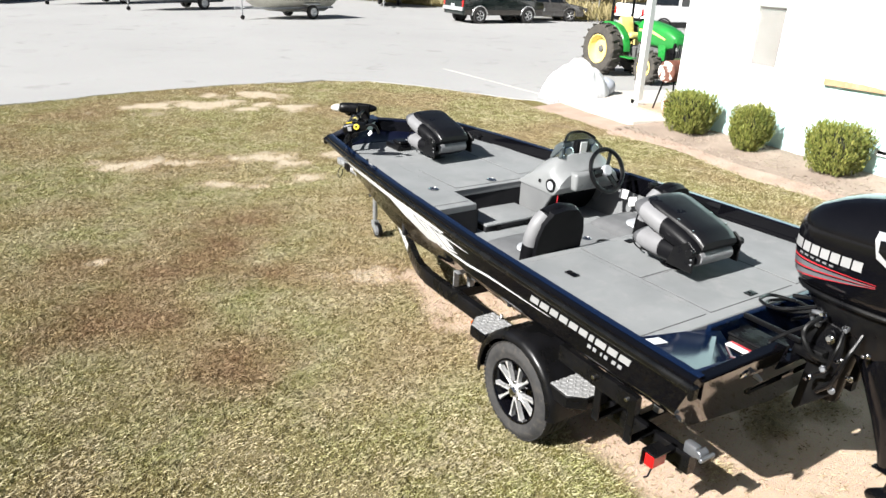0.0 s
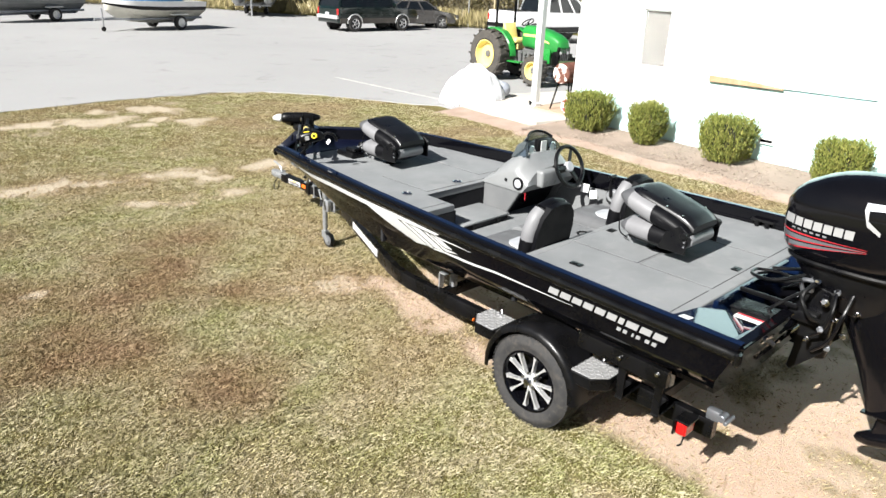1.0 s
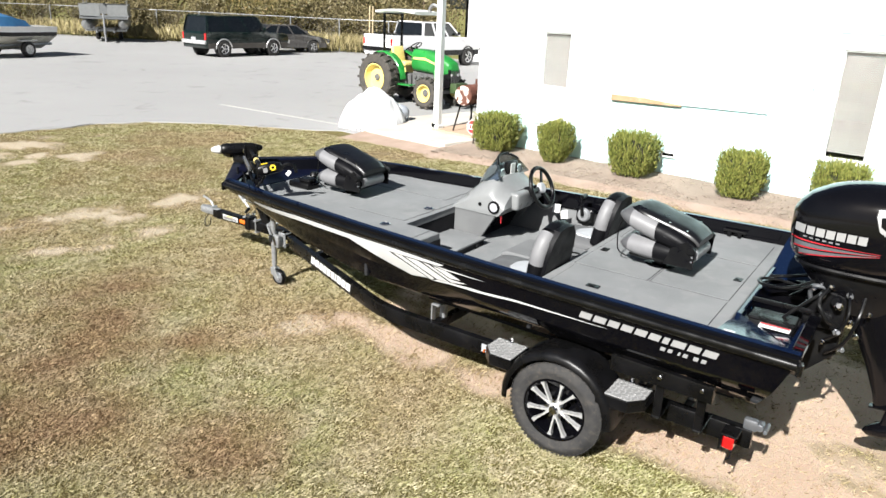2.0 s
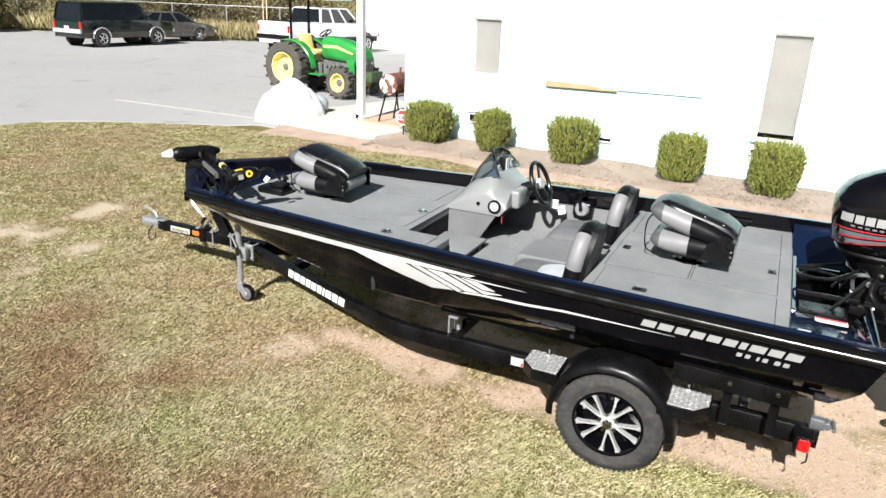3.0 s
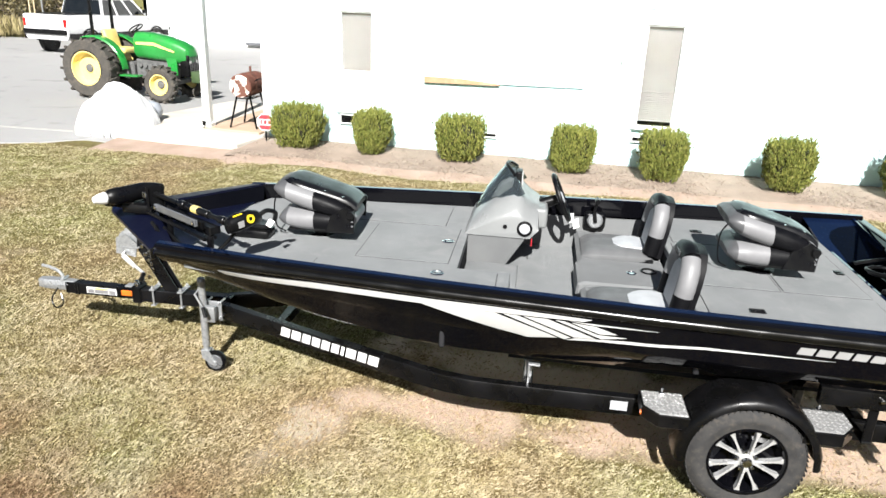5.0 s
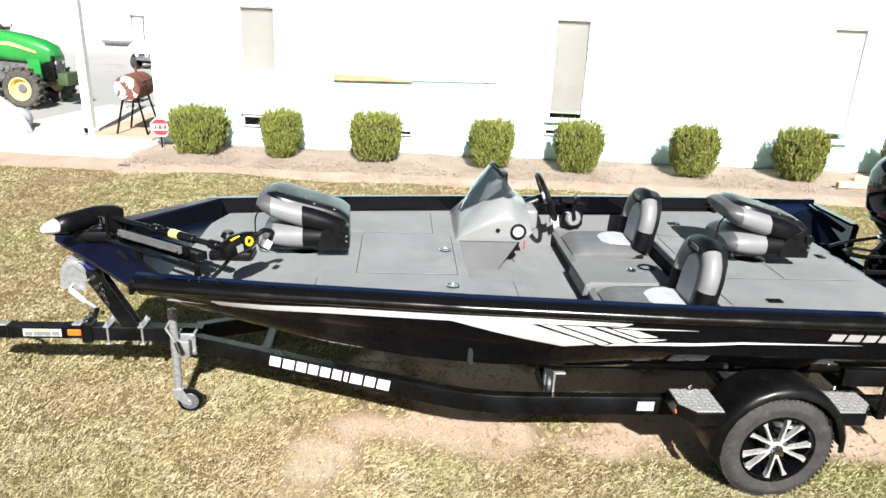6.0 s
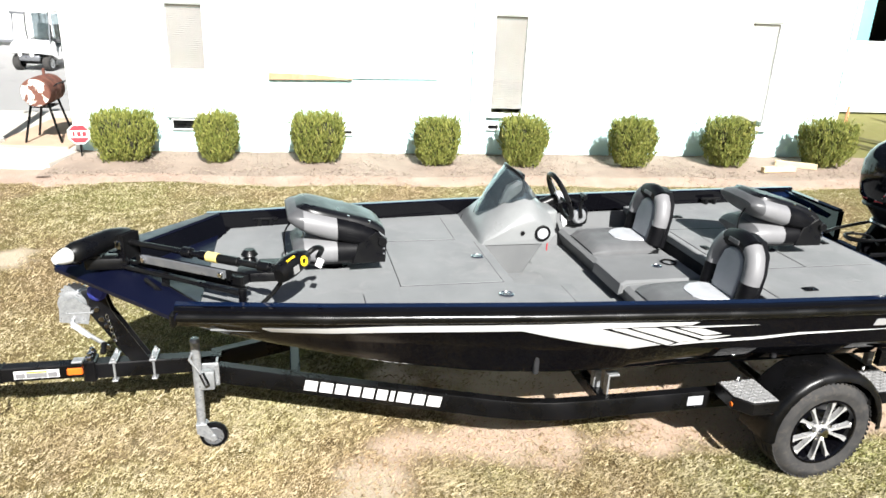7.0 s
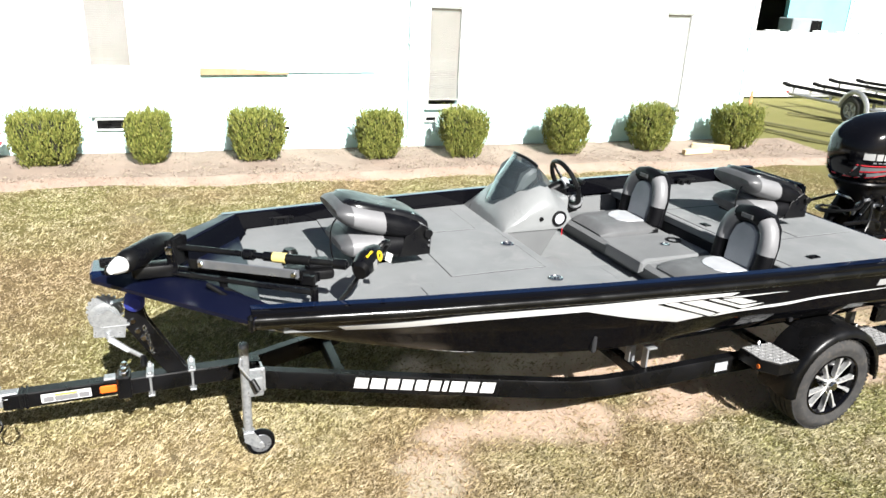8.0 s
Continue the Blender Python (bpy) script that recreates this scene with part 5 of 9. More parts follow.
# steering wheel
wc = pose(2.47, -0.60, 1.275, 0, -66, 0)
bm = B()
N = 32
rings = []
for i in range(N):
    a = 2 * math.pi * i / N
    c = Vector((0.175 * math.cos(a), 0.175 * math.sin(a), 0))
    rings.append([bm.verts.new(wc @ (c + Vector((math.cos(a) * 0.018 * math.cos(b), math.sin(a) * 0.018 * math.cos(b), 0.018 * math.sin(b))))) for b in [2 * math.pi * k / 10 for k in range(10)]])
for i in range(N):
    for k in range(10):
        bm.faces.new((rings[i][k], rings[(i + 1) % N][k], rings[(i + 1) % N][(k + 1) % 10], rings[i][(k + 1) % 10]))
sw = part("steering_wheel", bm, BLACK, con, "black three-spoke steering wheel")
for a in (90, 210, 330):
    bm = B()
    box(bm, (0.10, 0, -0.008), (0.15, 0.035, 0.014), 0.005, wc @ pose(0, 0, 0, 0, 0, a))
    part("spoke", bm, BLACK, sw)
bm = B()
rod(bm, wc @ Vector((0, 0, -0.03)), wc @ Vector((0, 0, 0.015)), 0.045, seg=20)
part("hub", bm, VLIGHT, sw, "grey hub badge")
bm = B()
rod(bm, wc @ Vector((0, 0, -0.20)), wc @ Vector((0, 0, -0.02)), 0.05, 0.035, 16)
part("steering_column", bm, BLACK, con)
for k, (u, v, z, a) in enumerate(((2.38, -0.74, 1.08, 8), (2.33, -0.80, 1.02, -6))):
    bm = B()
    box(bm, (0, 0, 0), (0.004, 0.065, 0.075), 0.0015, pose(u, v, z, a, 10, -48))
    part("paper_tag", bm, WHITE, con, "white paper tag")

# throttle box on the starboard side
thr = thing("throttle_control", BOAT @ pose(2.18, -0.93, 1.02), "black side-mount throttle lever with round silver hub", "throttle")
bm = B()
box(bm, (0, 0, 0), (0.17, 0.08, 0.14), 0.03, None, 3)
part("body", bm, BLACK, thr)
bm = B()
rod(bm, (0, 0.04, 0.01), (0, 0.075, 0.01), 0.062, 0.055, 20)
part("hub", bm, GALV, thr)
bm = B()
tube(bm, [(0, 0.085, 0.01), (0.015, 0.09, 0.10), (0.0, 0.09, 0.17)], [0.016, 0.013, 0.012], 10)
lv = part("lever", bm, BLACK, thr)
bm = B()
rod(bm, (0.0, 0.05, 0.185), (0.0, 0.13, 0.185), 0.02, seg=14)
part("grip", bm, BLACK, lv)
# ---- the trailer ----
trl = thing("boat_trailer", BOAT, "black single-axle boat trailer with fenders and swing tongue", "trailer")
RT, RH, RW, RV = 0.475, 0.115, 0.06, 0.79
NOSE = (4.88, 0.075)


def beam(bm, pts, w, h, m=None):
    """A rectangular bar swept along points, upright."""
    pts = [Vector(p) for p in pts]
    secs = []
    for i, p in enumerate(pts):
        d = (pts[min(i + 1, len(pts) - 1)] - pts[max(i - 1, 0)])
        d.z = 0
        d.normalize()
        s = Vector((-d.y, d.x, 0)) * (w / 2)
        b = 0.006
        secs.append([tuple(p + s * a + Vector((0, 0, z))) for a, z in ((1, -h / 2 + b), (1, h / 2 - b), (0.9, h / 2), (-0.9, h / 2), (-1, h / 2 - b), (-1, -h / 2 + b), (-0.9, -h / 2), (0.9, -h / 2))])
    return loft(bm, secs)


for s in (1, -1):
    bm = B()
    pts = [(0.30, s * RV, RT - RH / 2), (1.5, s * RV, RT - RH / 2), (2.75, s * RV, RT - RH / 2)]
    pts += [(2.95, s * (RV - 0.006), RT - RH / 2), (3.12, s * (RV - 0.035), RT - RH / 2), (3.28, s * (RV - 0.085), RT - RH / 2), (4.0, s * 0.425, RT - RH / 2 - 0.002), (NOSE[0], s * NOSE[1], RT - RH / 2)]
    beam(bm, pts, RW, RH)
    part("frame_rail", bm, MATT, trl, "black painted steel frame rail")
for u, w in ((0.70, 1.55), (1.02, 1.55), (2.62, 1.55), (4.38, 0.52)):
    bm = B()
    box(bm, (u, 0, RT - 0.075), (0.06, w, 0.08), 0.006)
    part("cross_member", bm, MATT, trl)
bm = B()
rod(bm, (1.41, -0.95, 0.32), (1.41, 0.95, 0.32), 0.035, seg=14)
part("axle", bm, MATT, trl)
for s in (1, -1):
    bm = B()
    tube(bm, [(1.05, s * 0.79, 0.36), (1.25, s * 0.79, 0.33), (1.41, s * 0.79, 0.30), (1.57, s * 0.79, 0.33), (1.77, s * 0.79, 0.36)], 0.03, 8)
    part("leaf_spring", bm, MATT, trl)
# bunks under the hull
for s in (1, -1):
    bm = B()
    beam(bm, [(0.46, s * 0.60, 0.575), (1.2, s * 0.60, 0.575), (2.75, s * 0.57, 0.58)], 0.10, 0.05)
    part("bunk", bm, DARKCARPET, trl, "carpeted bunk board")
    bm = B()
    beam(bm, [(0.50, s * 1.045, 0.745), (1.10, s * 1.03, 0.75)], 0.04, 0.10)
    part("side_bunk", bm, MATT, trl, "carpeted side guide board")
    for u in (0.70, 1.02, 2.62):
        bm = B()
        box(bm, (u, s * 0.60, 0.485), (0.045, 0.05, 0.13), 0.005)
        part("bunk_bracket", bm, GALV, trl)
    for u in (0.56, 0.80):
        bm = B()
        box(bm, (u, s * 1.015, 0.60), (0.05, 0.012, 0.26), 0.003)
        box(bm, (u, s * 0.905, 0.476), (0.05, 0.24, 0.012), 0.003)
        part("guide_bracket", bm, MATT, trl)
        bm = B()
        rod(bm, (u, s * 1.06, 0.76), (u, s * 1.078, 0.76), 0.012, seg=8)
        part("bolt", bm, CHROME, trl)
    bm = B()
    box(bm, (2.62, s * 0.74, 0.53), (0.012, 0.05, 0.14), 0.002)
    box(bm, (2.59, s * 0.74, 0.595), (0.07, 0.05, 0.012), 0.002)
    part("bunk_clip", bm, GALV, trl, "bright bent steel clip")


# fenders with plated steps, wheels
def fender(s):
    bm = B()
    secs = []
    for k in range(15):
        a = radians(-6 + 188 * k / 14)
        r = 0.385
        cu, cz = 1.41 + r * math.cos(a), 0.335 + r * math.sin(a)
        nu, nz = math.cos(a), math.sin(a)
        prof = [(0.86, 0), (1.06, 0.004), (1.105, -0.002), (1.125, -0.022), (1.128, -0.05), (1.120, -0.05), (1.117, -0.026), (1.10, -0.010), (1.06, -0.006), (0.86, -0.010)]
        secs.append([(cu + nu * o, s * v, cz + nz * o) for v, o in prof])
    loft(bm, secs)
    f = part("fender", bm, MATT, trl, "rounded satin-black fender", sharp=0.9)
    for u0, u1, fw in ((1.74, 1.985, 1), (0.87, 1.15, -1)):
        bm = B()
        a, b = (u0, u1) if fw == 1 else (u1, u0)
        poly = [(a, s * 0.85), (b, s * 0.85), (b, s * 1.01), (b - fw * 0.08, s * 1.10), (a, s * 1.10)]
        prism(bm, poly[::fw * s], 0.475, 0.555, bev=0.006)
        st_ = part("step", bm, MATT, trl, "black fender step")
        bm = B()
        c = (a + b) / 2
        prism(bm, [(c + (x - c) * 0.93, s * 0.975 + (y - s * 0.975) * 0.93) for x, y in poly][::fw * s], 0.553, 0.560, bev=0.001)
        pl = part("tread_plate", bm, PLATE, st_, "bright diamond tread plate")
        bm = B()
        for i in range(8):
            for j in range(8):
                x, y = min(a, b) + 0.02 + i * 0.029, 0.868 + j * 0.030
                if fw * (x - (b - fw * 0.08)) > 0 and y > 1.0 - fw * (x - b) * 1.1 - 0.02:
                    continue
                box(bm, (0, 0, 0), (0.022, 0.008, 0.004), 0.0015, pose(x, s * y, 0.5618, 0, 0, 45 if (i + j) % 2 else -45))
        part("tread_lug", bm, PLATE, pl)["kind"] = "stuff"
        bm = B()
        rod(bm, (c, s * 0.875, 0.56), (c, s * 0.875, 0.60), 0.008, seg=8)
        rod(bm, (c, s * 0.875, 0.56), (c, s * 0.875, 0.572), 0.018, seg=6)
        part("bolt", bm, CHROME, st_)
    bm = B()
    rod(bm, (1.988, s * 1.02, 0.515), (1.996, s * 1.02, 0.515), 0.014, seg=12)
    part("marker_lamp", bm, AMBER, trl, "small amber marker lamp")


for s in (1, -1):
    fender(s)


def wheel(name, m, R, W, rim, mats, spokes=5, parent=None, lugs=64, group="", lab="", lug_h=0.0022):
    """A road wheel, its outer face towards +z of m: tyre with tread blocks, dished rim with split spokes."""
    tyre_m, dish_m, spoke_m = mats
    w = thing(name, m, lab, "wheel", group) if parent is None else new(name)
    if parent is not None:
        w.parent, w.matrix_basis = parent, m
    bm = B()
    h = W / 2
    lathe(bm, [(rim, -h * 0.75), (rim + 0.012, -h * 0.92), ((R + rim) / 2, -h), (R - 0.03, -h * 0.93), (R - 0.006, -h * 0.74), (R, -h * 0.5), (R, -h * 0.36), (R - 0.008, -h * 0.34), (R - 0.008, -h * 0.30), (R + 0.001, -h * 0.28),
               (R + 0.001, -0.006), (R - 0.008, -0.004), (R - 0.008, 0.004), (R + 0.001, 0.006), (R + 0.001, h * 0.28), (R - 0.008, h * 0.30), (R - 0.008, h * 0.34), (R, h * 0.36), (R, h * 0.5), (R - 0.006, h * 0.74), (R - 0.03, h * 0.93),
               ((R + rim) / 2 + 0.01, h), ((R + rim) / 2, h * 1.015), ((R + rim) / 2 - 0.01, h), (rim + 0.012, h * 0.92), (rim, h * 0.75)], 48)
    part("tyre", bm, tyre_m, w, "black tyre with treaded edge")
    bm = B()
    for i in range(lugs):
        for sd in (-1, 1):
            a = 2 * math.pi * (i + 0.25 * sd) / lugs
            box(bm, (R - 0.006, 0, sd * h * 0.62), (lug_h * 2, 2 * math.pi * R / lugs * 0.55, h * 0.5), 0.0, pose(0, 0, 0, 0, 0, math.degrees(a)) @ pose(0, 0, 0, 14 * sd, 0, 0))
    part("tread_block", bm, tyre_m, w)["kind"] = "stuff"
    bm = B()
    lathe(bm, [(rim + 0.002, h * 0.78), (rim + 0.010, h * 0.86), (rim - 0.004, h * 0.88), (rim - 0.014, h * 0.62), (rim - 0.03, h * 0.1), (0.05, -0.01), (0, -0.01)], 40)
    part("rim_dish", bm, dish_m, w, "black dished rim")
    bm = B()
    lathe(bm, [(rim - 0.002, h * 0.80), (rim + 0.009, h * 0.90), (rim - 0.004, h * 0.92), (rim - 0.012, h * 0.78)], 40)
    part("rim_lip", bm, dish_m, w)
    for i in range(spokes):
        bm = B()
        fm = pose(0, 0, 0, 0, 0, 360 * i / spokes)
        stem = [(0.030, -0.011), (rim * 0.34, -0.014), (rim * 0.34, 0.014), (0.030, 0.011)]
        prism(bm, stem, h * 0.55, h * 0.80, fm, 0.002)
        for sd in (-1, 1):
            p0, p1 = Vector((rim * 0.24, sd * 0.006, 0)), Vector(((rim - 0.004) * math.cos(radians(15)), sd * (rim - 0.004) * math.sin(radians(15)), 0))
            L = (p1 - p0).length
            arm = [(0, -0.006), (L * 0.35, -0.0065), (L * 0.62, -0.0058), (L * 0.82, -0.007), (L * 0.90, -0.014), (L, -0.016), (L, 0.016), (L * 0.90, 0.014), (L * 0.82, 0.007), (L * 0.62, 0.0058), (L * 0.35, 0.0065), (0, 0.006)]
            prism(bm, arm, h * 0.55, h * 0.82, fm @ Matrix.Translation(p0) @ Matrix.Rotation(math.atan2((p1 - p0).y, (p1 - p0).x), 4, "Z"), 0.002)
        part("spoke", bm, spoke_m, w, "bright split spoke")
    bm = B()
    lathe(bm, [(0.042, h * 0.3), (0.042, h * 0.78), (0.036, h * 0.82), (0, h * 0.82)], 20)
    part("hub_plate", bm, spoke_m, w)
    bm = B()
    lathe(bm, [(0.030, h * 0.80), (0.030, h * 0.94), (0.024, h * 1.02), (0.012, h * 1.05), (0, h * 1.05)], 20)
    part("hub_cap", bm, CHROME, w)
    for i in range(5):
        bm = B()
        a = 2 * math.pi * (i + 0.5) / 5
        rod(bm, (0.058 * math.cos(a), 0.058 * math.sin(a), h * 0.30), (0.058 * math.cos(a), 0.058 * math.sin(a), h * 0.82), 0.010, seg=6)
        part("lug_nut", bm, CHROME, w)
    return w


for s in (1, -1):
    wheel("wheel", pose(1.41, s * 0.998, 0.322, -90 * s, 0, 0) @ pose(0, 0, 0, 0, 0, 28 * s), 0.322, 0.235, 0.203, (RUBBER, HULL, ALLOY), 5, trl)

# tongue, hinge, coupler
bm = B()
box(bm, (5.19, 0, 0.445), (0.74, 0.085, 0.10), 0.006)
part("tongue", bm, MATT, trl)
bm = B()
box(bm, (5.86, 0, 0.45), (0.56, 0.078, 0.088), 0.006)
part("swing_tongue", bm, MATT, trl)
bm = B()
box(bm, (5.555, 0, 0.45), (0.07, 0.115, 0.135), 0.008)
hg = part("tongue_hinge", bm, MATT, trl)
for v in (0.035, -0.035):
    bm = B()
    rod(bm, (5.55, v, 0.36), (5.55, v, 0.565), 0.014, seg=8)
    rod(bm, (5.55, v, 0.525), (5.55, v, 0.545), 0.024, seg=6)
    part("hinge_pin", bm, CHROME, hg)
bm = B()
box(bm, (5.625, 0.0, 0.502), (0.06, 0.06, 0.014), 0.004)
part("hinge_tab", bm, GALV, hg)
bm = B()
box(bm, (5.635, 0.045, 0.455), (0.085, 0.016, 0.045), 0.006)
part("side_marker", bm, AMBER, trl, "amber side marker lamp")
bm = B()
box(bm, (5.84, 0.0405, 0.450), (0.24, 0.003, 0.050), 0.0)
lab = part("warning_sticker", bm, WHITE, trl, "white warning sticker with a yellow band")
bm = B()
box(bm, (5.84, 0.043, 0.466), (0.11, 0.003, 0.008), 0.0)
part("yellow_band", bm, YELLOW, lab)
for u in (5.755, 5.925, 5.84):
    bm = B()
    box(bm, (u, 0.0425, 0.444), (0.05 if u != 5.84 else 0.11, 0.003, 0.030), 0.0)
    part("text_bar", bm, VGREY, lab)
for u in (6.03, 6.055):
    bm = B()
    box(bm, (u, 0, 0.45), (0.014, 0.088, 0.098), 0.004)
    part("cable_band", bm, BLACK, trl)
bm = B()
prism(bm, [(6.06, 0.035), (6.20, 0.032), (6.30, 0.045), (6.36, 0.03), (6.375, 0), (6.36, -0.03), (6.30, -0.045), (6.20, -0.032), (6.06, -0.035)], 0.425, 0.50, bev=0.012)
cp = part("coupler", bm, GALV, trl, "galvanised ball coupler")
bm = B()
tube(bm, curve_pts([(6.16, 0, 0.50), (6.20, 0, 0.56), (6.27, 0, 0.59), (6.33, 0.0, 0.60)], 4), 0.012, 8)
rod(bm, (6.16, -0.04, 0.51), (6.16, 0.04, 0.51), 0.012, seg=8)
part("latch_lever", bm, GALV, cp)
bm = B()
tube(bm, curve_pts([(6.20, 0.04, 0.44), (6.24, 0.07, 0.36), (6.20, 0.09, 0.30), (6.15, 0.07, 0.33), (6.18, 0.04, 0.40)], 4), 0.006, 6)
part("safety_hook", bm, MATT, trl)
bm = B()
for k in range(7):
    c = pose(6.12 + 0.018 * k, 0.03 + 0.006 * (k % 2), 0.475 - 0.002 * k, 90 * (k % 2), 0, 0)
    tube(bm, [c @ Vector((0.016 * math.cos(a), 0.009 * math.sin(a), 0)) for a in [2 * math.pi * i / 8 for i in range(9)]], 0.003, 5)
part("safety_chain", bm, GALV, trl)

# winch post, winch, bow roller
bm = B()
for v in (0.032, -0.032):
    prism(bm, [(5.22, 0.50), (5.33, 0.50), (5.52, 0.83), (5.50, 0.95), (5.43, 0.95), (5.40, 0.83)], v - 0.004, v + 0.004, UZ)
box(bm, (0, 0, 0.2), (0.008, 0.06, 0.34), 0.0, pose(5.33, 0, 0.50, 0, 30, 0))
wp = part("winch_post", bm, MATT, trl, "black leaning winch post")
for u in (5.20, 5.42):
    bm = B()
    for v in (0.052, -0.052):
        rod(bm, (u, v, 0.375), (u, v, 0.54), 0.007, seg=8)
        rod(bm, (u, v, 0.515), (u, v, 0.528), 0.014, seg=6)
    box(bm, (u, 0, 0.508), (0.04, 0.14, 0.014), 0.003)
    box(bm, (u, 0, 0.385), (0.035, 0.14, 0.010), 0.003)
    part("u_bolt_plate", bm, GALV, wp)
for u, z in ((5.455, 0.78), (5.43, 0.735), (5.475, 0.84), (5.44, 0.60)):
    bm = B()
    rod(bm, (u, 0.034, z), (u, 0.046, z), 0.016, seg=10)
    part("bolt", bm, CHROME, wp)
bm = B()
wmx = pose(5.615, -0.06, 0.855, -90, 0, 0)
lathe(bm, [(0.0, -0.062), (0.03, -0.060), (0.085, -0.056), (0.088, -0.052), (0.083, -0.046), (0.04, -0.044), (0.04, 0.03), (0.072, 0.034), (0.078, 0.040), (0.060, 0.046), (0.03, 0.043), (0.02, 0.055), (0, 0.056)], 26, wmx)
wn_ = part("winch_drum", bm, GALV, trl, "galvanised hand winch")
bm = B()
for k in range(20):
    a = 2 * math.pi * k / 20
    box(bm, (0.089, 0, -0.052), (0.012, 0.014, 0.008), 0.0, wmx @ pose(0, 0, 0, 0, 0, math.degrees(a)))
part("gear_teeth", bm, GALV, wn_)["kind"] = "stuff"
bm = B()
box(bm, (5.56, 0.01, 0.83), (0.14, 0.10, 0.012), 0.004, pose(0, 0, 0))
prism(bm, [(5.52, 0.76), (5.67, 0.78), (5.66, 0.90), (5.58, 0.93), (5.50, 0.86)], 0.052, 0.058, UZ)
part("winch_frame", bm, GALV, wn_)
bm = B()
tube(bm, [(5.60, 0.06, 0.79), (5.60, 0.09, 0.79), (5.50, 0.10, 0.70), (5.44, 0.105, 0.655)], 0.012, 8)
hd = part("winch_handle", bm, GALV, wn_)
bm = B()
box(bm, (0, 0, 0), (0.12, 0.004, 0.024), 0.0, pose(5.55, 0.112, 0.745, 0, -42, 0))
part("handle_sticker", bm, VLIGHT, hd)
bm = B()
rod(bm, (5.44, 0.105, 0.66), (5.44, 0.16, 0.62), 0.016, seg=10)
part("handle_grip", bm, BLACK, hd)
bm = B()
box(bm, (0, 0, 0), (0.11, 0.045, 0.004), 0.0, pose(5.52, 0.0, 0.955, 0, 10, 0))
part("winch_strap", bm, VLIGHT, wn_)
bm = B()
lathe(bm, [(0, -0.045), (0.03, -0.045), (0.052, -0.03), (0.040, 0), (0.052, 0.03), (0.03, 0.045), (0, 0.045)], 20, pose(5.455, 0.03, 0.955, -90, 0, 0))
rl = part("bow_roller", bm, BLUE, trl, "blue rubber bow roller")
bm = B()
rod(bm, (5.455, -0.06, 0.965), (5.455, 0.065, 0.965), 0.018, seg=10)
part("roller_pin", bm, CHROME, rl)
bm = B()
for k in range(8):
    c = Vector((5.42 - 0.004 * k, 0.055, 0.80 - 0.022 * k))
    r = pose(*c, 90 * (k % 2), 0, 15)
    tube(bm, [r @ Vector((0.007 * math.cos(a), 0.0, 0.016 * math.sin(a))) for a in [2 * math.pi * i / 8 for i in range(9)]], 0.003, 5)
part("bow_chain", bm, CHROME, trl)

# tongue jack
jk = thing("tongue_jack", BOAT @ pose(4.93, 0.245, 0), "galvanised swivel tongue jack with a small wheel", "jack")
bm = B()
rod(bm, (0, 0, 0.20), (0, 0, 0.72), 0.026, seg=14)
part("outer_tube", bm, GALV, jk)
bm = B()
rod(bm, (0, 0, 0.11), (0, 0, 0.25), 0.021, seg=14)
part("inner_tube", bm, GALV, jk)
bm = B()
rod(bm, (0, 0, 0.70), (0, 0, 0.728), 0.03, 0.026, 14)
part("cap", bm, GREYMET, jk)
bm = B()
box(bm, (-0.05, -0.05, 0.46), (0.13, 0.012, 0.15), 0.004)
box(bm, (-0.05, 0.005, 0.46), (0.09, 0.05, 0.12), 0.01, None, 2)
for u in (-0.10, 0.0):
    for z in (0.41, 0.52):
        rod(bm, (u, -0.14, z), (u, -0.03, z), 0.008, seg=8)
part("mount_bracket", bm, GALV, jk)
bm = B()
tube(bm, [(0.02, 0.01, 0.64), (0.03, 0.05, 0.62), (-0.03, 0.06, 0.52)], 0.008, 8)
ha = part("crank", bm, GALV, jk)
bm = B()
rod(bm, (-0.03, 0.06, 0.53), (-0.06, 0.09, 0.47), 0.016, seg=10)
part("crank_grip", bm, BLACK, ha)
bm = B()
prism(bm, [(-0.03, 0.17), (0.03, 0.17), (0.025, 0.11), (-0.055, 0.055), (-0.085, 0.06), (-0.075, 0.09)], -0.03, -0.024, UZ)
prism(bm, [(-0.03, 0.17), (0.03, 0.17), (0.025, 0.11), (-0.055, 0.055), (-0.085, 0.06), (-0.075, 0.09)], 0.024, 0.03, UZ)
box(bm, (0, 0, 0.168), (0.06, 0.066, 0.012), 0.003)
part("fork", bm, GALV, jk)
bm = B()
lathe(bm, [(0.02, -0.018), (0.05, -0.02), (0.076, -0.02), (0.082, -0.01), (0.082, 0.01), (0.076, 0.02), (0.05, 0.02), (0.02, 0.018)], 26, pose(-0.065, 0, 0.082, -90, 0, 0))
jw = part("caster", bm, BLACK, jk)
bm = B()
lathe(bm, [(0.016, -0.023), (0.056, -0.022), (0.060, -0.018), (0.060, 0.018), (0.056, 0.022), (0.016, 0.023)], 22, pose(-0.065, 0, 0.082, -90, 0, 0))
part("caster_rim", bm, GREYMET, jw, "pale caster rim")
bm = B()
rod(bm, (-0.065, -0.034, 0.082), (-0.065, 0.034, 0.082), 0.016, seg=10)
part("caster_axle", bm, GALV, jw)

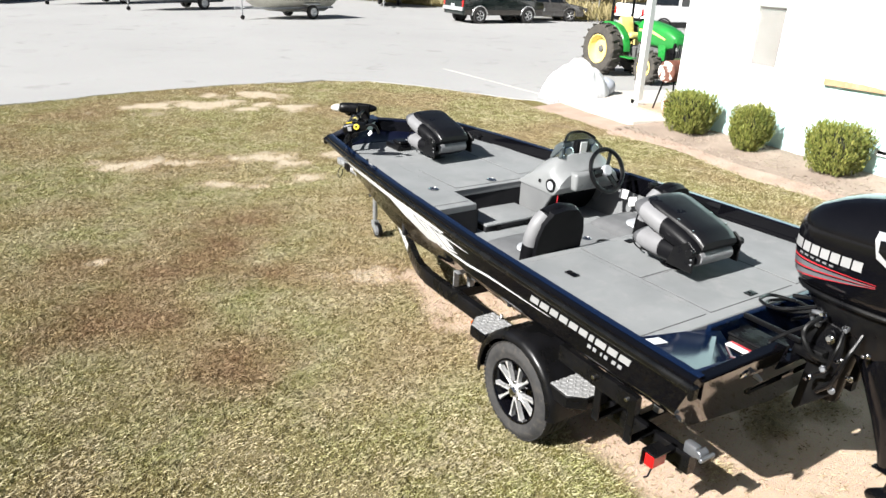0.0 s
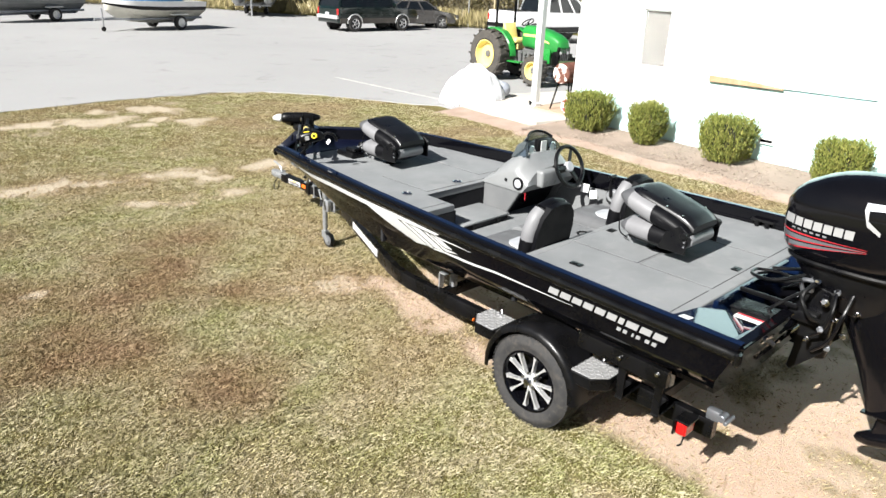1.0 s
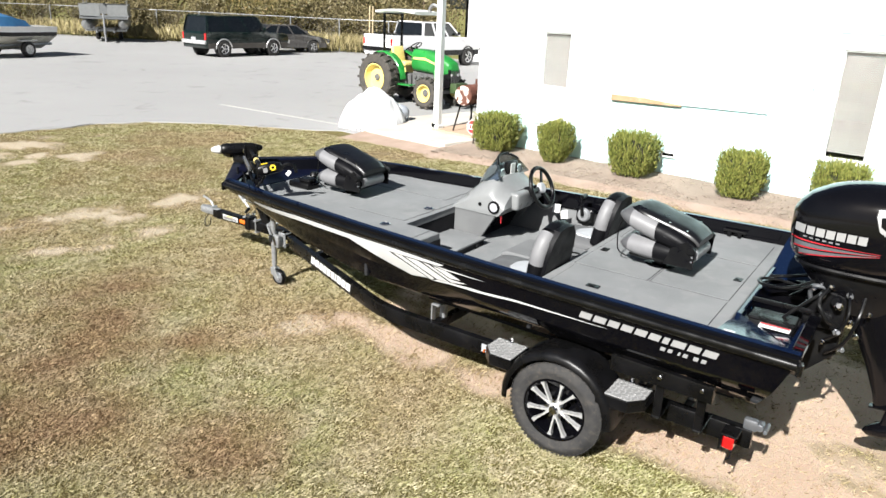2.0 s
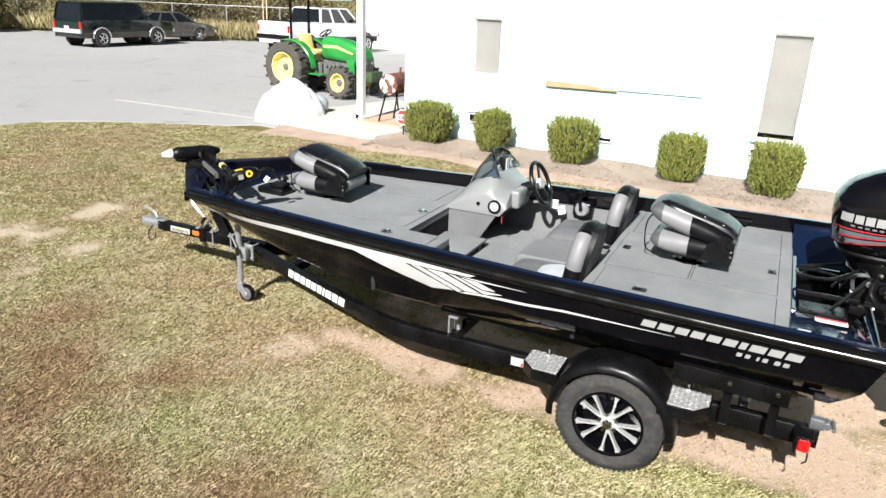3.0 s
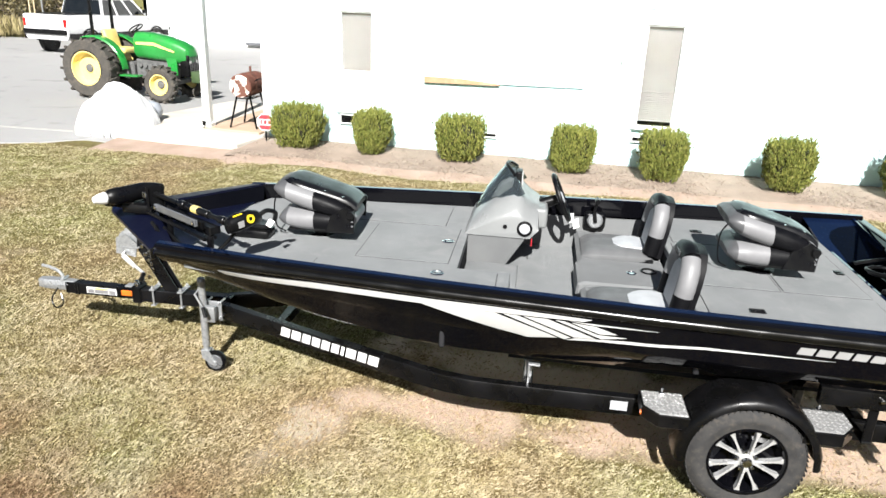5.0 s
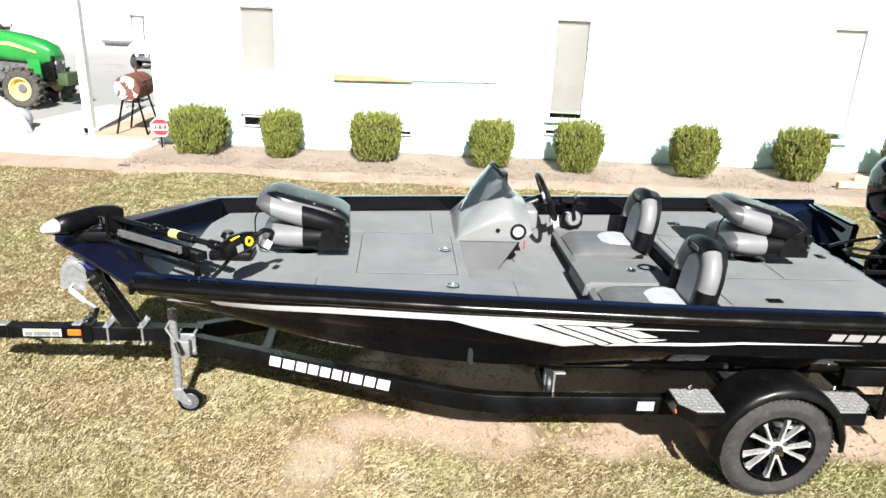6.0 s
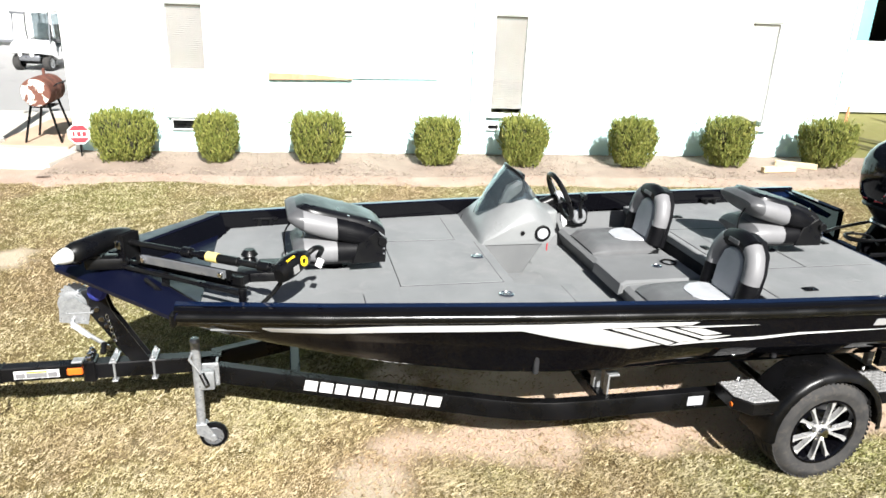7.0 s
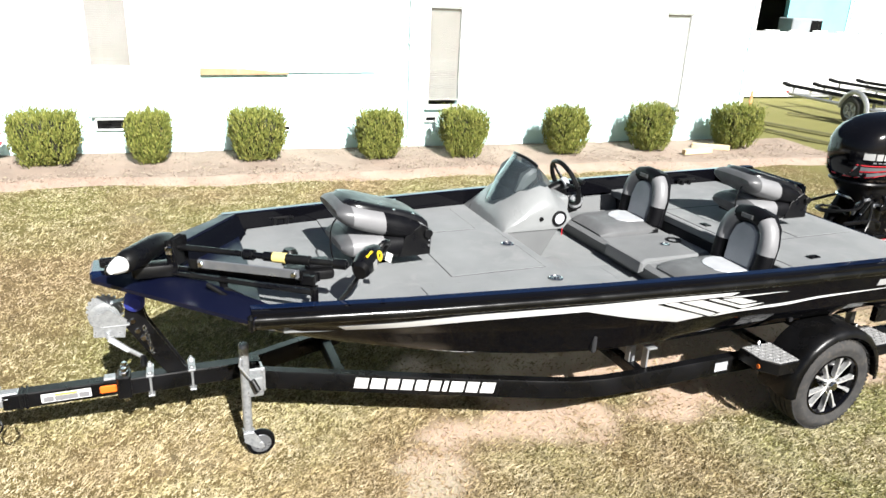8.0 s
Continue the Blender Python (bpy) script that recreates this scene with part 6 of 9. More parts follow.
# plain white brand blocks along the port and starboard sloping rails
for s in (1, -1):
    A, Z = Vector((3.28, s * (RV - 0.085), 0)), Vector((4.88, s * 0.075, 0))
    d = (Z - A).normalized()
    nrm = Vector((-d.y, d.x, 0)) * s
    nrm = nrm if nrm.y * s > 0 else -nrm
    off = 1.12 if s > 0 else 0.52
    for w in (0.078, 0.078, 0.068, 0.066, 0.066, 0.062, 0.026, 0.078, 0.068, 0.078):
        bm = B()
        c = Vector((3.28, s * (RV - 0.085), 0)) + d * (off - w / 2) + nrm * (RW / 2 + 0.0035)
        q = d * (w / 2)
        sh = d * 0.014
        fs = []
        for za, zb, ka, kb in ((0.388, 0.456, 0.0, 1.0),):
            vs = [bm.verts.new(p) for p in (c - q - sh * ka + Vector((0, 0, za)), c + q - sh * ka + Vector((0, 0, za)), c + q - sh * kb + Vector((0, 0, zb)), c - q - sh * kb + Vector((0, 0, zb)))]
            fs.append(bm.faces.new(vs))
        r = bmesh.ops.extrude_face_region(bm, geom=fs)
        for v in [e for e in r["geom"] if isinstance(e, bmesh.types.BMVert)]:
            v.co -= nrm * 0.004
        part("brand_block", bm, DECAL, trl)
        off -= w + 0.016
    bm = B()
    box(bm, (2.08, s * (RV + RW / 2 + 0.002), 0.42), (0.10, 0.003, 0.06), 0.0)
    part("maker_plate", bm, VLIGHT, trl, "pale maker's plate")

# rear: lamp, tie-down
for s in (1, -1):
    bm = B()
    beam(bm, [(0.41, s * 0.80, 0.46), (0.41, s * 1.02, 0.46)], 0.04, 0.03)
    box(bm, (0.385, s * 0.99, 0.532), (0.09, 0.12, 0.012), 0.003)
    box(bm, (0.425, s * 0.99, 0.485), (0.012, 0.12, 0.10), 0.003)
    part("lamp_bracket", bm, MATT, trl)
    bm = B()
    box(bm, (0.385, s * 0.99, 0.484), (0.06, 0.105, 0.08), 0.008)
    part("tail_lamp", bm, RED, trl, "red tail lamp")
    bm = B()
    tube(bm, [(0.36, s * 1.04, 0.45), (0.36, s * 1.06, 0.41), (0.38, s * 1.06, 0.39)], 0.005, 6)
    part("lamp_wire", bm, MATT, trl)
    bm = B()
    box(bm, (0.32, s * 0.785, 0.505), (0.08, 0.05, 0.07), 0.012, pose(0, 0, 0), 2)
    rod(bm, (0.27, s * 0.81, 0.505), (0.27, s * 0.74, 0.505), 0.022, seg=12)
    rod(bm, (0.235, s * 0.83, 0.50), (0.235, s * 0.72, 0.50), 0.012, seg=10)
    td = part("tie_down_ratchet", bm, GREYMET, trl, "grey transom tie-down ratchet")
# ---- outboard motor ----
COWL = surf("black_engine_cowl", (0.0025, 0.0025, 0.0035), (0.004, 0.004, 0.005), 3.0, 0.10, fine=500, relief=0.01, coat=0.0, rvar=0.04, spec=0.32)
mot = thing("outboard_motor", BOAT, "large glossy black outboard motor with red stripes", "outboard motor")
TILT = pose(0, 0, 1.05, 0, 20, 0) @ pose(0, 0, -1.05)          # the leg is trimmed up a little
COWL_SECS = [(1.315, 0.05, 0.26, 0.17), (1.335, 0.05, 0.31, 0.21), (1.40, 0.035, 0.37, 0.243), (1.52, 0.02, 0.405, 0.255), (1.64, 0.015, 0.41, 0.255), (1.70, 0.0, 0.395, 0.245), (1.745, -0.015, 0.365, 0.228),
             (1.795, -0.05, 0.31, 0.195), (1.825, -0.07, 0.25, 0.15), (1.845, -0.09, 0.16, 0.09), (1.852, -0.10, 0.06, 0.03)]


def cowl_v(u, z):
    zs = [c[0] for c in COWL_SECS]
    uc, ru, rv = (float(np.interp(z, zs, [c[k] for c in COWL_SECS])) for k in (1, 2, 3))
    f = min(0.999, abs(u - uc) / ru)
    return rv * (1 - f ** 2.8) ** (1 / 2.8)


bm = B()
loft(bm, [[(x, y, z) for x, y in ring(uc, 0, ru, rv, 40, 2.8)] for z, uc, ru, rv in COWL_SECS])
part("cowl", bm, COWL, mot, "glossy black engine cowl", sharp=0.9)
bm = B()
loft(bm, [[(x, y, z) for x, y in ring(uc, 0, ru, rv, 28, 2.6)] for z, uc, ru, rv in ((1.05, -0.06, 0.17, 0.10), (1.12, -0.04, 0.21, 0.13), (1.22, 0.0, 0.27, 0.17), (1.30, 0.03, 0.31, 0.19), (1.325, 0.04, 0.31, 0.19))])
part("lower_cowl", bm, BLACK, mot)
bm = B()
loft(bm, [[(x, y, z) for x, y in ring(uc, 0, ru, rv, 24, 2.4)] for z, uc, ru, rv in ((0.42, -0.20, 0.18, 0.05), (0.50, -0.20, 0.17, 0.065), (0.70, -0.19, 0.17, 0.085), (0.95, -0.17, 0.18, 0.10), (1.08, -0.14, 0.19, 0.11))])
bm.transform(TILT)
part("midsection", bm, COWL, mot, "black midsection leg")
bm = B()
prism(bm, [(0.0, 0.02), (-0.18, 0.12), (-0.50, 0.13), (-0.56, 0.08), (-0.56, -0.08), (-0.50, -0.13), (-0.18, -0.12), (0.0, -0.02)], 0.415, 0.428, bev=0.003)
bm.transform(TILT)
part("cavitation_plate", bm, COWL, mot)
bm = B()
loft(bm, [[(u, y, 0.255 + z) for y, z in ring(0, 0, r, r, 16)] for u, r in ((0.06, 0.005), (0.04, 0.03), (-0.03, 0.052), (-0.18, 0.06), (-0.36, 0.052), (-0.42, 0.045))])
prism(bm, [(-0.02, 0.26), (-0.10, 0.42), (-0.34, 0.42), (-0.32, 0.26)], -0.028, 0.028, UZ, 0.01)
prism(bm, [(-0.10, 0.22), (-0.22, 0.06), (-0.34, 0.06), (-0.32, 0.22)], -0.010, 0.010, UZ, 0.004)
bm.transform(TILT)
part("gearcase", bm, COWL, mot)
bm = B()
rod(bm, (-0.42, 0, 0.255), (-0.53, 0, 0.255), 0.045, 0.03, 16)
bm.transform(TILT)
pr = part("propeller_hub", bm, GREYMET, mot)
for k in range(3):
    bm = B()
    prism(bm, [(0.02, -0.03), (0.09, -0.075), (0.165, -0.05), (0.175, 0.02), (0.12, 0.07), (0.03, 0.04)], -0.004, 0.004, pose(-0.475, 0, 0.255, 0, -90, 0) @ pose(0, 0, 0, 0, 0, 120 * k + 20) @ pose(0, 0, 0, 28, 0, 0), 0.002)
    bm.transform(TILT)
    part("blade", bm, GREYMET, pr)


def cowl_patch(poly, s, name, material, proud=0.0025):
    """A thin sheet that follows the cowl, from a band of (u, z low, z high)."""
    bm = B()
    lo, hi, lo2, hi2 = [], [], [], []
    for u, a, b in poly:
        lo.append(bm.verts.new((u, s * (cowl_v(u, a) + proud), a)))
        hi.append(bm.verts.new((u, s * (cowl_v(u, b) + proud), b)))
        lo2.append(bm.verts.new((u, s * (cowl_v(u, a) - 0.001), a)))
        hi2.append(bm.verts.new((u, s * (cowl_v(u, b) - 0.001), b)))
    for i in range(len(poly) - 1):
        bm.faces.new((lo[i], lo[i + 1], hi[i + 1], hi[i]))
        bm.faces.new((lo2[i], lo2[i + 1], lo[i + 1], lo[i]))
        bm.faces.new((hi[i], hi[i + 1], hi2[i + 1], hi2[i]))
    return part(name, bm, material, mot)


uu = [0.40, 0.37, 0.33, 0.28, 0.22, 0.15, 0.08, 0.0, -0.08]
for s in (1, -1):
    for z0, w, dz, mt, nm in ((1.478, 0.010, 0.012, REDDECAL, "red_stripe"), (1.440, 0.030, 0.040, GREYMET, "grey_stripe"), (1.428, 0.009, 0.052, REDDECAL, "red_stripe"), (1.388, 0.030, 0.085, GREYMET, "grey_stripe"), (1.376, 0.009, 0.098, REDDECAL, "red_stripe")):
        cowl_patch([(u, z0 + dz * (0.4 - u) / 0.48, z0 + dz * (0.4 - u) / 0.48 + max(0.002, w * (u + 0.10) / 0.5)) for u in uu], s, nm, mt)
    u = 0.385
    for w in (0.060, 0.044, 0.046, 0.046, 0.046, 0.046, 0.046):
        cowl_patch([(u, 1.528, 1.576), (u - w * 0.5, 1.528, 1.577), (u - w, 1.528, 1.578)], s, "brand_block", SILVER)
        u -= w + 0.009
    u = 0.33
    for k in range(6):
        cowl_patch([(u, 1.504, 1.513), (u - 0.022, 1.504, 1.513)], s, "small_block", VGREY)
        u -= 0.036
    # bright trim near the top of the cowl
    cowl_patch([(-0.02, 1.700, 1.740), (-0.10, 1.712, 1.745), (-0.20, 1.722, 1.745), (-0.30, 1.728, 1.745)], s, "trim_badge", GREYMET, 0.004)
    cowl_patch([(-0.02, 1.700, 1.735), (-0.035, 1.66, 1.735), (-0.05, 1.62, 1.65), (-0.12, 1.58, 1.60)], s, "trim_line", SILVER, 0.004)
bm = B()
loft(bm, [[(x, y, z) for x, y in ring(0.02, 0, ru, rv, 40, 2.8)] for z, ru, rv in ((1.318, 0.345, 0.222), (1.330, 0.352, 0.226), (1.342, 0.345, 0.222))])
part("cowl_seam", bm, BLACK, mot)
# clamp bracket and swivel, with bolts and hoses
for v in (0.13, -0.13):
    bm = B()
    prism(bm, [(0.28, 0.78), (0.27, 1.02), (0.16, 1.19), (0.02, 1.16), (0.02, 0.80), (0.18, 0.62), (0.205, 0.64), (0.17, 0.92), (0.235, 0.95), (0.255, 0.78)], v - 0.022, v + 0.022, UZ, 0.006)
    part("clamp_bracket", bm, BLACK, mot)
    for u, z in ((0.275, 0.82), (0.27, 0.92), (0.22, 1.08)):
        bm = B()
        rod(bm, (u - 0.01, v, z), (u + 0.025, v, z), 0.014, seg=8)
        part("clamp_bolt", bm, CHROME, mot)
for k, pts in enumerate(([(0.02, 0.20, 1.22), (0.00, 0.27, 1.10), (0.03, 0.26, 0.98), (0.10, 0.22, 0.90)], [(-0.06, 0.18, 1.20), (-0.05, 0.26, 1.08), (-0.01, 0.24, 0.92), (0.08, 0.18, 0.80)], [(0.12, 0.20, 1.24), (0.16, 0.30, 1.16), (0.10, 0.31, 1.06), (0.04, 0.25, 1.02)])):
    bm = B()
    tube(bm, curve_pts(pts, 6), 0.009 + 0.002 * k, 8)
    part("wire_loom", bm, BLACK, mot)
bm = B()
rod(bm, (0.08, -0.16, 1.14), (0.08, 0.20, 1.14), 0.03, seg=14)
part("tilt_tube", bm, BLACK, mot)
bm = B()
rod(bm, (0.10, 0, 0.70), (0.06, 0, 1.12), 0.06, seg=14)
part("swivel", bm, BLACK, mot)
bm = B()
tube(bm, curve_pts([(0.10, 0.05, 1.12), (0.22, 0.02, 1.18), (0.26, -0.08, 1.20), (0.14, -0.12, 1.22)], 5), 0.018, 8)
part("steering_arm", bm, CHROME, mot)
for pts, r, mt in (([(0.10, 0.06, 1.25), (0.30, 0.16, 1.16), (0.46, 0.14, 1.12), (0.52, 0.02, 1.10), (0.44, -0.10, 1.10), (0.30, -0.04, 1.10), (0.34, 0.10, 1.08)], 0.009, BLACK),
                   ([(0.12, 0.02, 1.26), (0.34, 0.20, 1.17), (0.50, 0.16, 1.14), (0.54, 0.0, 1.12), (0.42, -0.06, 1.12)], 0.010, BLACK),
                   ([(0.14, -0.02, 1.24), (0.30, -0.14, 1.16), (0.42, -0.22, 1.10), (0.52, -0.20, 1.08)], 0.012, BLACK),
                   ([(0.10, 0.10, 1.22), (0.26, 0.24, 1.08), (0.34, 0.28, 0.98), (0.30, 0.30, 0.95)], 0.010, BLACK),
                   ([(0.12, 0.10, 1.18), (0.20, 0.14, 1.20), (0.24, 0.10, 1.16), (0.22, 0.06, 1.06)], 0.013, GREYMET)):
    bm = B()
    tube(bm, curve_pts(pts, 6), r, 8)
    part("hose", bm, mt, mot)
for k, (u, v, z, r, L) in enumerate(((0.02, 0.17, 1.20, 0.012, 0.05), (0.06, 0.21, 1.13, 0.016, 0.04), (-0.02, 0.20, 1.05, 0.010, 0.06), (0.04, 0.24, 0.98, 0.013, 0.05), (0.10, 0.22, 0.90, 0.009, 0.07),
                                     (-0.06, 0.16, 0.95, 0.011, 0.04), (0.00, 0.19, 0.86, 0.014, 0.03), (0.12, 0.20, 1.24, 0.010, 0.06), (-0.10, 0.14, 1.10, 0.009, 0.05), (0.16, 0.16, 1.16, 0.012, 0.05))):
    bm = B()
    rod(bm, (u, v, z), (u + 0.012 * (k % 3 - 1), v + L, z + 0.012 * (k % 2)), r, seg=8)
    rod(bm, (u, v + L * 0.3, z), (u, v + L * 0.5, z), r * 1.6, seg=6)
    part("trim_fitting", bm, CHROME if k % 3 else GREYMET, mot, "bright hose fitting")
bm = B()
box(bm, (0.16, 0.18, 1.00), (0.16, 0.07, 0.07), 0.012, None, 2)
part("trim_pump", bm, BLACK, mot)

# ---- trolling motor, stowed across the bow ----
tm = thing("trolling_motor", BOAT, "black bow-mount trolling motor stowed flat with yellow marks", "trolling motor")
NOSEP, TAIL = Vector((5.47, 0.40, 1.305)), Vector((5.24, 0.06, 1.315))
ax = (TAIL - NOSEP).normalized()
fr, L = axis_frame(NOSEP, TAIL)
bm = B()
lathe(bm, [(0, 0), (0.030, 0.0), (0.050, 0.02), (0.056, 0.05), (0.056, L * 0.62), (0.050, L * 0.72), (0.040, L * 0.85), (0.022, L * 0.97), (0, L)], 24, fr)
part("motor_pod", bm, BLACK, tm, "black torpedo motor pod")
bm = B()
lathe(bm, [(0, -0.085), (0.020, -0.08), (0.034, -0.045), (0.042, -0.005), (0.036, 0.006), (0, 0.006)], 18, fr)
part("prop_nut", bm, WHITE, tm, "white propeller nut")
SH0, SH1 = Vector((5.27, 0.20, 1.31)), Vector((4.47, 0.76, 1.335))
bm = B()
rod(bm, SH0, SH1, 0.016, seg=14)
part("shaft", bm, BLACK, tm)
sd_ = (SH1 - SH0).normalized()
for a, b, r, mt, nm in ((0.44, 0.50, 0.028, BLACK, "collar"), (0.60, 0.675, 0.0262, PALEYEL, "yellow_collar"), (0.55, 0.80, 0.024, BLACK, "sleeve"), (0.92, 0.99, 0.026, BLACK, "neck")):
    bm = B()
    D = SH1 - SH0
    rod(bm, SH0 + D * a, SH0 + D * b, r, seg=16)
    part(nm, bm, mt, tm)
# control head
hm = Matrix.Translation(Vector((4.375, 0.755, 1.345))) @ Vector((-0.62, -0.75, 0.16)).to_track_quat("X", "Z").to_matrix().to_4x4()
bm = B()
loft(bm, [[(x, y, z) for y, z in ring(0, c, ry, rz, 20, 2.5)] for x, c, ry, rz in ((-0.10, -0.01, 0.03, 0.035), (-0.085, 0.0, 0.045, 0.045), (-0.03, 0.005, 0.052, 0.055), (0.05, 0.005, 0.046, 0.050), (0.10, 0.0, 0.036, 0.038), (0.12, -0.01, 0.02, 0.02))])
for v in bm.verts:
    v.co = hm @ v.co
hd_ = part("control_head", bm, BLACK, tm, "black control head")
bm = B()
lathe(bm, [(0.012, 0.0), (0.026, 0.0), (0.026, 0.004), (0.012, 0.005)], 20, hm @ pose(0.035, -0.045, 0.016, 90, 0, 0) @ pose(0, 0, 0, -16, 0, 0))
part("yellow_dial", bm, YELLOW, hd_)
bm = B()
box(bm, (0, 0, 0), (0.035, 0.004, 0.035), 0.001, hm @ pose(-0.03, -0.052, 0.004))
part("foot_symbol", bm, SILVER, hd_)
bm = B()
box(bm, (0, 0, 0), (0.055, 0.010, 0.004), 0.001, hm @ pose(-0.03, -0.024, 0.055, 28, 0, 0))
part("yellow_bar", bm, YELLOW, hd_)
bm = B()
tube(bm, curve_pts([hm @ Vector(p) for p in ((0.11, 0, 0.0), (0.16, -0.02, 0.02), (0.21, -0.02, -0.01), (0.22, 0.02, -0.07))], 5), 0.014, 10)
part("head_cable", bm, BLACK, hd_)
bm = B()
box(bm, (0, 0, 0), (0.045, 0.003, 0.035), 0.001, pose(4.24, 0.66, 1.315, 40, 50, 50))
part("paper_tag", bm, WHITE, tm, "white paper tag")
# mount: deck tray, parallel arms, latch
bm = B()
for o in (0.035, -0.035):
    d = Vector((-sd_.y, sd_.x, 0)).normalized() * o
    tube(bm, [Vector((5.42, 0.12, 1.19)) + d, Vector((4.62, 0.68, 1.19)) + d], 0.012, 8)
part("mount_rail", bm, BLACK, tm)
side = Vector((-sd_.y, sd_.x, 0)).normalized()
if side.y < 0:
    side = -side
arm_m = Matrix.Translation((SH0 + SH1) / 2) @ sd_.to_track_quat("X", "Z").to_matrix().to_4x4()
bm = B()
box(bm, (0, 0, 0), (0.52, 0.014, 0.030), 0.005, Matrix.Translation(side * 0.075 - Vector((0, 0, 0.045))) @ arm_m)
ar = part("silver_arm", bm, GREYMET, tm, "silver lift arm")
for x in (-0.245, 0.245):
    bm = B()
    rod(bm, (Matrix.Translation(side * 0.082 - Vector((0, 0, 0.045))) @ arm_m) @ Vector((x, -0.012, 0)), (Matrix.Translation(side * 0.082 - Vector((0, 0, 0.045))) @ arm_m) @ Vector((x, 0.012, 0)), 0.014, seg=10)
    part("pivot_bolt", bm, CHROME, ar)
bm = B()
box(bm, (-0.04, 0, 0), (0.60, 0.016, 0.034), 0.005, Matrix.Translation(side * 0.03 - Vector((0, 0, 0.07))) @ arm_m)
part("black_arm", bm, BLACK, tm)
bm = B()
box(bm, (-0.02, 0, 0), (0.66, 0.06, 0.03), 0.008, Matrix.Translation(-side * 0.02 - Vector((0, 0, 0.10))) @ arm_m)
part("mount_bed", bm, BLACK, tm)
bm = B()
box(bm, (5.33, 0.24, 1.205), (0.22, 0.10, 0.07), 0.02, None, 2)
box(bm, (5.40, 0.20, 1.235), (0.10, 0.16, 0.04), 0.015, None, 2)
part("bow_bracket", bm, BLACK, tm)
bm = B()
part("yellow_mark", box(bm, (5.456, 0.22, 1.238), (0.004, 0.04, 0.012)), YELLOW, tm)
for u, v in ((5.50, 0.28), (5.53, 0.17)):
    bm = B()
    box(bm, (u, v, 1.235), (0.11, 0.035, 0.05), 0.01, pose(0, 0, 0), 2)
    rod(bm, (u + 0.035, v - 0.025, 1.235), (u + 0.035, v + 0.025, 1.235), 0.012, seg=10)
    part("pod_rest", bm, BLACK, tm)
bm = B()
box(bm, (0, 0, 0), (0.030, 0.105, 0.115), 0.012, Matrix.Translation(SH0 + sd_ * 0.06 + Vector((0, 0, -0.02))) @ sd_.to_track_quat("X", "Z").to_matrix().to_4x4(), 2)
bk = part("hold_strap", bm, BLACK, tm)
bm = B()
box(bm, (0, 0, 0), (0.03, 0.012, 0.03), 0.004, Matrix.Translation(SH0 + sd_ * 0.06 + side * 0.065) @ sd_.to_track_quat("X", "Z").to_matrix().to_4x4())
part("buckle", bm, CHROME, bk)
for pts in ([(5.05, 0.55, 1.16), (4.85, 0.70, 1.11), (4.70, 0.76, 1.09), (4.58, 0.78, 1.12), (4.48, 0.77, 1.20), (4.41, 0.76, 1.29)], [(5.02, 0.50, 1.17), (4.80, 0.66, 1.10), (4.60, 0.79, 1.09), (4.42, 0.80, 1.10), (4.28, 0.78, 1.13)], [(5.10, 0.50, 1.20), (4.95, 0.62, 1.12), (4.86, 0.70, 1.08)]):
    bm = B()
    tube(bm, curve_pts(pts, 6), 0.011, 8)
    part("cable", bm, BLACK, tm)
bm = B()
box(bm, (4.58, 0.83, 1.105), (0.10, 0.03, 0.03), 0.008, None, 2)
part("cable_clip", bm, BLACK, tm)
for u, v, h in ((4.62, 0.68, 0.13), (5.02, 0.42, 0.13)):
    bm = B()
    rod(bm, (u, v, 1.06), (u, v, 1.20), 0.02, seg=10)
    part("mount_post", bm, BLACK, tm)
# ---- porch things ----
TARP = surf("white_tarp", (0.82, 0.82, 0.82), (0.74, 0.75, 0.77), 2.0, 0.5, fine=30, relief=0.3, depth=0.01)
tarp = thing("tarp_heap", pose(10.60, 12.72, 0.10), "white tarp draped over a heap beside the porch", "tarp")
bm = B()
bmesh.ops.create_grid(bm, x_segments=46, y_segments=46, size=1.0)
for v in bm.verts:
    x, y = v.co.x, v.co.y
    r = math.hypot(x, y) * (1 + 0.10 * noise.noise(Vector((math.atan2(y, x) * 1.4, 1.0, 2.0))))
    h = 0.80 * max(0, 1 - r ** 1.7) ** 0.72 * (0.94 + 0.18 * noise.noise(Vector((x * 1.6, y * 1.6, 4))))
    h += 0.10 * abs(noise.noise(Vector((x * 2.4, y * 2.4, 9)))) * (r < 0.96) + 0.03 * abs(noise.noise(Vector((x * 6, y * 6, 3))))
    v.co = (x * 0.78 + 0.06 * h, y * 0.70 + 0.05 * noise.noise(Vector((x * 3, y * 3, 7))), h if r < 1 else -0.12)
bmesh.ops.delete(bm, geom=[v for v in bm.verts if v.co.z < -0.1 and all(e.other_vert(v).co.z < -0.1 for e in v.link_edges)], context="VERTS")
part("sheet", bm, TARP, tarp, "", 1.2)
bm = B()
bmesh.ops.create_icosphere(bm, subdivisions=3, radius=1)
for v in bm.verts:
    v.co = (v.co.x * 0.26 + 0.62, v.co.y * 0.22 - 0.25, 0.20 + v.co.z * 0.20 + 0.03 * noise.noise(v.co * 4))
part("grey_bundle", bm, surf("grey_tarp", (0.42, 0.45, 0.50), (0.32, 0.34, 0.38), 4, 0.6, relief=0.3), tarp, "grey folded tarp")

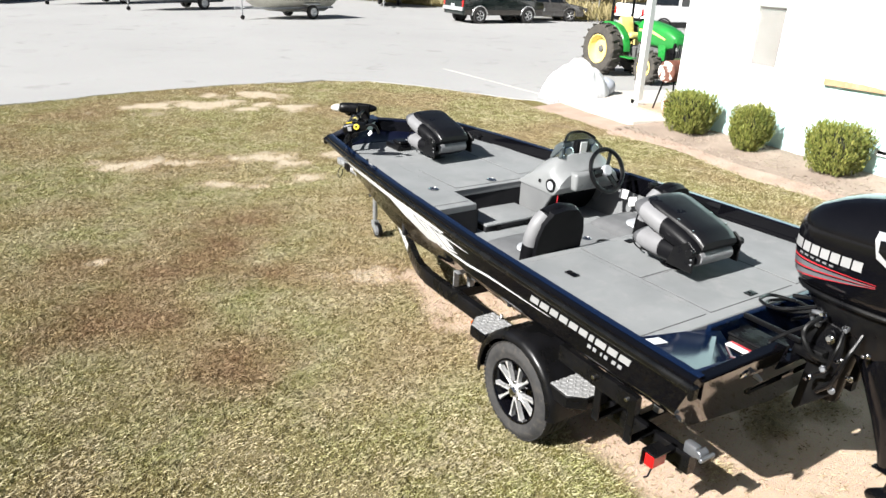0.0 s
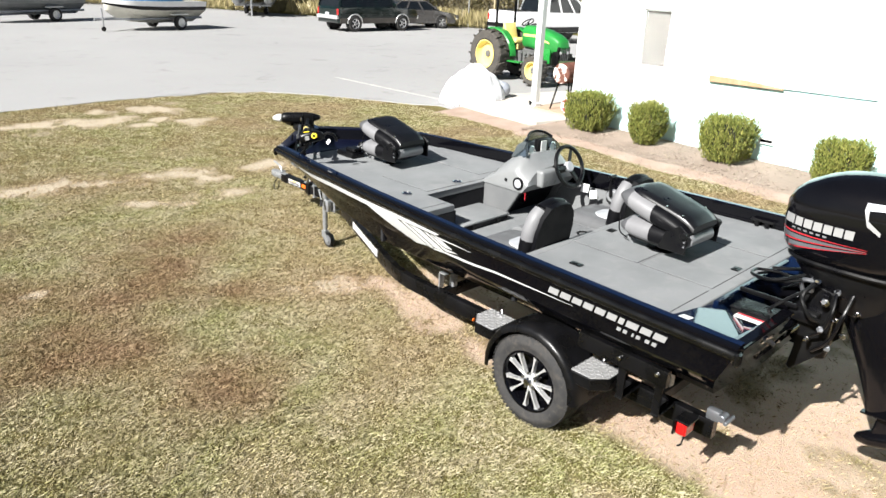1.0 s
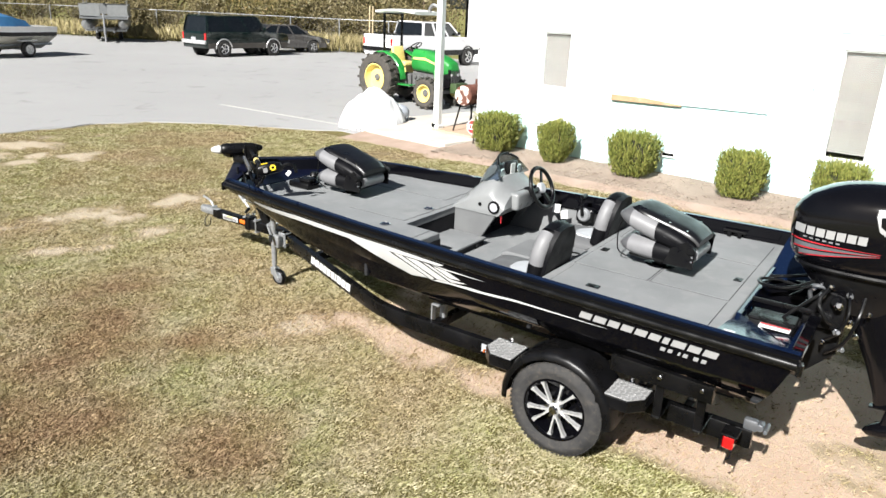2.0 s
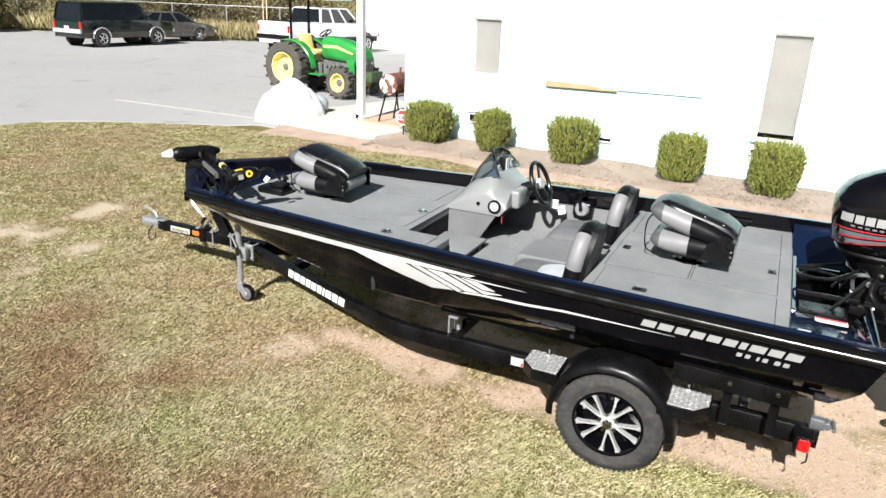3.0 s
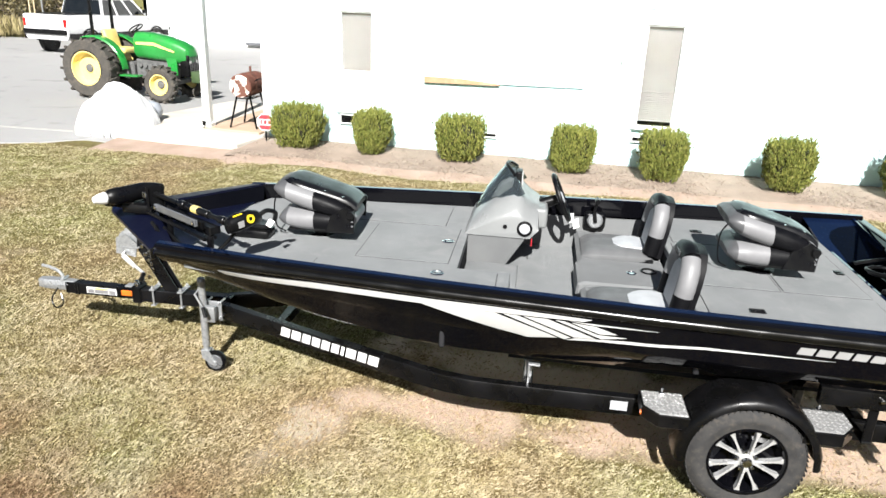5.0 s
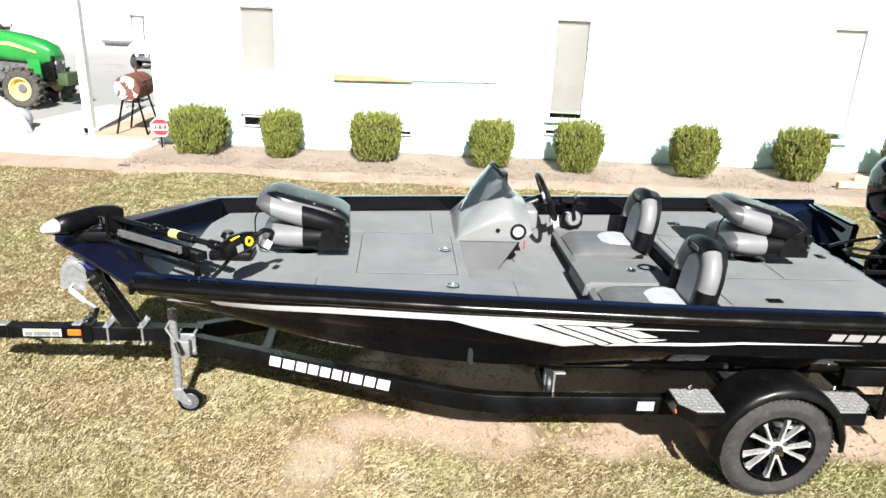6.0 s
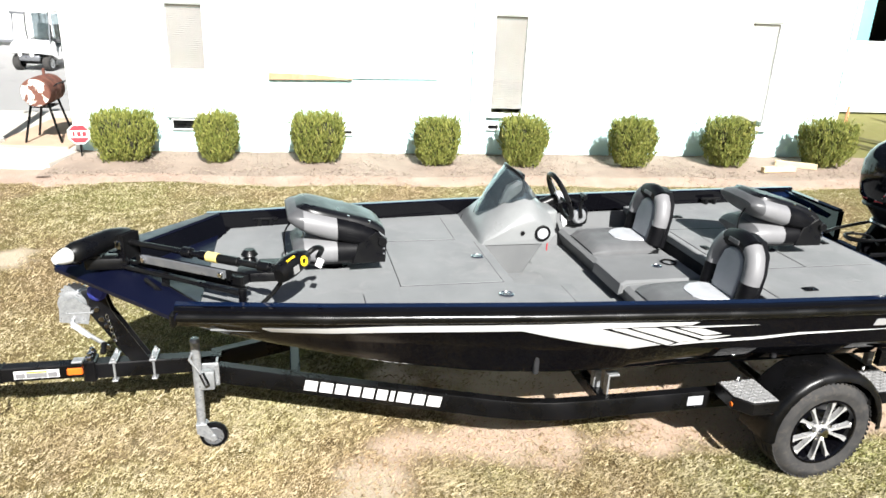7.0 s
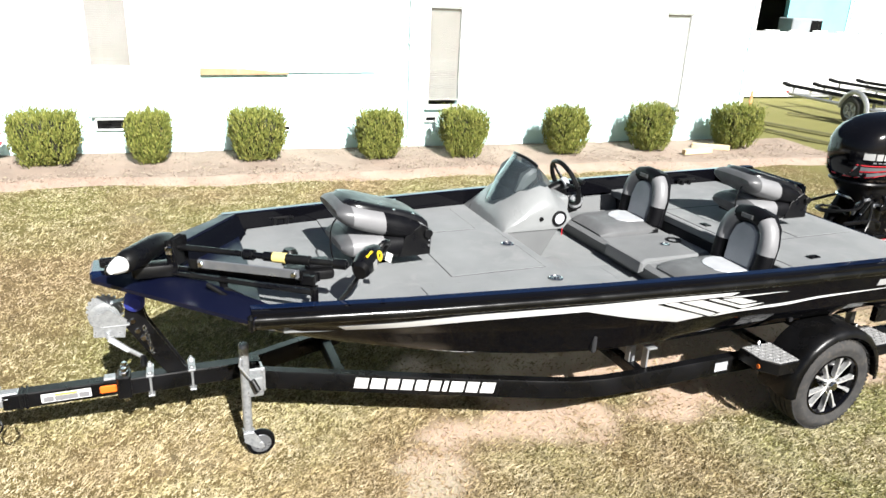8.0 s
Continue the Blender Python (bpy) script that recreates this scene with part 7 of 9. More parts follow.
RUST = surf("rusty_drum", (0.16, 0.055, 0.035), (0.09, 0.035, 0.025), 6.0, 0.75, fine=70, relief=0.5, dirt=(0.25, 0.12, 0.08))
def peeling_material():
    m, n, l, p = nodes_of("peeling_white_paint")
    flake, fine = noise_tex(n, l, 5.5, 5, 0.55, dist=0.6), noise_tex(n, l, 70.0, 3)
    rust = mix(n, l, fine.outputs[0], (0.085, 0.030, 0.020), (0.18, 0.07, 0.045))
    l.new(mix(n, l, ramp(n, l, flake.outputs[0], [(0.47, (0, 0, 0)), (0.50, (1, 1, 1))]).outputs[0], rust, (0.72, 0.68, 0.62)), p.inputs["Base Color"])
    p.inputs["Roughness"].default_value = 0.75
    bump(n, l, p, flake.outputs[0], 0.3, 0.004)
    return m


PEEL = peeling_material()
gr = thing("barrel_grill", pose(11.22, 10.36, 0.17, 0, 0, 182), "rusty red-brown barrel grill with peeling white end on four legs", "grill")
bm = B()
fr = pose(-0.36, 0, 0.78, 0, 90, 0)
lathe(bm, [(0, 0), (0.20, 0), (0.215, 0.01), (0.215, 0.24), (0.222, 0.25), (0.215, 0.26), (0.215, 0.46), (0.222, 0.47), (0.215, 0.48), (0.215, 0.70), (0.20, 0.72), (0, 0.72)], 30, fr)
part("drum", bm, RUST, gr)
for x in (-0.363, 0.357):
    bm = B()
    lathe(bm, [(0, 0), (0.198, 0), (0.203, 0.006), (0, 0.006)], 26, pose(x, 0, 0.78, 0, 90, 0))
    part("end_plate", bm, PEEL, gr, "rusty end plate with peeling white paint")
for x in (-0.26, 0.26):
    for y in (-1, 1):
        bm = B()
        rod(bm, (x * 1.15, y * 0.26, 0), (x * 0.9, y * 0.12, 0.62), 0.018, seg=8)
        part("leg", bm, MATT, gr)
bm = B()
tube(bm, [(-0.2, 0.22, 0.86), (-0.2, 0.27, 0.90), (0.2, 0.27, 0.90), (0.2, 0.22, 0.86)], 0.012, 8)
part("lid_handle", bm, MATT, gr)
bm = B()
rod(bm, (-0.12, 0, 0.98), (-0.12, 0, 1.10), 0.022, seg=10)
part("smoke_pipe", bm, RUST, gr)
bm = B()
box(bm, (0, 0.0, 0.54), (0.5, 0.30, 0.012), 0.003)
part("leg_brace", bm, MATT, gr)

FADED = surf("faded_red_print", (0.40, 0.045, 0.06), (0.34, 0.035, 0.05), 9.0, 0.5, relief=0.02)
sg = thing("yard_sign", pose(10.28, 9.60, 0.08, 0, 0, 8), "small red and white octagonal yard sign on a stake", "sign")
OCT = [(0.165 * math.cos(radians(22.5 + 45 * k)), 0.165 * math.sin(radians(22.5 + 45 * k))) for k in range(8)]
bm = B()
prism(bm, OCT, -0.006, 0.006, pose(0, 0, 0.36) @ YZ, 0.002)
part("plate", bm, WHITE, sg)
for za, zb in ((0.055, 0.128), (-0.128, -0.055)):
    bm = B()
    w0, w1 = (0.137, 0.066) if za > 0 else (0.066, 0.137)
    prism(bm, [(-w0, za), (w0, za), (w1, zb), (-w1, zb)], -0.010, -0.006, pose(0, 0, 0.36) @ YZ)
    part("red_band", bm, FADED, sg)
for k in (-1, 0, 1):
    bm = B()
    box(bm, (-0.008, k * 0.072, 0.36), (0.005, 0.048 if k < 1 else 0.03, 0.07))
    part("mark_bar", bm, FADED, sg)
bm = B()
box(bm, (0.012, 0, 0.13), (0.012, 0.025, 0.32), 0.003)
part("stake", bm, MATT, sg)

PINE = surf("raw_timber", (0.62, 0.50, 0.32), (0.52, 0.41, 0.25), 3.0, 0.8, fine=40, relief=0.4)
for (x, y, a, L) in ((9.62, -1.42, 96, 0.62), (9.95, -1.95, 62, 0.66)):
    t = thing("timber_offcut", pose(x, y, 0.085, 0, 0, a), "short pale timber offcut lying on the mulch", "timber", "timber offcuts")
    bm = B()
    box(bm, (0, 0, 0.045), (L, 0.09, 0.09), 0.006)
    part("plank", bm, PINE, t)
mk = thing("marker_post", pose(10.50, -3.14, 0.0), "faded orange marker post at the house corner", "post")
bm = B()
rod(bm, (0, 0, 0), (0, 0, 1.06), 0.05, 0.022, 12)
part("cone", bm, surf("faded_orange", (0.75, 0.32, 0.16), (0.65, 0.25, 0.12), 6, 0.7), mk)

# ---- green tractor ----
GREEN = surf("tractor_green", (0.02, 0.26, 0.045), (0.018, 0.20, 0.035), 3.0, 0.35, fine=200, relief=0.05, coat=0.4)
YEL = surf("tractor_yellow", (0.84, 0.69, 0.24), (0.78, 0.63, 0.20), 5.0, 0.45, fine=150, relief=0.1, dirt=(0.6, 0.5, 0.3))
TRUB = surf("tractor_rubber", (0.045, 0.042, 0.038), (0.075, 0.068, 0.058), 6.0, 0.9, fine=60, relief=0.4, dirt=(0.16, 0.13, 0.10))
GREYIRON = surf("grey_iron", (0.14, 0.14, 0.14), (0.08, 0.08, 0.08), 9.0, 0.6, fine=60, relief=0.4)
tr = thing("compact_tractor", pose(14.45, 14.74, 0.02, 0, 0, -92), "green compact tractor with yellow wheels, seat and sun canopy", "tractor")     # x forward


def tractor_wheel(x, y, R, W, rim, lugs):
    s = 1 if y > 0 else -1
    w = new("wheel")
    w.parent, w.matrix_basis = tr, pose(x, y, R, -90 * s, 0, 0)
    h = W / 2
    bm = B()
    lathe(bm, [(rim, -h * 0.8), (rim + 0.04, -h), (R - 0.08, -h), (R - 0.045, -h * 0.8), (R - 0.03, 0), (R - 0.045, h * 0.8), (R - 0.08, h), (rim + 0.04, h), (rim, h * 0.8)], 40)
    part("tyre", bm, TRUB, w, "dusty lugged tyre")
    for i in range(lugs):
        for sd in (-1, 1):
            bm = B()
            a = 360 * (i + 0.25 * sd) / lugs
            prism(bm, [(-0.022, 0), (0.022, 0), (0.022 - 0.10 * W, sd * h), (-0.03 - 0.10 * W, sd * h)][::sd], R - 0.06, R, pose(0, 0, 0, 0, 0, a) @ Matrix(((0, 0, 1, 0), (1, 0, 0, 0), (0, 1, 0, 0), (0, 0, 0, 1))))
            part("lug", bm, TRUB, w)
    bm = B()
    lathe(bm, [(rim + 0.005, h * 0.95), (rim - 0.02, h * 0.95), (rim - 0.03, h * 0.5), (rim * 0.80, h * 0.1), (rim * 0.5, h * 0.15), (0.09, h * 0.25), (0, h * 0.25)], 30)
    part("rim", bm, YEL, w, "yellow steel rim")
    bm = B()
    lathe(bm, [(0.10, h * 0.2), (0.09, h * 0.42), (0.05, h * 0.5), (0, h * 0.52)], 16)
    part("hub", bm, GREYIRON, w)


for s in (1, -1):
    tractor_wheel(-0.92, s * 0.62, 0.70, 0.40, 0.39, 16)
    tractor_wheel(0.92, s * 0.60, 0.43, 0.27, 0.235, 14)
bm = B()
loft(bm, [[(x, y, z + zc) for y, z in ring(0, 0, hw, hh, 20, 3.5)] for x, zc, hw, hh in ((0.00, 1.24, 0.24, 0.26), (0.04, 1.25, 0.27, 0.30), (0.35, 1.24, 0.285, 0.31), (0.80, 1.19, 0.28, 0.29), (1.15, 1.12, 0.265, 0.26), (1.36, 1.07, 0.235, 0.20), (1.42, 1.05, 0.17, 0.13))])
hood = part("hood", bm, GREEN, tr, "rounded green hood")
for s in (1, -1):
    bm = B()
    prism(bm, [(0.10, 1.33), (0.55, 1.34), (1.10, 1.17), (1.10, 1.13), (0.55, 1.27), (0.10, 1.27)], s * 0.286 - 0.004, s * 0.283 + 0.004, UZ)
    part("hood_stripe", bm, YEL, hood)
    bm = B()
    prism(bm, [(0.86, 1.00), (1.14, 1.00), (1.14, 0.62), (0.94, 0.62)], s * 0.262 - 0.01, s * 0.24 + 0.01, UZ, 0.004)
    part("side_panel", bm, GREEN, tr)
bm = B()
box(bm, (1.30, 0, 0.84), (0.24, 0.46, 0.50), 0.03, None, 2)
gl = part("grille", bm, BLACK, tr)
for k in range(5):
    bm = B()
    box(bm, (1.422, -0.14 + 0.07 * k, 0.84), (0.012, 0.018, 0.40), 0.003)
    part("grille_bar", bm, GREYIRON, gl)
for s in (1, -1):
    bm = B()
    rod(bm, (1.38, s * 0.14, 0.93), (1.425, s * 0.14, 0.93), 0.045, seg=14)
    part("headlight", bm, WHITE, gl)
bm = B()
box(bm, (0.45, 0, 0.72), (1.0, 0.30, 0.42), 0.03)
for k in range(6):
    rod(bm, (0.1 + 0.14 * k, -0.20, 0.78), (0.1 + 0.14 * k, 0.20, 0.78), 0.05, seg=8)
part("engine_block", bm, GREYIRON, tr)
bm = B()
box(bm, (-0.55, 0, 0.66), (0.9, 0.36, 0.36), 0.04)
part("gearbox", bm, GREYIRON, tr)
for nm, x, w in (("front_axle", 0.92, 1.05), ("rear_axle", -0.92, 1.05)):
    bm = B()
    rod(bm, (x, -w / 2, 0.43 if x > 0 else 0.70), (x, w / 2, 0.43 if x > 0 else 0.70), 0.07, seg=12)
    part(nm, bm, GREYIRON, tr)
bm = B()
box(bm, (1.58, 0, 0.60), (0.22, 0.50, 0.26), 0.02, None, 2)
part("front_weight", bm, surf("olive_weight", (0.05, 0.085, 0.03), (0.035, 0.06, 0.022), 6, 0.6), tr, "olive green front weights")
for s in (1, -1):
    bm = B()
    secs = []
    for k in range(9):
        a = radians(2 + 112 * k / 8)
        cx, cz = -0.92 + 0.77 * math.cos(a), 0.70 + 0.74 * math.sin(a)
        secs.append([(cx, s * y, cz + dz) for y, dz in ((0.30, 0), (0.50, 0), (0.52, -0.05), (0.50, -0.03), (0.30, -0.03))])
    loft(bm, secs)
    part("fender", bm, GREEN, tr, "green rear fender")
    bm = B()
    box(bm, (-0.05, s * 0.42, 0.56), (0.55, 0.24, 0.04), 0.01)
    part("footplate", bm, GREEN, tr)
    bm = B()
    box(bm, (-0.98, s * 0.36, 1.62), (0.06, 0.06, 1.75), 0.008)
    part("roll_bar_post", bm, MATT, tr)
bm = B()
box(bm, (-0.98, 0, 2.46), (0.07, 0.78, 0.05), 0.008)
part("roll_bar_top", bm, MATT, tr)
bm = B()
loft(bm, [[(-1.10 + 1.5 * f, y, 2.50 + 0.05 * math.sin(f * 3.14) + z) for y, z in ring(0, 0, 0.62, 0.045, 20, 4)] for f in (0, 0.04, 0.3, 0.6, 0.96, 1)])
part("canopy", bm, surf("pale_green_canopy", (0.76, 0.79, 0.75), (0.70, 0.73, 0.69), 2, 0.5), tr, "off-white sun canopy")
bm = B()
box(bm, (-0.46, 0, 1.10), (0.44, 0.50, 0.14), 0.05, None, 3)
part("seat_base", bm, YEL, tr)
bm = B()
box(bm, (0, 0, 0.22), (0.12, 0.46, 0.48), 0.05, pose(-0.70, 0, 1.12, 0, -16, 0), 3)
part("seat_back", bm, YEL, tr, "yellow seat back")
bm = B()
c = pose(-0.06, 0, 1.62, 0, -35, 0)
tube(bm, [c @ Vector((0.17 * math.cos(a), 0.17 * math.sin(a), 0)) for a in [2 * math.pi * i / 20 for i in range(21)]], 0.016, 8)
rod(bm, c @ Vector((-0.16, 0, 0)), c @ Vector((0.16, 0, 0)), 0.012, seg=6)
rod(bm, c @ Vector((0, 0, 0.0)), c @ Vector((0, 0, -0.3)), 0.025, seg=8)
part("steering_wheel", bm, BLACK, tr)


# ---- parked vehicles ----
GLASSD = surf("dark_car_glass", (0.006, 0.008, 0.010), (0.010, 0.012, 0.014), 4.0, 0.06, relief=0.0, rvar=0.02)


def road_wheel(x, y, R, W, parent, chrome):
    s = 1 if y > 0 else -1
    w = new("wheel")
    w.parent, w.matrix_basis = parent, pose(x, y, R, -90 * s, 0, 0)
    bm = B()
    h, rim = W / 2, R * 0.62
    lathe(bm, [(rim, -h), (R - 0.04, -h), (R, -h * 0.7), (R, h * 0.7), (R - 0.04, h), (rim, h)], 28)
    part("tyre", bm, RUBBER, w)
    bm = B()
    lathe(bm, [(rim + 0.005, h * 0.95), (rim - 0.03, h * 0.8), (rim * 0.75, h * 0.5), (0.06, h * 0.6), (0, h * 0.65)], 24)
    part("rim", bm, chrome, w)
    for i in range(5):
        bm = B()
        box(bm, (rim * 0.55, 0, h * 0.8), (rim * 0.8, 0.05, 0.03), 0.01, pose(0, 0, 0, 0, 0, 72 * i))
        part("spoke", bm, chrome, w)


def vehicle(name, m, label, category, paint, lower, body, cabin, roof_z, wheels, R, W, bed=None, trim=None):
    """body: stations (x, z low, z high, half width); cabin: (x at the belt, x at the roof) front and back."""
    v = thing(name, m, label, category)
    bm = B()
    loft(bm, [[(x, y, z) for y, z in ((-hw, zl + 0.12), (-hw - 0.03, (zl + zh) / 2), (-hw, zh - 0.04), (-hw + 0.10, zh), (hw - 0.10, zh), (hw, zh - 0.04), (hw + 0.03, (zl + zh) / 2), (hw, zl + 0.12), (hw - 0.1, zl), (-hw + 0.1, zl))] for x, zl, zh, hw in body])
    part("body", bm, paint, v, "", 0.5)
    belt, hw = max(b[2] for b in body[2:-2]), max(b[3] for b in body)
    x0b, x0t, x1b, x1t = cabin
    bm = B()
    loft(bm, [[(x0b, -hw + 0.06, belt - 0.03), (x1b, -hw + 0.06, belt - 0.03), (x1b, hw - 0.06, belt - 0.03), (x0b, hw - 0.06, belt - 0.03)], [(x0t, -hw + 0.20, roof_z - 0.05), (x1t, -hw + 0.20, roof_z - 0.05), (x1t, hw - 0.20, roof_z - 0.05), (x0t, hw - 0.20, roof_z - 0.05)]])
    part("glass_house", bm, GLASSD, v, "dark tinted windows")
    bm = B()
    loft(bm, [[(x, y, z) for y, z in ((-hw + 0.19, roof_z - 0.06), (-hw + 0.24, roof_z - 0.01), (0, roof_z + 0.01), (hw - 0.24, roof_z - 0.01), (hw - 0.19, roof_z - 0.06))] for x in (x0t - 0.02, x0t + 0.1, x1t - 0.1, x1t + 0.02)])
    part("roof", bm, paint, v)
    for s in (1, -1):
        n = 3
        for k in range(n + 1):
            f = k / n
            b_, t_ = x0b + (x1b - x0b) * f, x0t + (x1t - x0t) * f
            bm = B()
            a = Vector((b_, s * (hw - 0.055), belt - 0.04))
            e = Vector((t_, s * (hw - 0.195), roof_z - 0.04))
            w = 0.05 if 0 < k < n else 0.07
            loft(bm, [[tuple(p + Vector(o)) for o in ((-w, -0.01, 0), (w, -0.01, 0), (w, 0.012, 0), (-w, 0.012, 0))] for p in (a, e)])
            part("pillar", bm, paint, v)
        bm = B()
        prism(bm, [(body[1][0], body[2][1] + 0.02), (body[-2][0], body[2][1] + 0.02), (body[-2][0], body[2][1] + 0.26), (body[1][0], body[2][1] + 0.26)], s * (hw + 0.026) - 0.008, s * (hw + 0.026) + 0.008, UZ, 0.004)
        part("lower_band", bm, lower, v)
        for x in wheels:
            bm = B()
            tube(bm, [(x + (R + 0.07) * math.cos(a), s * (hw + 0.03), R + (R + 0.07) * math.sin(a)) for a in [math.pi * i / 10 for i in range(11)]], 0.03, 6)
            part("wheel_arch", bm, trim or lower, v)
            bm = B()
            rod(bm, (x, s * (hw - 0.22), R), (x, s * (hw + 0.035), R), R + 0.05, seg=20)
            part("wheel_well", bm, BLACK, v)
            road_wheel(x, s * (hw - 0.06), R, W, v, ALLOY)
        bm = B()
        box(bm, (x1b - 0.25, s * (hw + 0.10), belt + 0.10), (0.12, 0.16, 0.14), 0.03)
        part("mirror", bm, paint if category != "pickup" else BLACK, v)
        bm = B()
        box(bm, (body[0][0] + 0.02, s * (hw - 0.10), (body[1][1] + body[1][2]) / 2 + 0.15), (0.06, 0.12, 0.30), 0.015)
        part("tail_lamp", bm, RED, v)
        bm = B()
        box(bm, (body[-1][0] - 0.01, s * (hw - 0.22), body[-1][2] - 0.12), (0.06, 0.26, 0.14), 0.02)
        part("headlamp", bm, WHITE, v)
    for x, sg_ in ((body[0][0] - 0.02, -1), (body[-1][0] + 0.02, 1)):
        bm = B()
        box(bm, (x, 0, body[0][1] + 0.18), (0.12, hw * 1.9, 0.18), 0.03, None, 2)
        part("bumper", bm, trim or lower, v)
    bm = B()
    box(bm, (body[0][0] - 0.03, 0, body[0][1] + 0.32), (0.02, 0.32, 0.14), 0.004)
    part("plate_blank", bm, VLIGHT, v)
    return v


SUVG = surf("dark_green_paint", (0.0025, 0.009, 0.008), (0.004, 0.012, 0.010), 2.0, 0.18, relief=0.0, coat=0.3)
BEIGE = surf("grey_beige_trim", (0.075, 0.065, 0.055), (0.055, 0.048, 0.042), 3.0, 0.4, relief=0.05)
TAUPE = surf("taupe_paint", (0.07, 0.066, 0.062), (0.055, 0.052, 0.05), 2.0, 0.22, relief=0.0, coat=1.0)
TRUCKW = surf("white_car_paint", (0.80, 0.80, 0.80), (0.75, 0.75, 0.76), 2.0, 0.22, relief=0.0, coat=1.0)
BLUEC = surf("dark_blue_paint", (0.02, 0.03, 0.05), (0.03, 0.04, 0.06), 2.0, 0.22, relief=0.0, coat=1.0)
vehicle("parked_suv", pose(20.75, 31.97, 0.02, 0, 0, 2), "dark green boxy SUV with grey lower trim parked on the lot", "suv", SUVG, BEIGE,
        [(-2.50, 0.50, 1.05, 0.86), (-2.42, 0.40, 1.16, 0.93), (-1.5, 0.38, 1.18, 0.95), (1.0, 0.38, 1.16, 0.95), (1.2, 0.38, 1.14, 0.95), (2.35, 0.40, 1.06, 0.92), (2.50, 0.48, 0.98, 0.86)], (-2.40, -2.25, 1.10, 0.55), 1.88, (-1.55, 1.42), 0.38, 0.26, trim=ALLOY)
SED = [(-2.35, 0.45, 0.85, 0.74), (-2.25, 0.30, 0.98, 0.84), (-1.4, 0.26, 1.00, 0.88), (0.8, 0.26, 0.98, 0.88), (1.1, 0.26, 0.96, 0.88), (2.15, 0.30, 0.80, 0.82), (2.35, 0.42, 0.68, 0.72)]
vehicle("parked_sedan", pose(24.6, 33.2, 0.02, 0, 0, -14), "taupe grey sedan parked on the lot", "car", TAUPE, TAUPE, SED, (-1.75, -1.05, 1.15, 0.45), 1.45, (-1.42, 1.35), 0.33, 0.21, trim=TAUPE)
vehicle("parked_sedan", pose(24.9, 37.2, 0.02, 0, 0, -20), "dark blue sedan parked behind the other cars", "car", BLUEC, BLUEC, SED, (-1.75, -1.05, 1.15, 0.45), 1.45, (-1.42, 1.35), 0.33, 0.21, trim=BLUEC)
pk = vehicle("parked_pickup", pose(25.55, 23.85, 0.02, 0, 0, -4), "white four-door pickup truck parked on the lot", "pickup", TRUCKW, BLACK,
             [(-3.05, 0.62, 1.35, 0.90), (-3.00, 0.52, 1.42, 0.98), (-1.4, 0.50, 1.42, 1.00), (0.9, 0.50, 1.38, 1.00), (1.3, 0.50, 1.36, 1.00), (2.8, 0.52, 1.28, 0.98), (3.0, 0.62, 1.15, 0.92)], (-1.10, -0.95, 1.45, 0.80), 2.02, (-1.95, 2.0), 0.42, 0.28, trim=BLACK)
bm = B()
box(bm, (-2.05, 0, 1.38), (1.72, 1.66, 0.12), 0.0)
part("bed_opening", bm, BLACK, pk, "dark open truck bed")
for y in (0.5, 0.72):
    bm = B()
    rod(bm, (-2.9, y, 1.3), (-2.85, y + 0.04, 2.6), 0.025, seg=8)
    part("bed_pole", bm, PINE, pk, "pale pole standing in the bed")

# utility cart with a clear enclosure
ct = thing("utility_cart", pose(22.89, 14.46, 0.02, 0, 0, 172), "white utility cart with a roof and clear curtains", "cart")
bm = B()
loft(bm, [[(x, y, z) for y, z in ((-w, zl), (-w - 0.02, (zl + zh) / 2), (-w, zh - 0.06), (-w + 0.08, zh), (w - 0.08, zh), (w, zh - 0.06), (w + 0.02, (zl + zh) / 2), (w, zl))] for x, w, zl, zh in ((-1.25, 0.46, 0.42, 0.74), (-1.2, 0.53, 0.38, 0.80), (-0.3, 0.54, 0.34, 0.74), (0.1, 0.54, 0.30, 0.42), (0.5, 0.54, 0.30, 0.44), (0.58, 0.54, 0.36, 0.86), (0.85, 0.53, 0.46, 0.87), (1.08, 0.50, 0.49, 0.80), (1.16, 0.44, 0.52, 0.66))])
part("body", bm, TRUCKW, ct)
for x in (-0.85, 0.86):
    for y in (-0.43, 0.43):
        road_wheel(x, y, 0.225, 0.21, ct, GALV)
bm = B()
box(bm, (0.02, 0, 1.68), (1.75, 1.16, 0.08), 0.035, None, 2)
roof = part("roof", bm, WHITE, ct)
bm = B()
box(bm, (0.86, -0.30, 1.61), (0.06, 0.42, 0.07), 0.02, None, 2)
part("visor", bm, GREYMET, roof, "grey sun visor")
for x in (-0.75, 0.05, 0.72):
    for y in (-0.53, 0.53):
        bm = B()
        tube(bm, curve_pts([Vector((x + (0.12 if x > 0.5 else 0), y, 0.76)), Vector((x + 0.05, y, 1.2)), Vector((x, y * 0.98, 1.66))], 5), 0.022, 8)
        part("roof_post", bm, GREYMET, ct)
bm = B()
box(bm, (0, 0, 0), (0.008, 1.0, 0.80), 0.0, pose(0.80, 0, 1.25, 0, -7, 0))
part("windscreen", bm, CLEAR, ct).visible_shadow = False
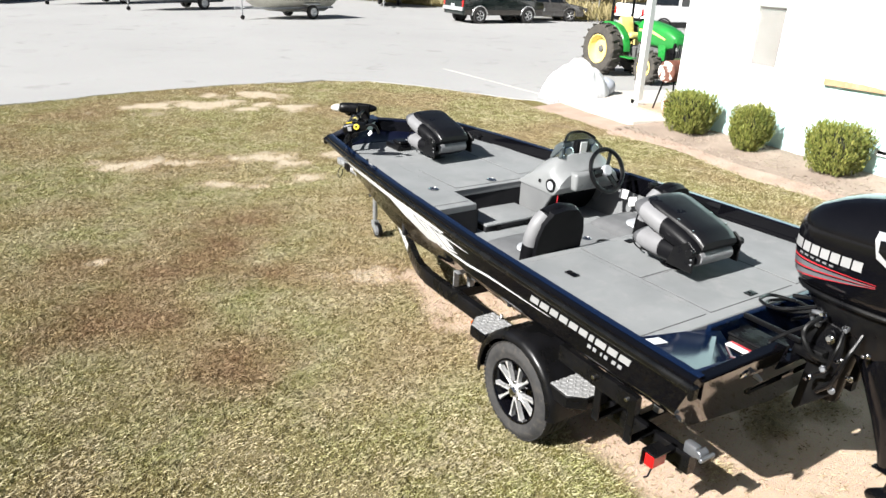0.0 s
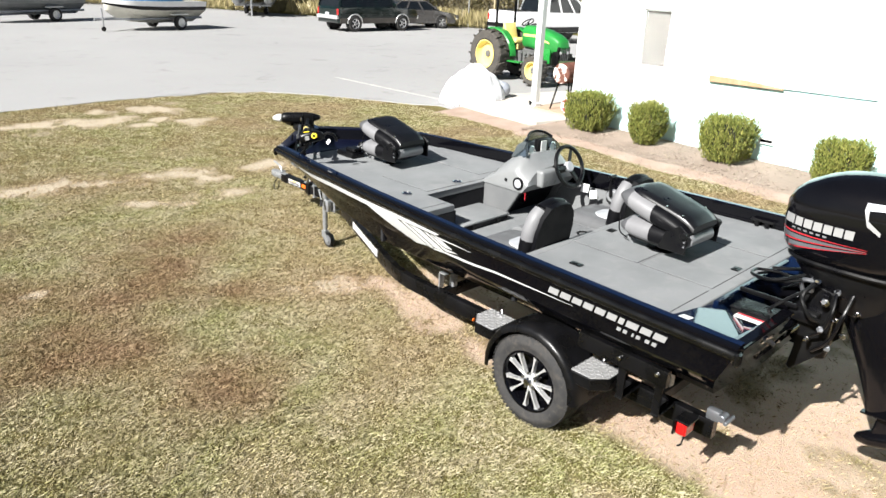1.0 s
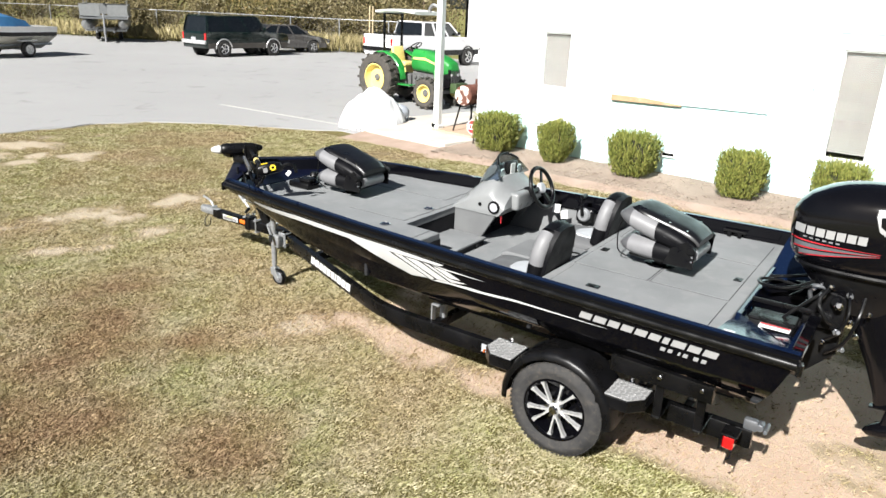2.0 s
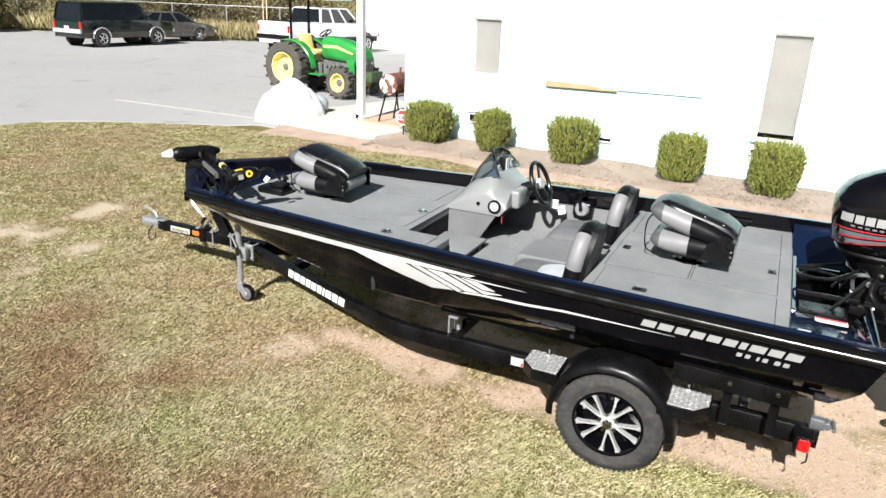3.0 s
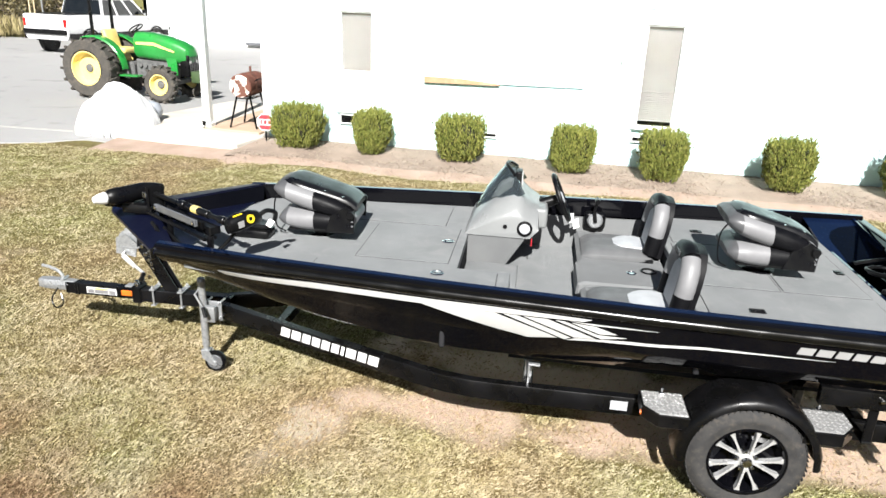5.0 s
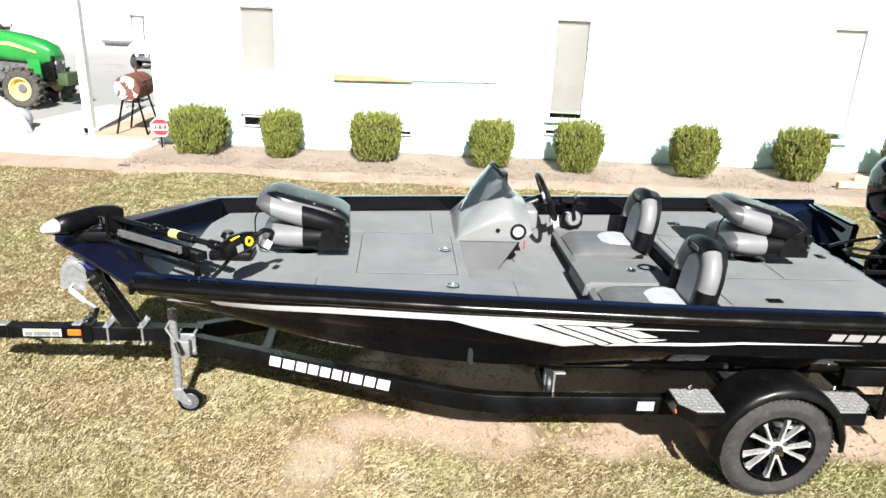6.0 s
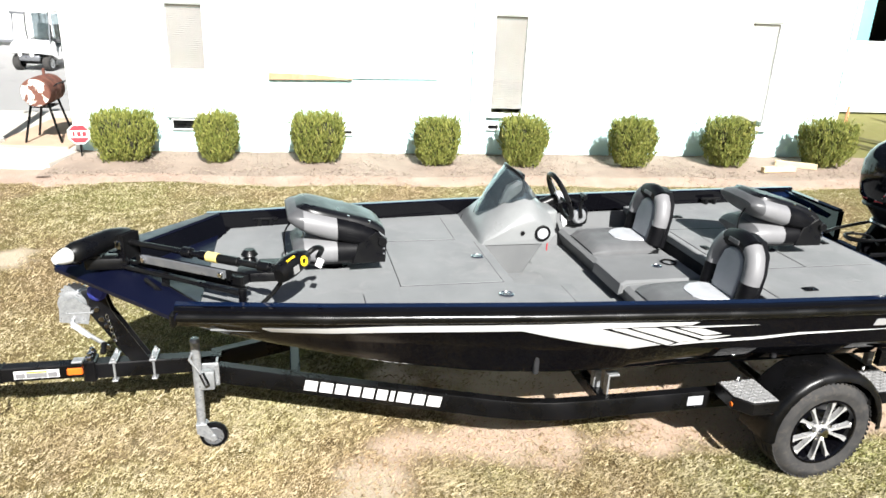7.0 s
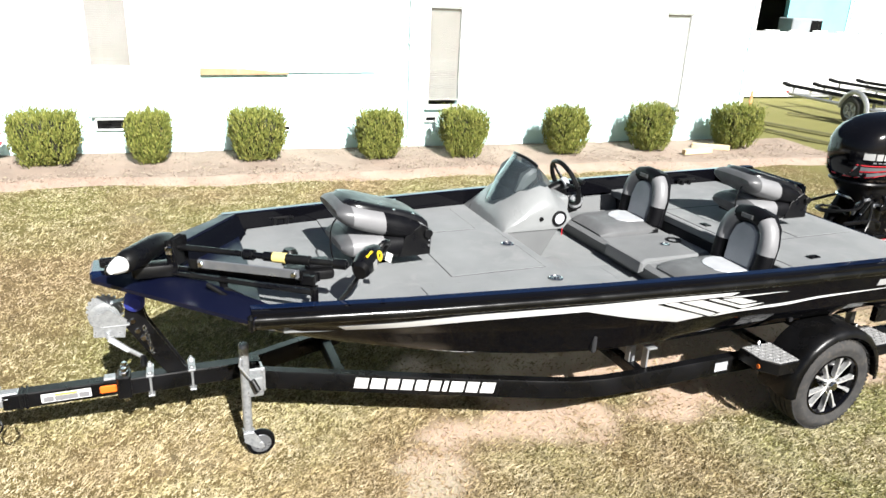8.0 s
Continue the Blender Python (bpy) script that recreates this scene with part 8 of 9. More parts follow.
# clear curtain gathered in folds at the side and behind the screen
for nm, a, b in (("front_curtain", (0.70, 0.02), (0.70, 0.50)), ("side_curtain", (0.66, 0.56), (-0.70, 0.56))):
    bm = B()
    rows = []
    for i in range(33):
        f = i / 32
        x, y, o = a[0] + (b[0] - a[0]) * f, a[1] + (b[1] - a[1]) * f, 0.022 * math.sin(f * 44) + 0.008 * math.sin(f * 17)
        dx, dy = (o, 0) if nm == "front_curtain" else (0, o)
        rows.append([(x + dx, y + dy, 0.88), (x + dx * 0.6, y + dy * 0.6, 1.62), (x + dx * 0.6 - 0.004, y + dy * 0.6 - 0.004, 1.62), (x + dx - 0.004, y + dy - 0.004, 0.88)])
    loft(bm, rows)
    part(nm, bm, SMOKE, ct, "gathered clear plastic curtain")
for y in (-0.26, 0.26):
    bm = B()
    box(bm, (-0.20, y, 0.82), (0.46, 0.46, 0.13), 0.05, None, 2)
    part("seat", bm, VGREY, ct)
    bm = B()
    box(bm, (0, 0, 0), (0.10, 0.42, 0.42), 0.045, pose(-0.44, y, 1.06, 0, -8, 0), 2)
    part("seat_back", bm, VGREY, ct)
bm = B()
tube(bm, [(0.42 + 0.03 * math.sin(a), 0.25 + 0.16 * math.cos(a), 1.02 + 0.16 * math.sin(a)) for a in [2 * math.pi * i / 16 for i in range(17)]], 0.014, 6)
part("steering_wheel", bm, BLACK, ct)
bm = B()
box(bm, (0.1, 0, 0.30), (1.7, 0.56, 0.12), 0.03)
part("chassis", bm, MATT, ct)
bm = B()
box(bm, (1.06, 0, 0.37), (0.10, 0.62, 0.17), 0.05, None, 2)
part("bumper", bm, GREYMET, ct, "grey front bumper")
bm = B()
rod(bm, (0.86, -0.40, 0.225), (0.86, 0.40, 0.225), 0.035, seg=8)
part("axle", bm, MATT, ct)
for y in (-0.24, 0.10):
    bm = B()
    rod(bm, (1.08, y, 0.47), (1.135, y, 0.465), 0.055, 0.06, 16)
    part("headlamp", bm, WHITE, ct, "round white headlamp")


# ---- boats stored on the lot ----
def stored_boat(name, m, label, Lb, beam, paints, cover=None, keel=0.42, deck=1.2, flat=False):
    """Hull on its trailer; x forward."""
    lowm, bandm, topm = paints
    b = thing(name, m, label, "boat")
    st_ = [(-Lb / 2, 0.96, 0), (-Lb * 0.25, 1.0, 0), (0.0, 1.0, 0), (Lb * 0.25, 0.90, 0.10), (Lb * 0.40, 0.62, 0.30), (Lb * 0.48, 0.25 if not flat else 0.5, 0.52), (Lb * 0.5, 0.06 if not flat else 0.45, 0.62)]
    H = deck - keel
    for nm, f0, f1, w0, w1, mt in (("hull_bottom", 0.0, 0.52, 0.30, 0.90, lowm), ("hull_band", 0.52, 0.72, 0.90, 0.96, bandm), ("hull_top", 0.72, 1.0, 0.96, 1.0, topm)):
        bm = B()
        secs = []
        for x, w, r in st_:
            k = keel + r * H
            hh = deck - k + 0.06 * (x / Lb + 0.5)
            z0, z1, a, e = k + hh * f0, k + hh * f1, beam / 2 * w * w0, beam / 2 * w * w1
            secs.append([(x, -a, z0), (x, -e, z1), (x, 0, z1 + (0.02 if f1 == 1 else 0)), (x, e, z1), (x, a, z0), (x, 0, z0 - (0.16 * (1 - r) if f0 == 0 else 0))])
        loft(bm, secs)
        part(nm, bm, mt, b)
    if cover:
        bm = B()
        loft(bm, [[(x * Lb, y, deck + 0.03 + z) for y, z in ((-w, 0), (-w * 0.8, h * 0.75), (-w * 0.3, h), (0, h * 1.04), (w * 0.3, h), (w * 0.8, h * 0.75), (w, 0))] for x, w, h in ((-0.30, 0.6, 0.06), (-0.22, beam * 0.44, 0.28), (-0.05, beam * 0.46, 0.50), (0.08, beam * 0.45, 0.50), (0.24, beam * 0.36, 0.20), (0.34, beam * 0.2, 0.05))])
        part("boat_cover", bm, cover, b)
    t = thing("boat_trailer", m, "galvanised trailer under a stored boat", "trailer")
    for s in (1, -1):
        bm = B()
        tube(bm, [(-Lb * 0.5, s * 0.6, 0.48), (Lb * 0.25, s * 0.6, 0.48), (Lb * 0.52, s * 0.05, 0.50)], 0.05, 6)
        part("frame_rail", bm, GALV, t)
        bm = B()
        box(bm, (-Lb * 0.17, s * beam * 0.43, 0.66), (0.85, 0.24, 0.05), 0.02)
        part("fender", bm, WHITE, t)
        road_wheel(-Lb * 0.17, s * beam * 0.43, 0.31, 0.2, t, WHITE)
    bm = B()
    tube(bm, [(Lb * 0.5, 0, 0.50), (Lb * 0.62, 0, 0.50)], 0.05, 6)
    part("tongue", bm, GALV, t)
    bm = B()
    rod(bm, (Lb * 0.55, 0.1, 0.10), (Lb * 0.55, 0.1, 0.95), 0.035, seg=8)
    part("jack_tube", bm, GALV, t)
    bm = B()
    rod(bm, (Lb * 0.55, 0.06, 0.10), (Lb * 0.55, 0.14, 0.10), 0.10, seg=14)
    part("jack_caster", bm, BLACK, t)
    bm = B()
    rod(bm, (-Lb * 0.17, -beam * 0.42, 0.31), (-Lb * 0.17, beam * 0.42, 0.31), 0.04, seg=8)
    part("axle", bm, GALV, t)
    for x in (-0.4, -0.1, 0.15):
        bm = B()
        box(bm, (x * Lb, 0, 0.48), (0.06, 1.2, 0.06))
        part("cross_member", bm, GALV, t)
    return b


GELW = surf("white_gelcoat", (0.80, 0.80, 0.78), (0.74, 0.74, 0.72), 2.0, 0.25, relief=0.0, coat=0.6)
GELC = surf("cream_gelcoat", (0.68, 0.66, 0.58), (0.60, 0.58, 0.50), 2.0, 0.3, relief=0.0, coat=0.5)
COVB = surf("blue_canvas", (0.03, 0.14, 0.30), (0.025, 0.11, 0.25), 3.0, 0.8, fine=120, relief=0.3)
ALUM = surf("dull_aluminium", (0.42, 0.43, 0.43), (0.33, 0.34, 0.34), 3.0, 0.4, 0.7, fine=60, relief=0.1)
GREYP = surf("grey_boat_paint", (0.16, 0.17, 0.17), (0.12, 0.125, 0.13), 3.0, 0.35, relief=0.05)
stored_boat("runabout_boat", pose(10.55, 34.3, 0.02, 0, 0, 180 + 20), "white runabout with dark band and blue canvas cover on a trailer", 4.6, 2.2, (GELC, HULL, GELW), COVB)
stored_boat("jon_boat", pose(6.6, 39.6, 0.02, 0, 0, 180 + 24), "grey aluminium fishing boat on a trailer", 5.2, 1.8, (ALUM, GREYP, ALUM), None, 0.45, 1.15, True)
stored_boat("jon_boat", pose(3.2, 43.5, 0.02, 0, 0, 180 + 30), "dull aluminium fishing boat on a trailer", 5.4, 1.9, (ALUM, HULL, GREYP), None, 0.45, 1.15, True)
stored_boat("jon_boat", pose(-1.6, 44.5, 0.02, 0, 0, 180 + 62), "dark painted fishing boat on a trailer", 5.4, 1.9, (HULL, GREYP, HULL), None, 0.45, 1.15, True)

pt = thing("pontoon_boat", pose(20.6, 44.6, 0.02, 0, 0, -120), "grey pontoon boat with rail panels on a trailer", "boat")
for y in (-0.95, 0.95):
    bm = B()
    loft(bm, [[(x, y + a, 0.95 + dz + b) for a, b in ring(0, 0, r, r, 16)] for x, r, dz in ((-3.0, 0.28, 0), (2.2, 0.30, 0), (2.7, 0.22, 0.05), (3.0, 0.03, 0.18))])
    part("pontoon_tube", bm, ALUM, pt)
bm = B()
box(bm, (0, 0, 1.30), (5.8, 2.5, 0.08), 0.01)
part("deck", bm, GREYP, pt)
for c, s in (((0, 1.2, 1.72), (5.2, 0.04, 0.62)), ((0, -1.2, 1.72), (5.2, 0.04, 0.62)), ((2.6, 0.7, 1.72), (0.04, 1.0, 0.62)), ((2.6, -0.7, 1.72), (0.04, 1.0, 0.62)), ((-2.6, 0, 1.72), (0.04, 2.4, 0.62))):
    bm = B()
    box(bm, c, s, 0.006)
    part("rail_panel", bm, ALUM, pt, "grey rail panel")
for x in (-2.6, -1.3, 0, 1.3, 2.6):
    for y in (-1.22, 1.22):
        bm = B()
        rod(bm, (x, y, 1.34), (x, y, 2.08), 0.02, seg=6)
        part("rail_post", bm, GALV, pt)
bm = B()
box(bm, (-0.6, 0, 2.9), (2.6, 2.4, 0.06), 0.02)
part("bimini_top", bm, GELW, pt)
for x in (-1.6, 0.5):
    for y in (-1.15, 1.15):
        bm = B()
        rod(bm, (x, y, 2.0), (x + 0.1, y, 2.9), 0.02, seg=6)
        part("bimini_post", bm, GALV, pt)
ptt = thing("pontoon_trailer", pose(20.6, 44.6, 0.02, 0, 0, -120), "galvanised tandem trailer under the pontoon boat", "trailer")
for y in (-0.45, 0.45):
    bm = B()
    box(bm, (0, y, 0.58), (5.6, 0.08, 0.14), 0.01)
    part("frame_rail", bm, GALV, ptt)
for x in (-0.9, -0.2):
    for y in (-0.62, 0.62):
        road_wheel(x, y, 0.28, 0.2, ptt, WHITE)
for x in (-2, 0, 2):
    bm = B()
    box(bm, (x, 0, 0.62), (0.1, 2.2, 0.1), 0.01)
    part("cross_member", bm, GALV, ptt)
bm = B()
rod(bm, (3.2, 0, 0.05), (3.2, 0, 1.6), 0.05, seg=8)
box(bm, (3.0, 0, 0.58), (1.2, 0.1, 0.12), 0.01)
part("tongue_ladder", bm, GALV, ptt)

# ---- chain-link fence and the brush beyond ----
fn = thing("chain_link_fence", pose(0, 0, 0), "grey chain-link fence along the far side of the lot", "fence", kind="structure")
FPTS = [(-30, 66), (8, 60), (20.2, 51.2), (23.8, 44.6), (28.2, 32.6), (31.2, 27.6)]
post_mesh = None
for (ax_, ay_), (bx_, by_) in zip(FPTS, FPTS[1:]):
    Ls = math.hypot(bx_ - ax_, by_ - ay_)
    k = max(1, round(Ls / 3.0))
    dx, dy = (bx_ - ax_) / Ls, (by_ - ay_) / Ls
    for i in range(k):
        p = (ax_ + dx * Ls * i / k, ay_ + dy * Ls * i / k, 0)
        if post_mesh is None:
            bm = B()
            rod(bm, (0, 0, -0.1), (0, 0, 1.85), 0.035, seg=8)
            o = part("fence_post", bm, GALV, fn)
            post_mesh = o.data
        else:
            o = new("fence_post", post_mesh)
            o.parent = fn
        o.location = p
    bm = B()
    rod(bm, (ax_, ay_, 1.80), (bx_, by_, 1.80), 0.022, seg=6)
    part("top_rail", bm, GALV, fn)
    bm = B()
    step = 0.30
    for i in range(int(Ls / step)):
        for sg_ in (1, -1):
            a0 = i * step
            p0 = Vector((ax_ + dx * a0, ay_ + dy * a0, 0.05 if sg_ > 0 else 1.78))
            a1 = min(Ls, a0 + 1.73)
            p1 = Vector((ax_ + dx * a1, ay_ + dy * a1, 1.78 if sg_ > 0 else 0.05))
            sd2 = Vector((-dy, dx, 0)) * 0.002
            up2 = Vector((dx, dy, 0)) * 0.0035
            vs = [bm.verts.new(p) for p in (p0 - up2, p0 + sd2, p0 + up2, p1 - up2, p1 + sd2, p1 + up2)]
            for q in ((0, 1, 4, 3), (1, 2, 5, 4), (2, 0, 3, 5)):
                bm.faces.new([vs[j] for j in q])
    part("wire_mesh", bm, GREYIRON, fn)["kind"] = "stuff"

BR1 = leaf_material("brush_olive", [(0.0, (0.05, 0.06, 0.018)), (0.5, (0.11, 0.11, 0.035)), (0.8, (0.20, 0.16, 0.06)), (1.0, (0.26, 0.17, 0.07))])
BR2 = leaf_material("brush_brown", [(0.0, (0.09, 0.07, 0.035)), (0.5, (0.19, 0.155, 0.075)), (0.8, (0.29, 0.235, 0.125)), (1.0, (0.15, 0.14, 0.06))])
WEED = leaf_material("dry_weeds", [(0.0, (0.22, 0.18, 0.09)), (0.5, (0.38, 0.31, 0.17)), (1.0, (0.28, 0.25, 0.10))])


def shrub(name, m, label, H, W, mt, seed):
    rng = np.random.default_rng(seed)
    s = thing(name, m, label, "tree" if H > 3 else "shrub", "brush beyond the fence")
    cl = rng.normal(0, 1, (26, 3)) * np.array([W * 0.36, W * 0.36, H * 0.22]) + np.array([0, 0, H * 0.58])
    cl[:, 2] = np.clip(cl[:, 2], H * 0.12, H)
    k = 110
    pts = np.concatenate([c + rng.normal(0, 1, (k, 3)) * W * 0.11 for c in cl])
    pts[:, 2] = np.maximum(pts[:, 2], 0.05)
    leaf_cloud("crown", pts, pts * 0, 0.10 + 0.015 * H, rng, mt, s, up=0.3, spread=1.0, wid=0.22)
    for i in range(5):
        bm = B()
        a = rng.uniform(0, 6.28)
        e = cl[rng.integers(0, 26)]
        tube(bm, [(0.06 * i, 0, -0.1), (e[0] * 0.3 + 0.05, e[1] * 0.3, e[2] * 0.5), tuple(e)], [0.05 + 0.012 * H, 0.03 + 0.006 * H, 0.012], 6)
        part("trunk" if i == 0 else "limb", bm, TWIG, s)
    return s


PROTO = [shrub("brush_shrub", pose(30, 47, 0), "olive green bushy shrub beyond the fence", 2.6, 2.6, BR1, 1), shrub("brush_shrub", pose(32.5, 42, 0), "brown autumn shrub beyond the fence", 2.4, 2.4, BR2, 2),
         shrub("brush_tree", pose(27, 58, 0), "brown and olive leafy tree beyond the fence", 6.5, 4.0, BR1, 3), shrub("brush_tree", pose(36, 40, 0), "autumn brown tree beyond the fence", 6.0, 3.8, BR2, 4)]
rng0 = np.random.default_rng(77)
for (ax_, ay_), (bx_, by_) in zip(FPTS, FPTS[1:]):
    Ls = math.hypot(bx_ - ax_, by_ - ay_)
    nx_, ny_ = (by_ - ay_) / Ls * -1, (bx_ - ax_) / Ls
    if nx_ + ny_ * 0.5 < 0:
        nx_, ny_ = -nx_, -ny_
    for off, sp_, ks in ((2.6, 1.7, (0, 1)), (5.0, 2.0, (0, 1, 1)), (8.5, 2.6, (2, 3)), (12.5, 3.2, (2, 3))):
        for i in range(int(Ls / sp_)):
            f = (i + rng0.uniform(0.1, 0.9)) * sp_ / Ls
            o = off + rng0.uniform(-0.8, 0.8)
            s_ = rng0.uniform(0.75, 1.25)
            copy_thing(PROTO[ks[rng0.integers(0, len(ks))]], pose(ax_ + (bx_ - ax_) * f + nx_ * o, ay_ + (by_ - ay_) * f + ny_ * o, 0, 0, 0, rng0.uniform(0, 360)) @ Matrix.Scale(s_, 4))
# dry weeds at the fence foot
rng1 = np.random.default_rng(5)
seg_pts = []
for (ax_, ay_), (bx_, by_) in zip(FPTS[1:], FPTS[2:]):
    Ls = math.hypot(bx_ - ax_, by_ - ay_)
    k = int(Ls * 900)
    f, o = rng1.uniform(0, 1, k), rng1.normal(0.9, 1.2, k)
    nx_, ny_ = -(by_ - ay_) / Ls, (bx_ - ax_) / Ls
    if nx_ + ny_ * 0.5 < 0:
        nx_, ny_ = -nx_, -ny_
    seg_pts.append(np.stack([ax_ + (bx_ - ax_) * f + nx_ * o, ay_ + (by_ - ay_) * f + ny_ * o, rng1.uniform(0, 0.5, k)], 1))
wp_ = np.concatenate(seg_pts)
tagged(leaf_cloud("dry_weeds", wp_, wp_ * 0, 0.45, rng1, WEED, None, up=1.0, spread=0.25, wid=0.045), "tall dry straw weeds along the fence", "weeds", kind="stuff")

# ---- buildings beyond ----
FARW = surf("white_metal_wall", (0.80, 0.81, 0.80), (0.76, 0.77, 0.76), 0.6, 0.5, fine=20, relief=0.1)
TEAL = surf("teal_wall_paint", (0.22, 0.50, 0.54), (0.18, 0.44, 0.48), 0.8, 0.6, fine=20, relief=0.15)
shed = thing("white_warehouse", pose(30.6, 14.0, 0), "long white warehouse beyond the lot", "building", kind="structure")
for nm, c, s in (("wall", (0.1, 0, 2.4), (0.2, 22.6, 4.8)), ("wall", (6, 11.2, 2.4), (12, 0.2, 4.8)), ("wall", (6, -11.2, 2.4), (12, 0.2, 4.8)), ("wall", (12, 0, 2.4), (0.2, 22.6, 4.8))):
    bm = B()
    box(bm, c, s, 0.01)
    part(nm, bm, FARW, shed)
bm = B()
prism(bm, [(-0.3, 4.8), (12.4, 4.8), (12.4, 5.0), (6, 6.2), (-0.3, 5.0)], -11.6, 11.6, UZ)
part("roof", bm, ROOFM, shed)
for k in range(45):
    bm = B()
    box(bm, (-0.012, -11 + k * 0.5, 2.4), (0.03, 0.05, 4.7), 0.006)
    part("wall_rib", bm, FARW, shed)
bm = B()
box(bm, (-0.15, 5.2, 0.2), (0.3, 1.6, 0.12), 0.02)
part("wall_sill", bm, GREYMET, shed)

dock = thing("white_dock_wall", pose(17.1, -14.5, 0), "long low white wall at the edge of the far lawn", "wall", kind="structure")
bm = B()
box(bm, (0.15, 0, 0.93), (0.3, 22, 1.86), 0.01)
part("wall", bm, FARW, dock)
bm = B()
box(bm, (0.15, 0, 1.88), (0.36, 22, 0.05), 0.01)
part("coping", bm, FARW, dock)
for k in range(7):
    bm = B()
    box(bm, (0.05, 5.2 - 0.9 * k, 1.93), (0.10, 0.5, 0.05 + 0.02 * (k % 3)), 0.01)
    part("coping_board", bm, TRIMP, dock)
th = thing("teal_shop", pose(24.0, -18, 0), "teal-painted shop with a dark open bay", "building", kind="structure")
bm = B()
for c, s in (((0.1, 5.6, 2.5), (0.2, 3.2, 5)), ((0.1, -1.7, 2.5), (0.2, 7.2, 5)), ((0.1, 3, 4.4), (0.2, 2.4, 1.2)), ((0.1, 3, 0.3), (0.2, 2.4, 0.6))):
    box(bm, c, s)
part("wall", bm, TEAL, th)
for c, s in (((5, 7.1, 2.5), (10, 0.2, 5)), ((5, -5.2, 2.5), (10, 0.2, 5)), ((10, 1, 2.5), (0.2, 12.4, 5))):
    bm = B()
    box(bm, c, s)
    part("wall", bm, DARKIN, th)
bm = B()
box(bm, (4.9, 1, 5.08), (10.6, 13, 0.15))
part("roof", bm, ROOFM, th)
bm = B()
box(bm, (-0.03, -1.3, 2.5), (0.06, 0.12, 5), 0.01)
part("corner_trim", bm, FARW, th)
bm = B()
box(bm, (-0.04, -3.3, 2.5), (0.04, 3.8, 4.9), 0.01)
part("pale_door", bm, surf("pale_roller_door", (0.62, 0.68, 0.72), (0.56, 0.62, 0.66), 1, 0.5), th)
ac = thing("air_conditioner", pose(23.5, -16.35, 0), "grey box air-conditioning unit by the shop", "air conditioner")
bm = B()
box(bm, (0, 0, 1.0), (0.8, 1.5, 2.45), 0.03)
part("cabinet", bm, surf("grey_cabinet", (0.30, 0.32, 0.34), (0.25, 0.27, 0.29), 2, 0.5), ac)
bm = B()
box(bm, (-0.41, -0.45, 1.4), (0.02, 0.55, 1.5), 0.005)
part("dark_grille", bm, BLACK, ac)

# wheel ruts and the empty trailer on the far lawn
RUT = surf("dark_rut_soil", (0.09, 0.085, 0.03), (0.13, 0.12, 0.05), 3.0, 0.95, fine=40, relief=0.8)
for pts in ([(13.5, -5.6), (12.6, -5.9), (11.3, -6.3), (10.2, -6.8)], [(12.5, -5.05), (11.6, -5.2), (10.4, -5.4), (9.2, -5.8)], [(14.2, -7.7), (13.4, -8.1), (12.6, -8.6)], [(10.0, -3.6), (9.2, -3.5), (8.3, -3.9)]):
    bm = B()
    P = curve_pts([(x, y, 0) for x, y in pts], 6)
    rows = []
    for i, p in enumerate(P):
        w = 0.07 + 0.03 * noise.noise(Vector((i * 0.7, pts[0][0], 0)))
        rows.append([bm.verts.new((p.x, p.y + w, -0.02)), bm.verts.new((p.x, p.y + w * 0.6, 0.018)), bm.verts.new((p.x, p.y - w * 0.6, 0.018)), bm.verts.new((p.x, p.y - w, -0.02))])
    for a, b in zip(rows, rows[1:]):
        for j in range(3):
            bm.faces.new((a[j], a[j + 1], b[j + 1], b[j]))
    tagged(part("wheel_rut", bm, RUT), "dark wheel rut across the green lawn", "rut", kind="structure")


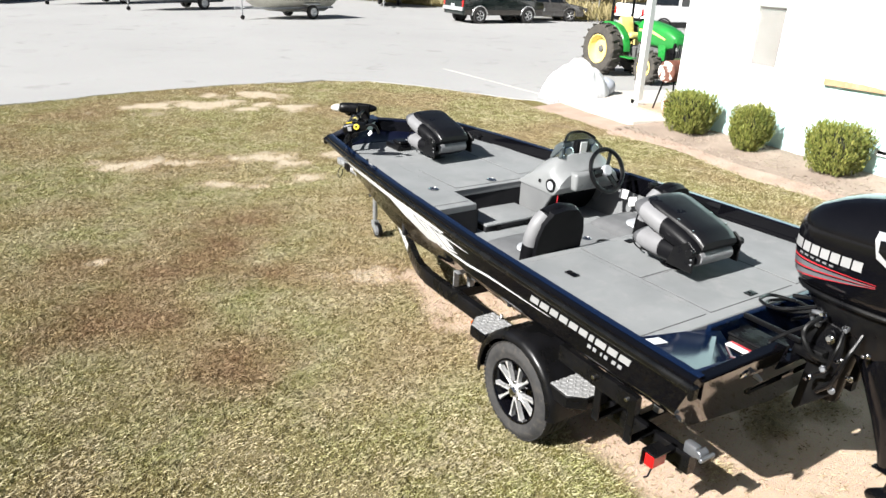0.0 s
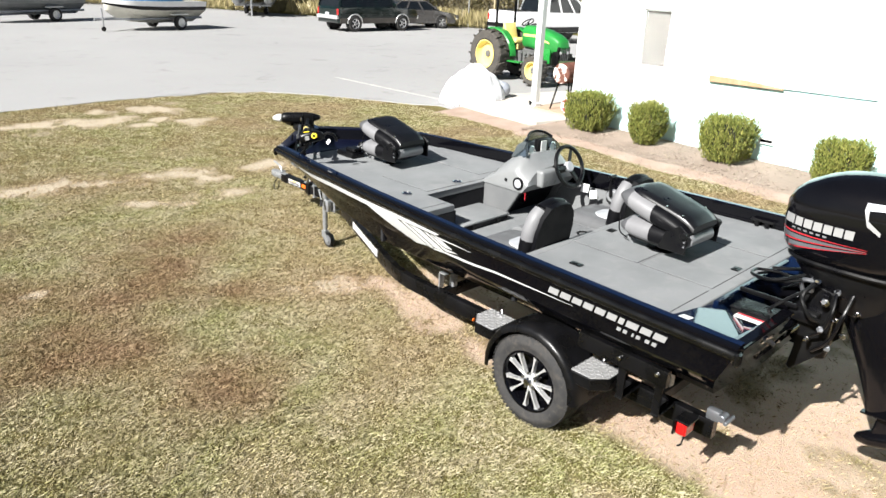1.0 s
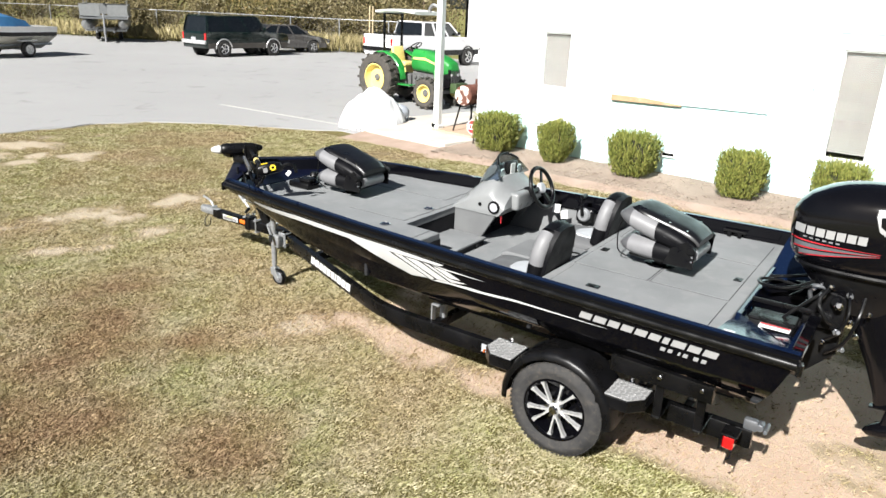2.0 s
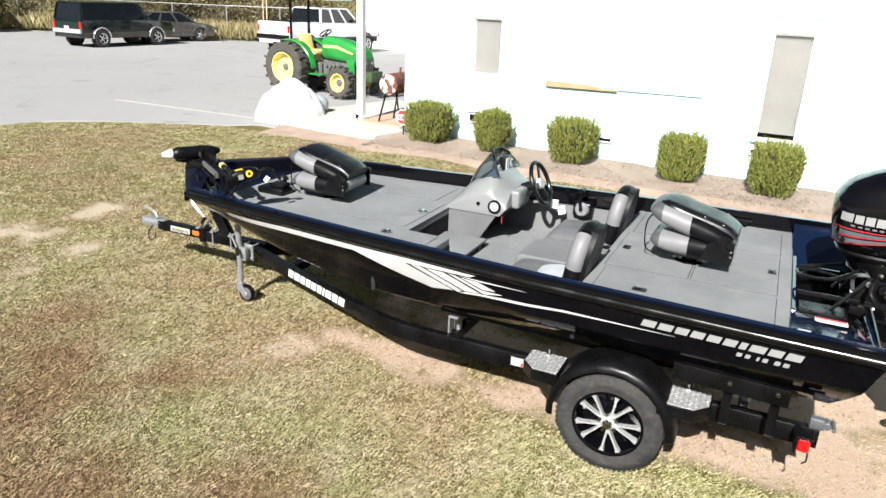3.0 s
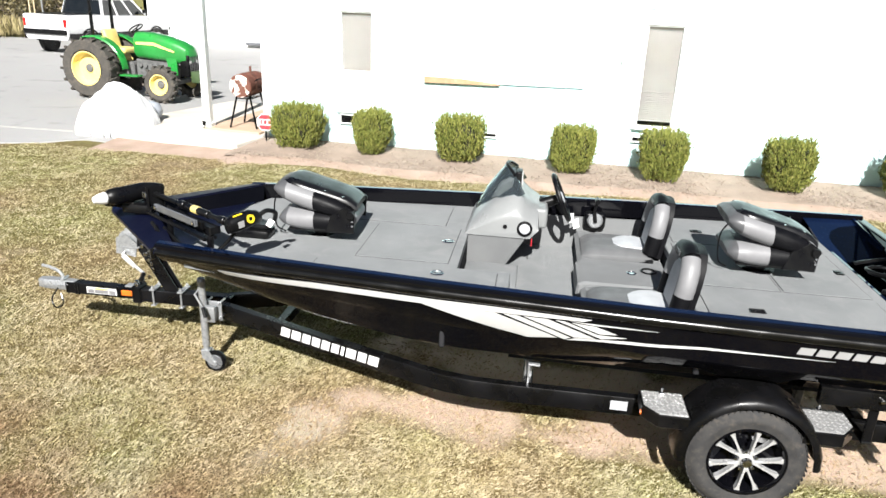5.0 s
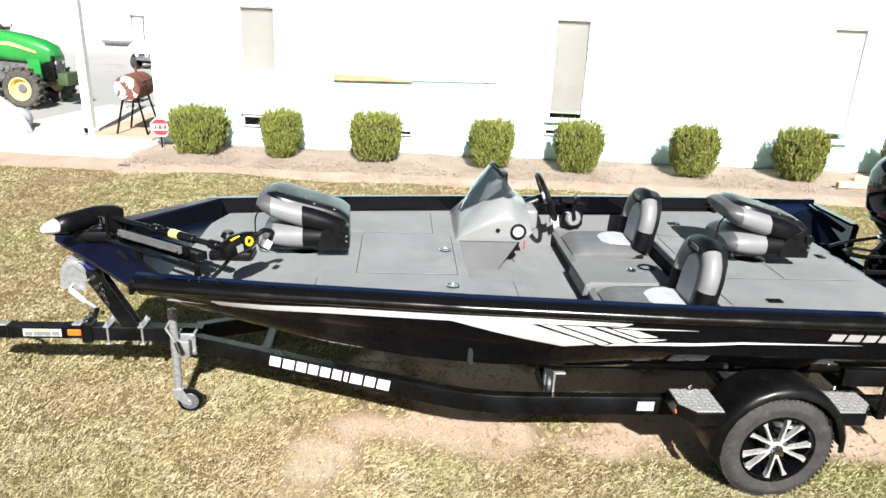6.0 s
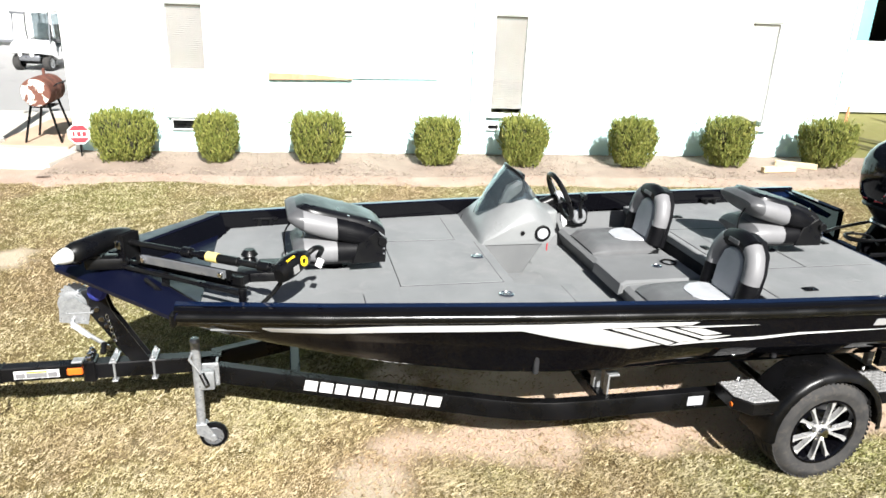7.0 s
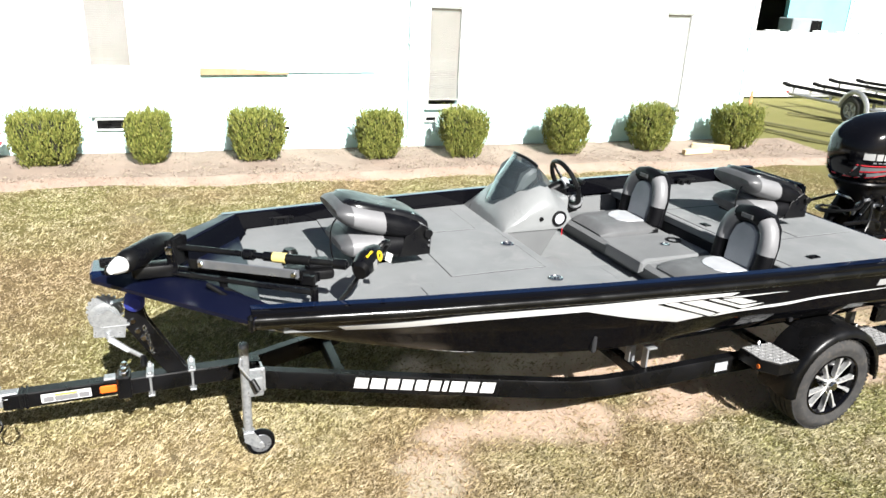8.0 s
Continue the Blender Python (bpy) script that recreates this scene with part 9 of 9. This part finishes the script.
def bunk_trailer(m, label):
    t = thing("empty_trailer", m, label, "trailer", "empty trailers")
    for s in (1, -1):
        bm = B()
        tube(bm, [(-2.2, s * 0.62, 0.36), (0.8, s * 0.62, 0.36), (2.4, s * 0.05, 0.42)], 0.05, 6)
        part("frame_rail", bm, GALV, t)
        bm = B()
        loft(bm, [[(x, s * 0.50 + y, z + dz) for y, dz in ((-0.06, -0.04), (0.06, -0.04), (0.06, 0.04), (-0.06, 0.04))] for x, z in ((-2.62, 0.595), (-2.40, 0.56), (0.9, 0.56))])
        part("bunk", bm, DARKCARPET, t, "black carpeted bunk")
        for x in (-2.2, -0.8, 0.6):
            bm = B()
            box(bm, (x, s * 0.50, 0.44), (0.05, 0.05, 0.18), 0.005)
            part("bunk_bracket", bm, GALV, t)
        bm = B()
        tube(bm, [(0.35 + 0.42 * math.cos(a), s * 0.85, 0.32 + 0.42 * math.sin(a)) for a in [math.pi * i / 8 for i in range(9)]], 0.06, 8)
        part("fender", bm, GALV, t)
        road_wheel(0.35, s * 0.85, 0.31, 0.19, t, GREYMET)
        bm = B()
        box(bm, (-2.27, s * 0.62, 0.40), (0.05, 0.09, 0.06), 0.01)
        part("tail_lamp", bm, RED, t)
    bm = B()
    rod(bm, (0.35, -0.85, 0.31), (0.35, 0.85, 0.31), 0.035, seg=8)
    part("axle", bm, GALV, t)
    bm = B()
    box(bm, (2.8, 0, 0.45), (1.0, 0.08, 0.1), 0.01)
    part("tongue", bm, GALV, t)
    bm = B()
    rod(bm, (2.5, 0.12, 0.0), (2.5, 0.12, 0.9), 0.03, seg=8)
    part("jack", bm, GALV, t)
    for x in (-2.1, 0.5):
        bm = B()
        box(bm, (x, 0, 0.36), (0.06, 1.2, 0.06), 0.005)
        part("cross_member", bm, GALV, t)
    return t


T1 = bunk_trailer(pose(12.95, -9.00, 0.0, 0, 0, 176), "empty galvanised boat trailer with black bunks on the lawn")
copy_thing(T1, pose(13.9, -11.6, 0.0, 0, 0, 176))
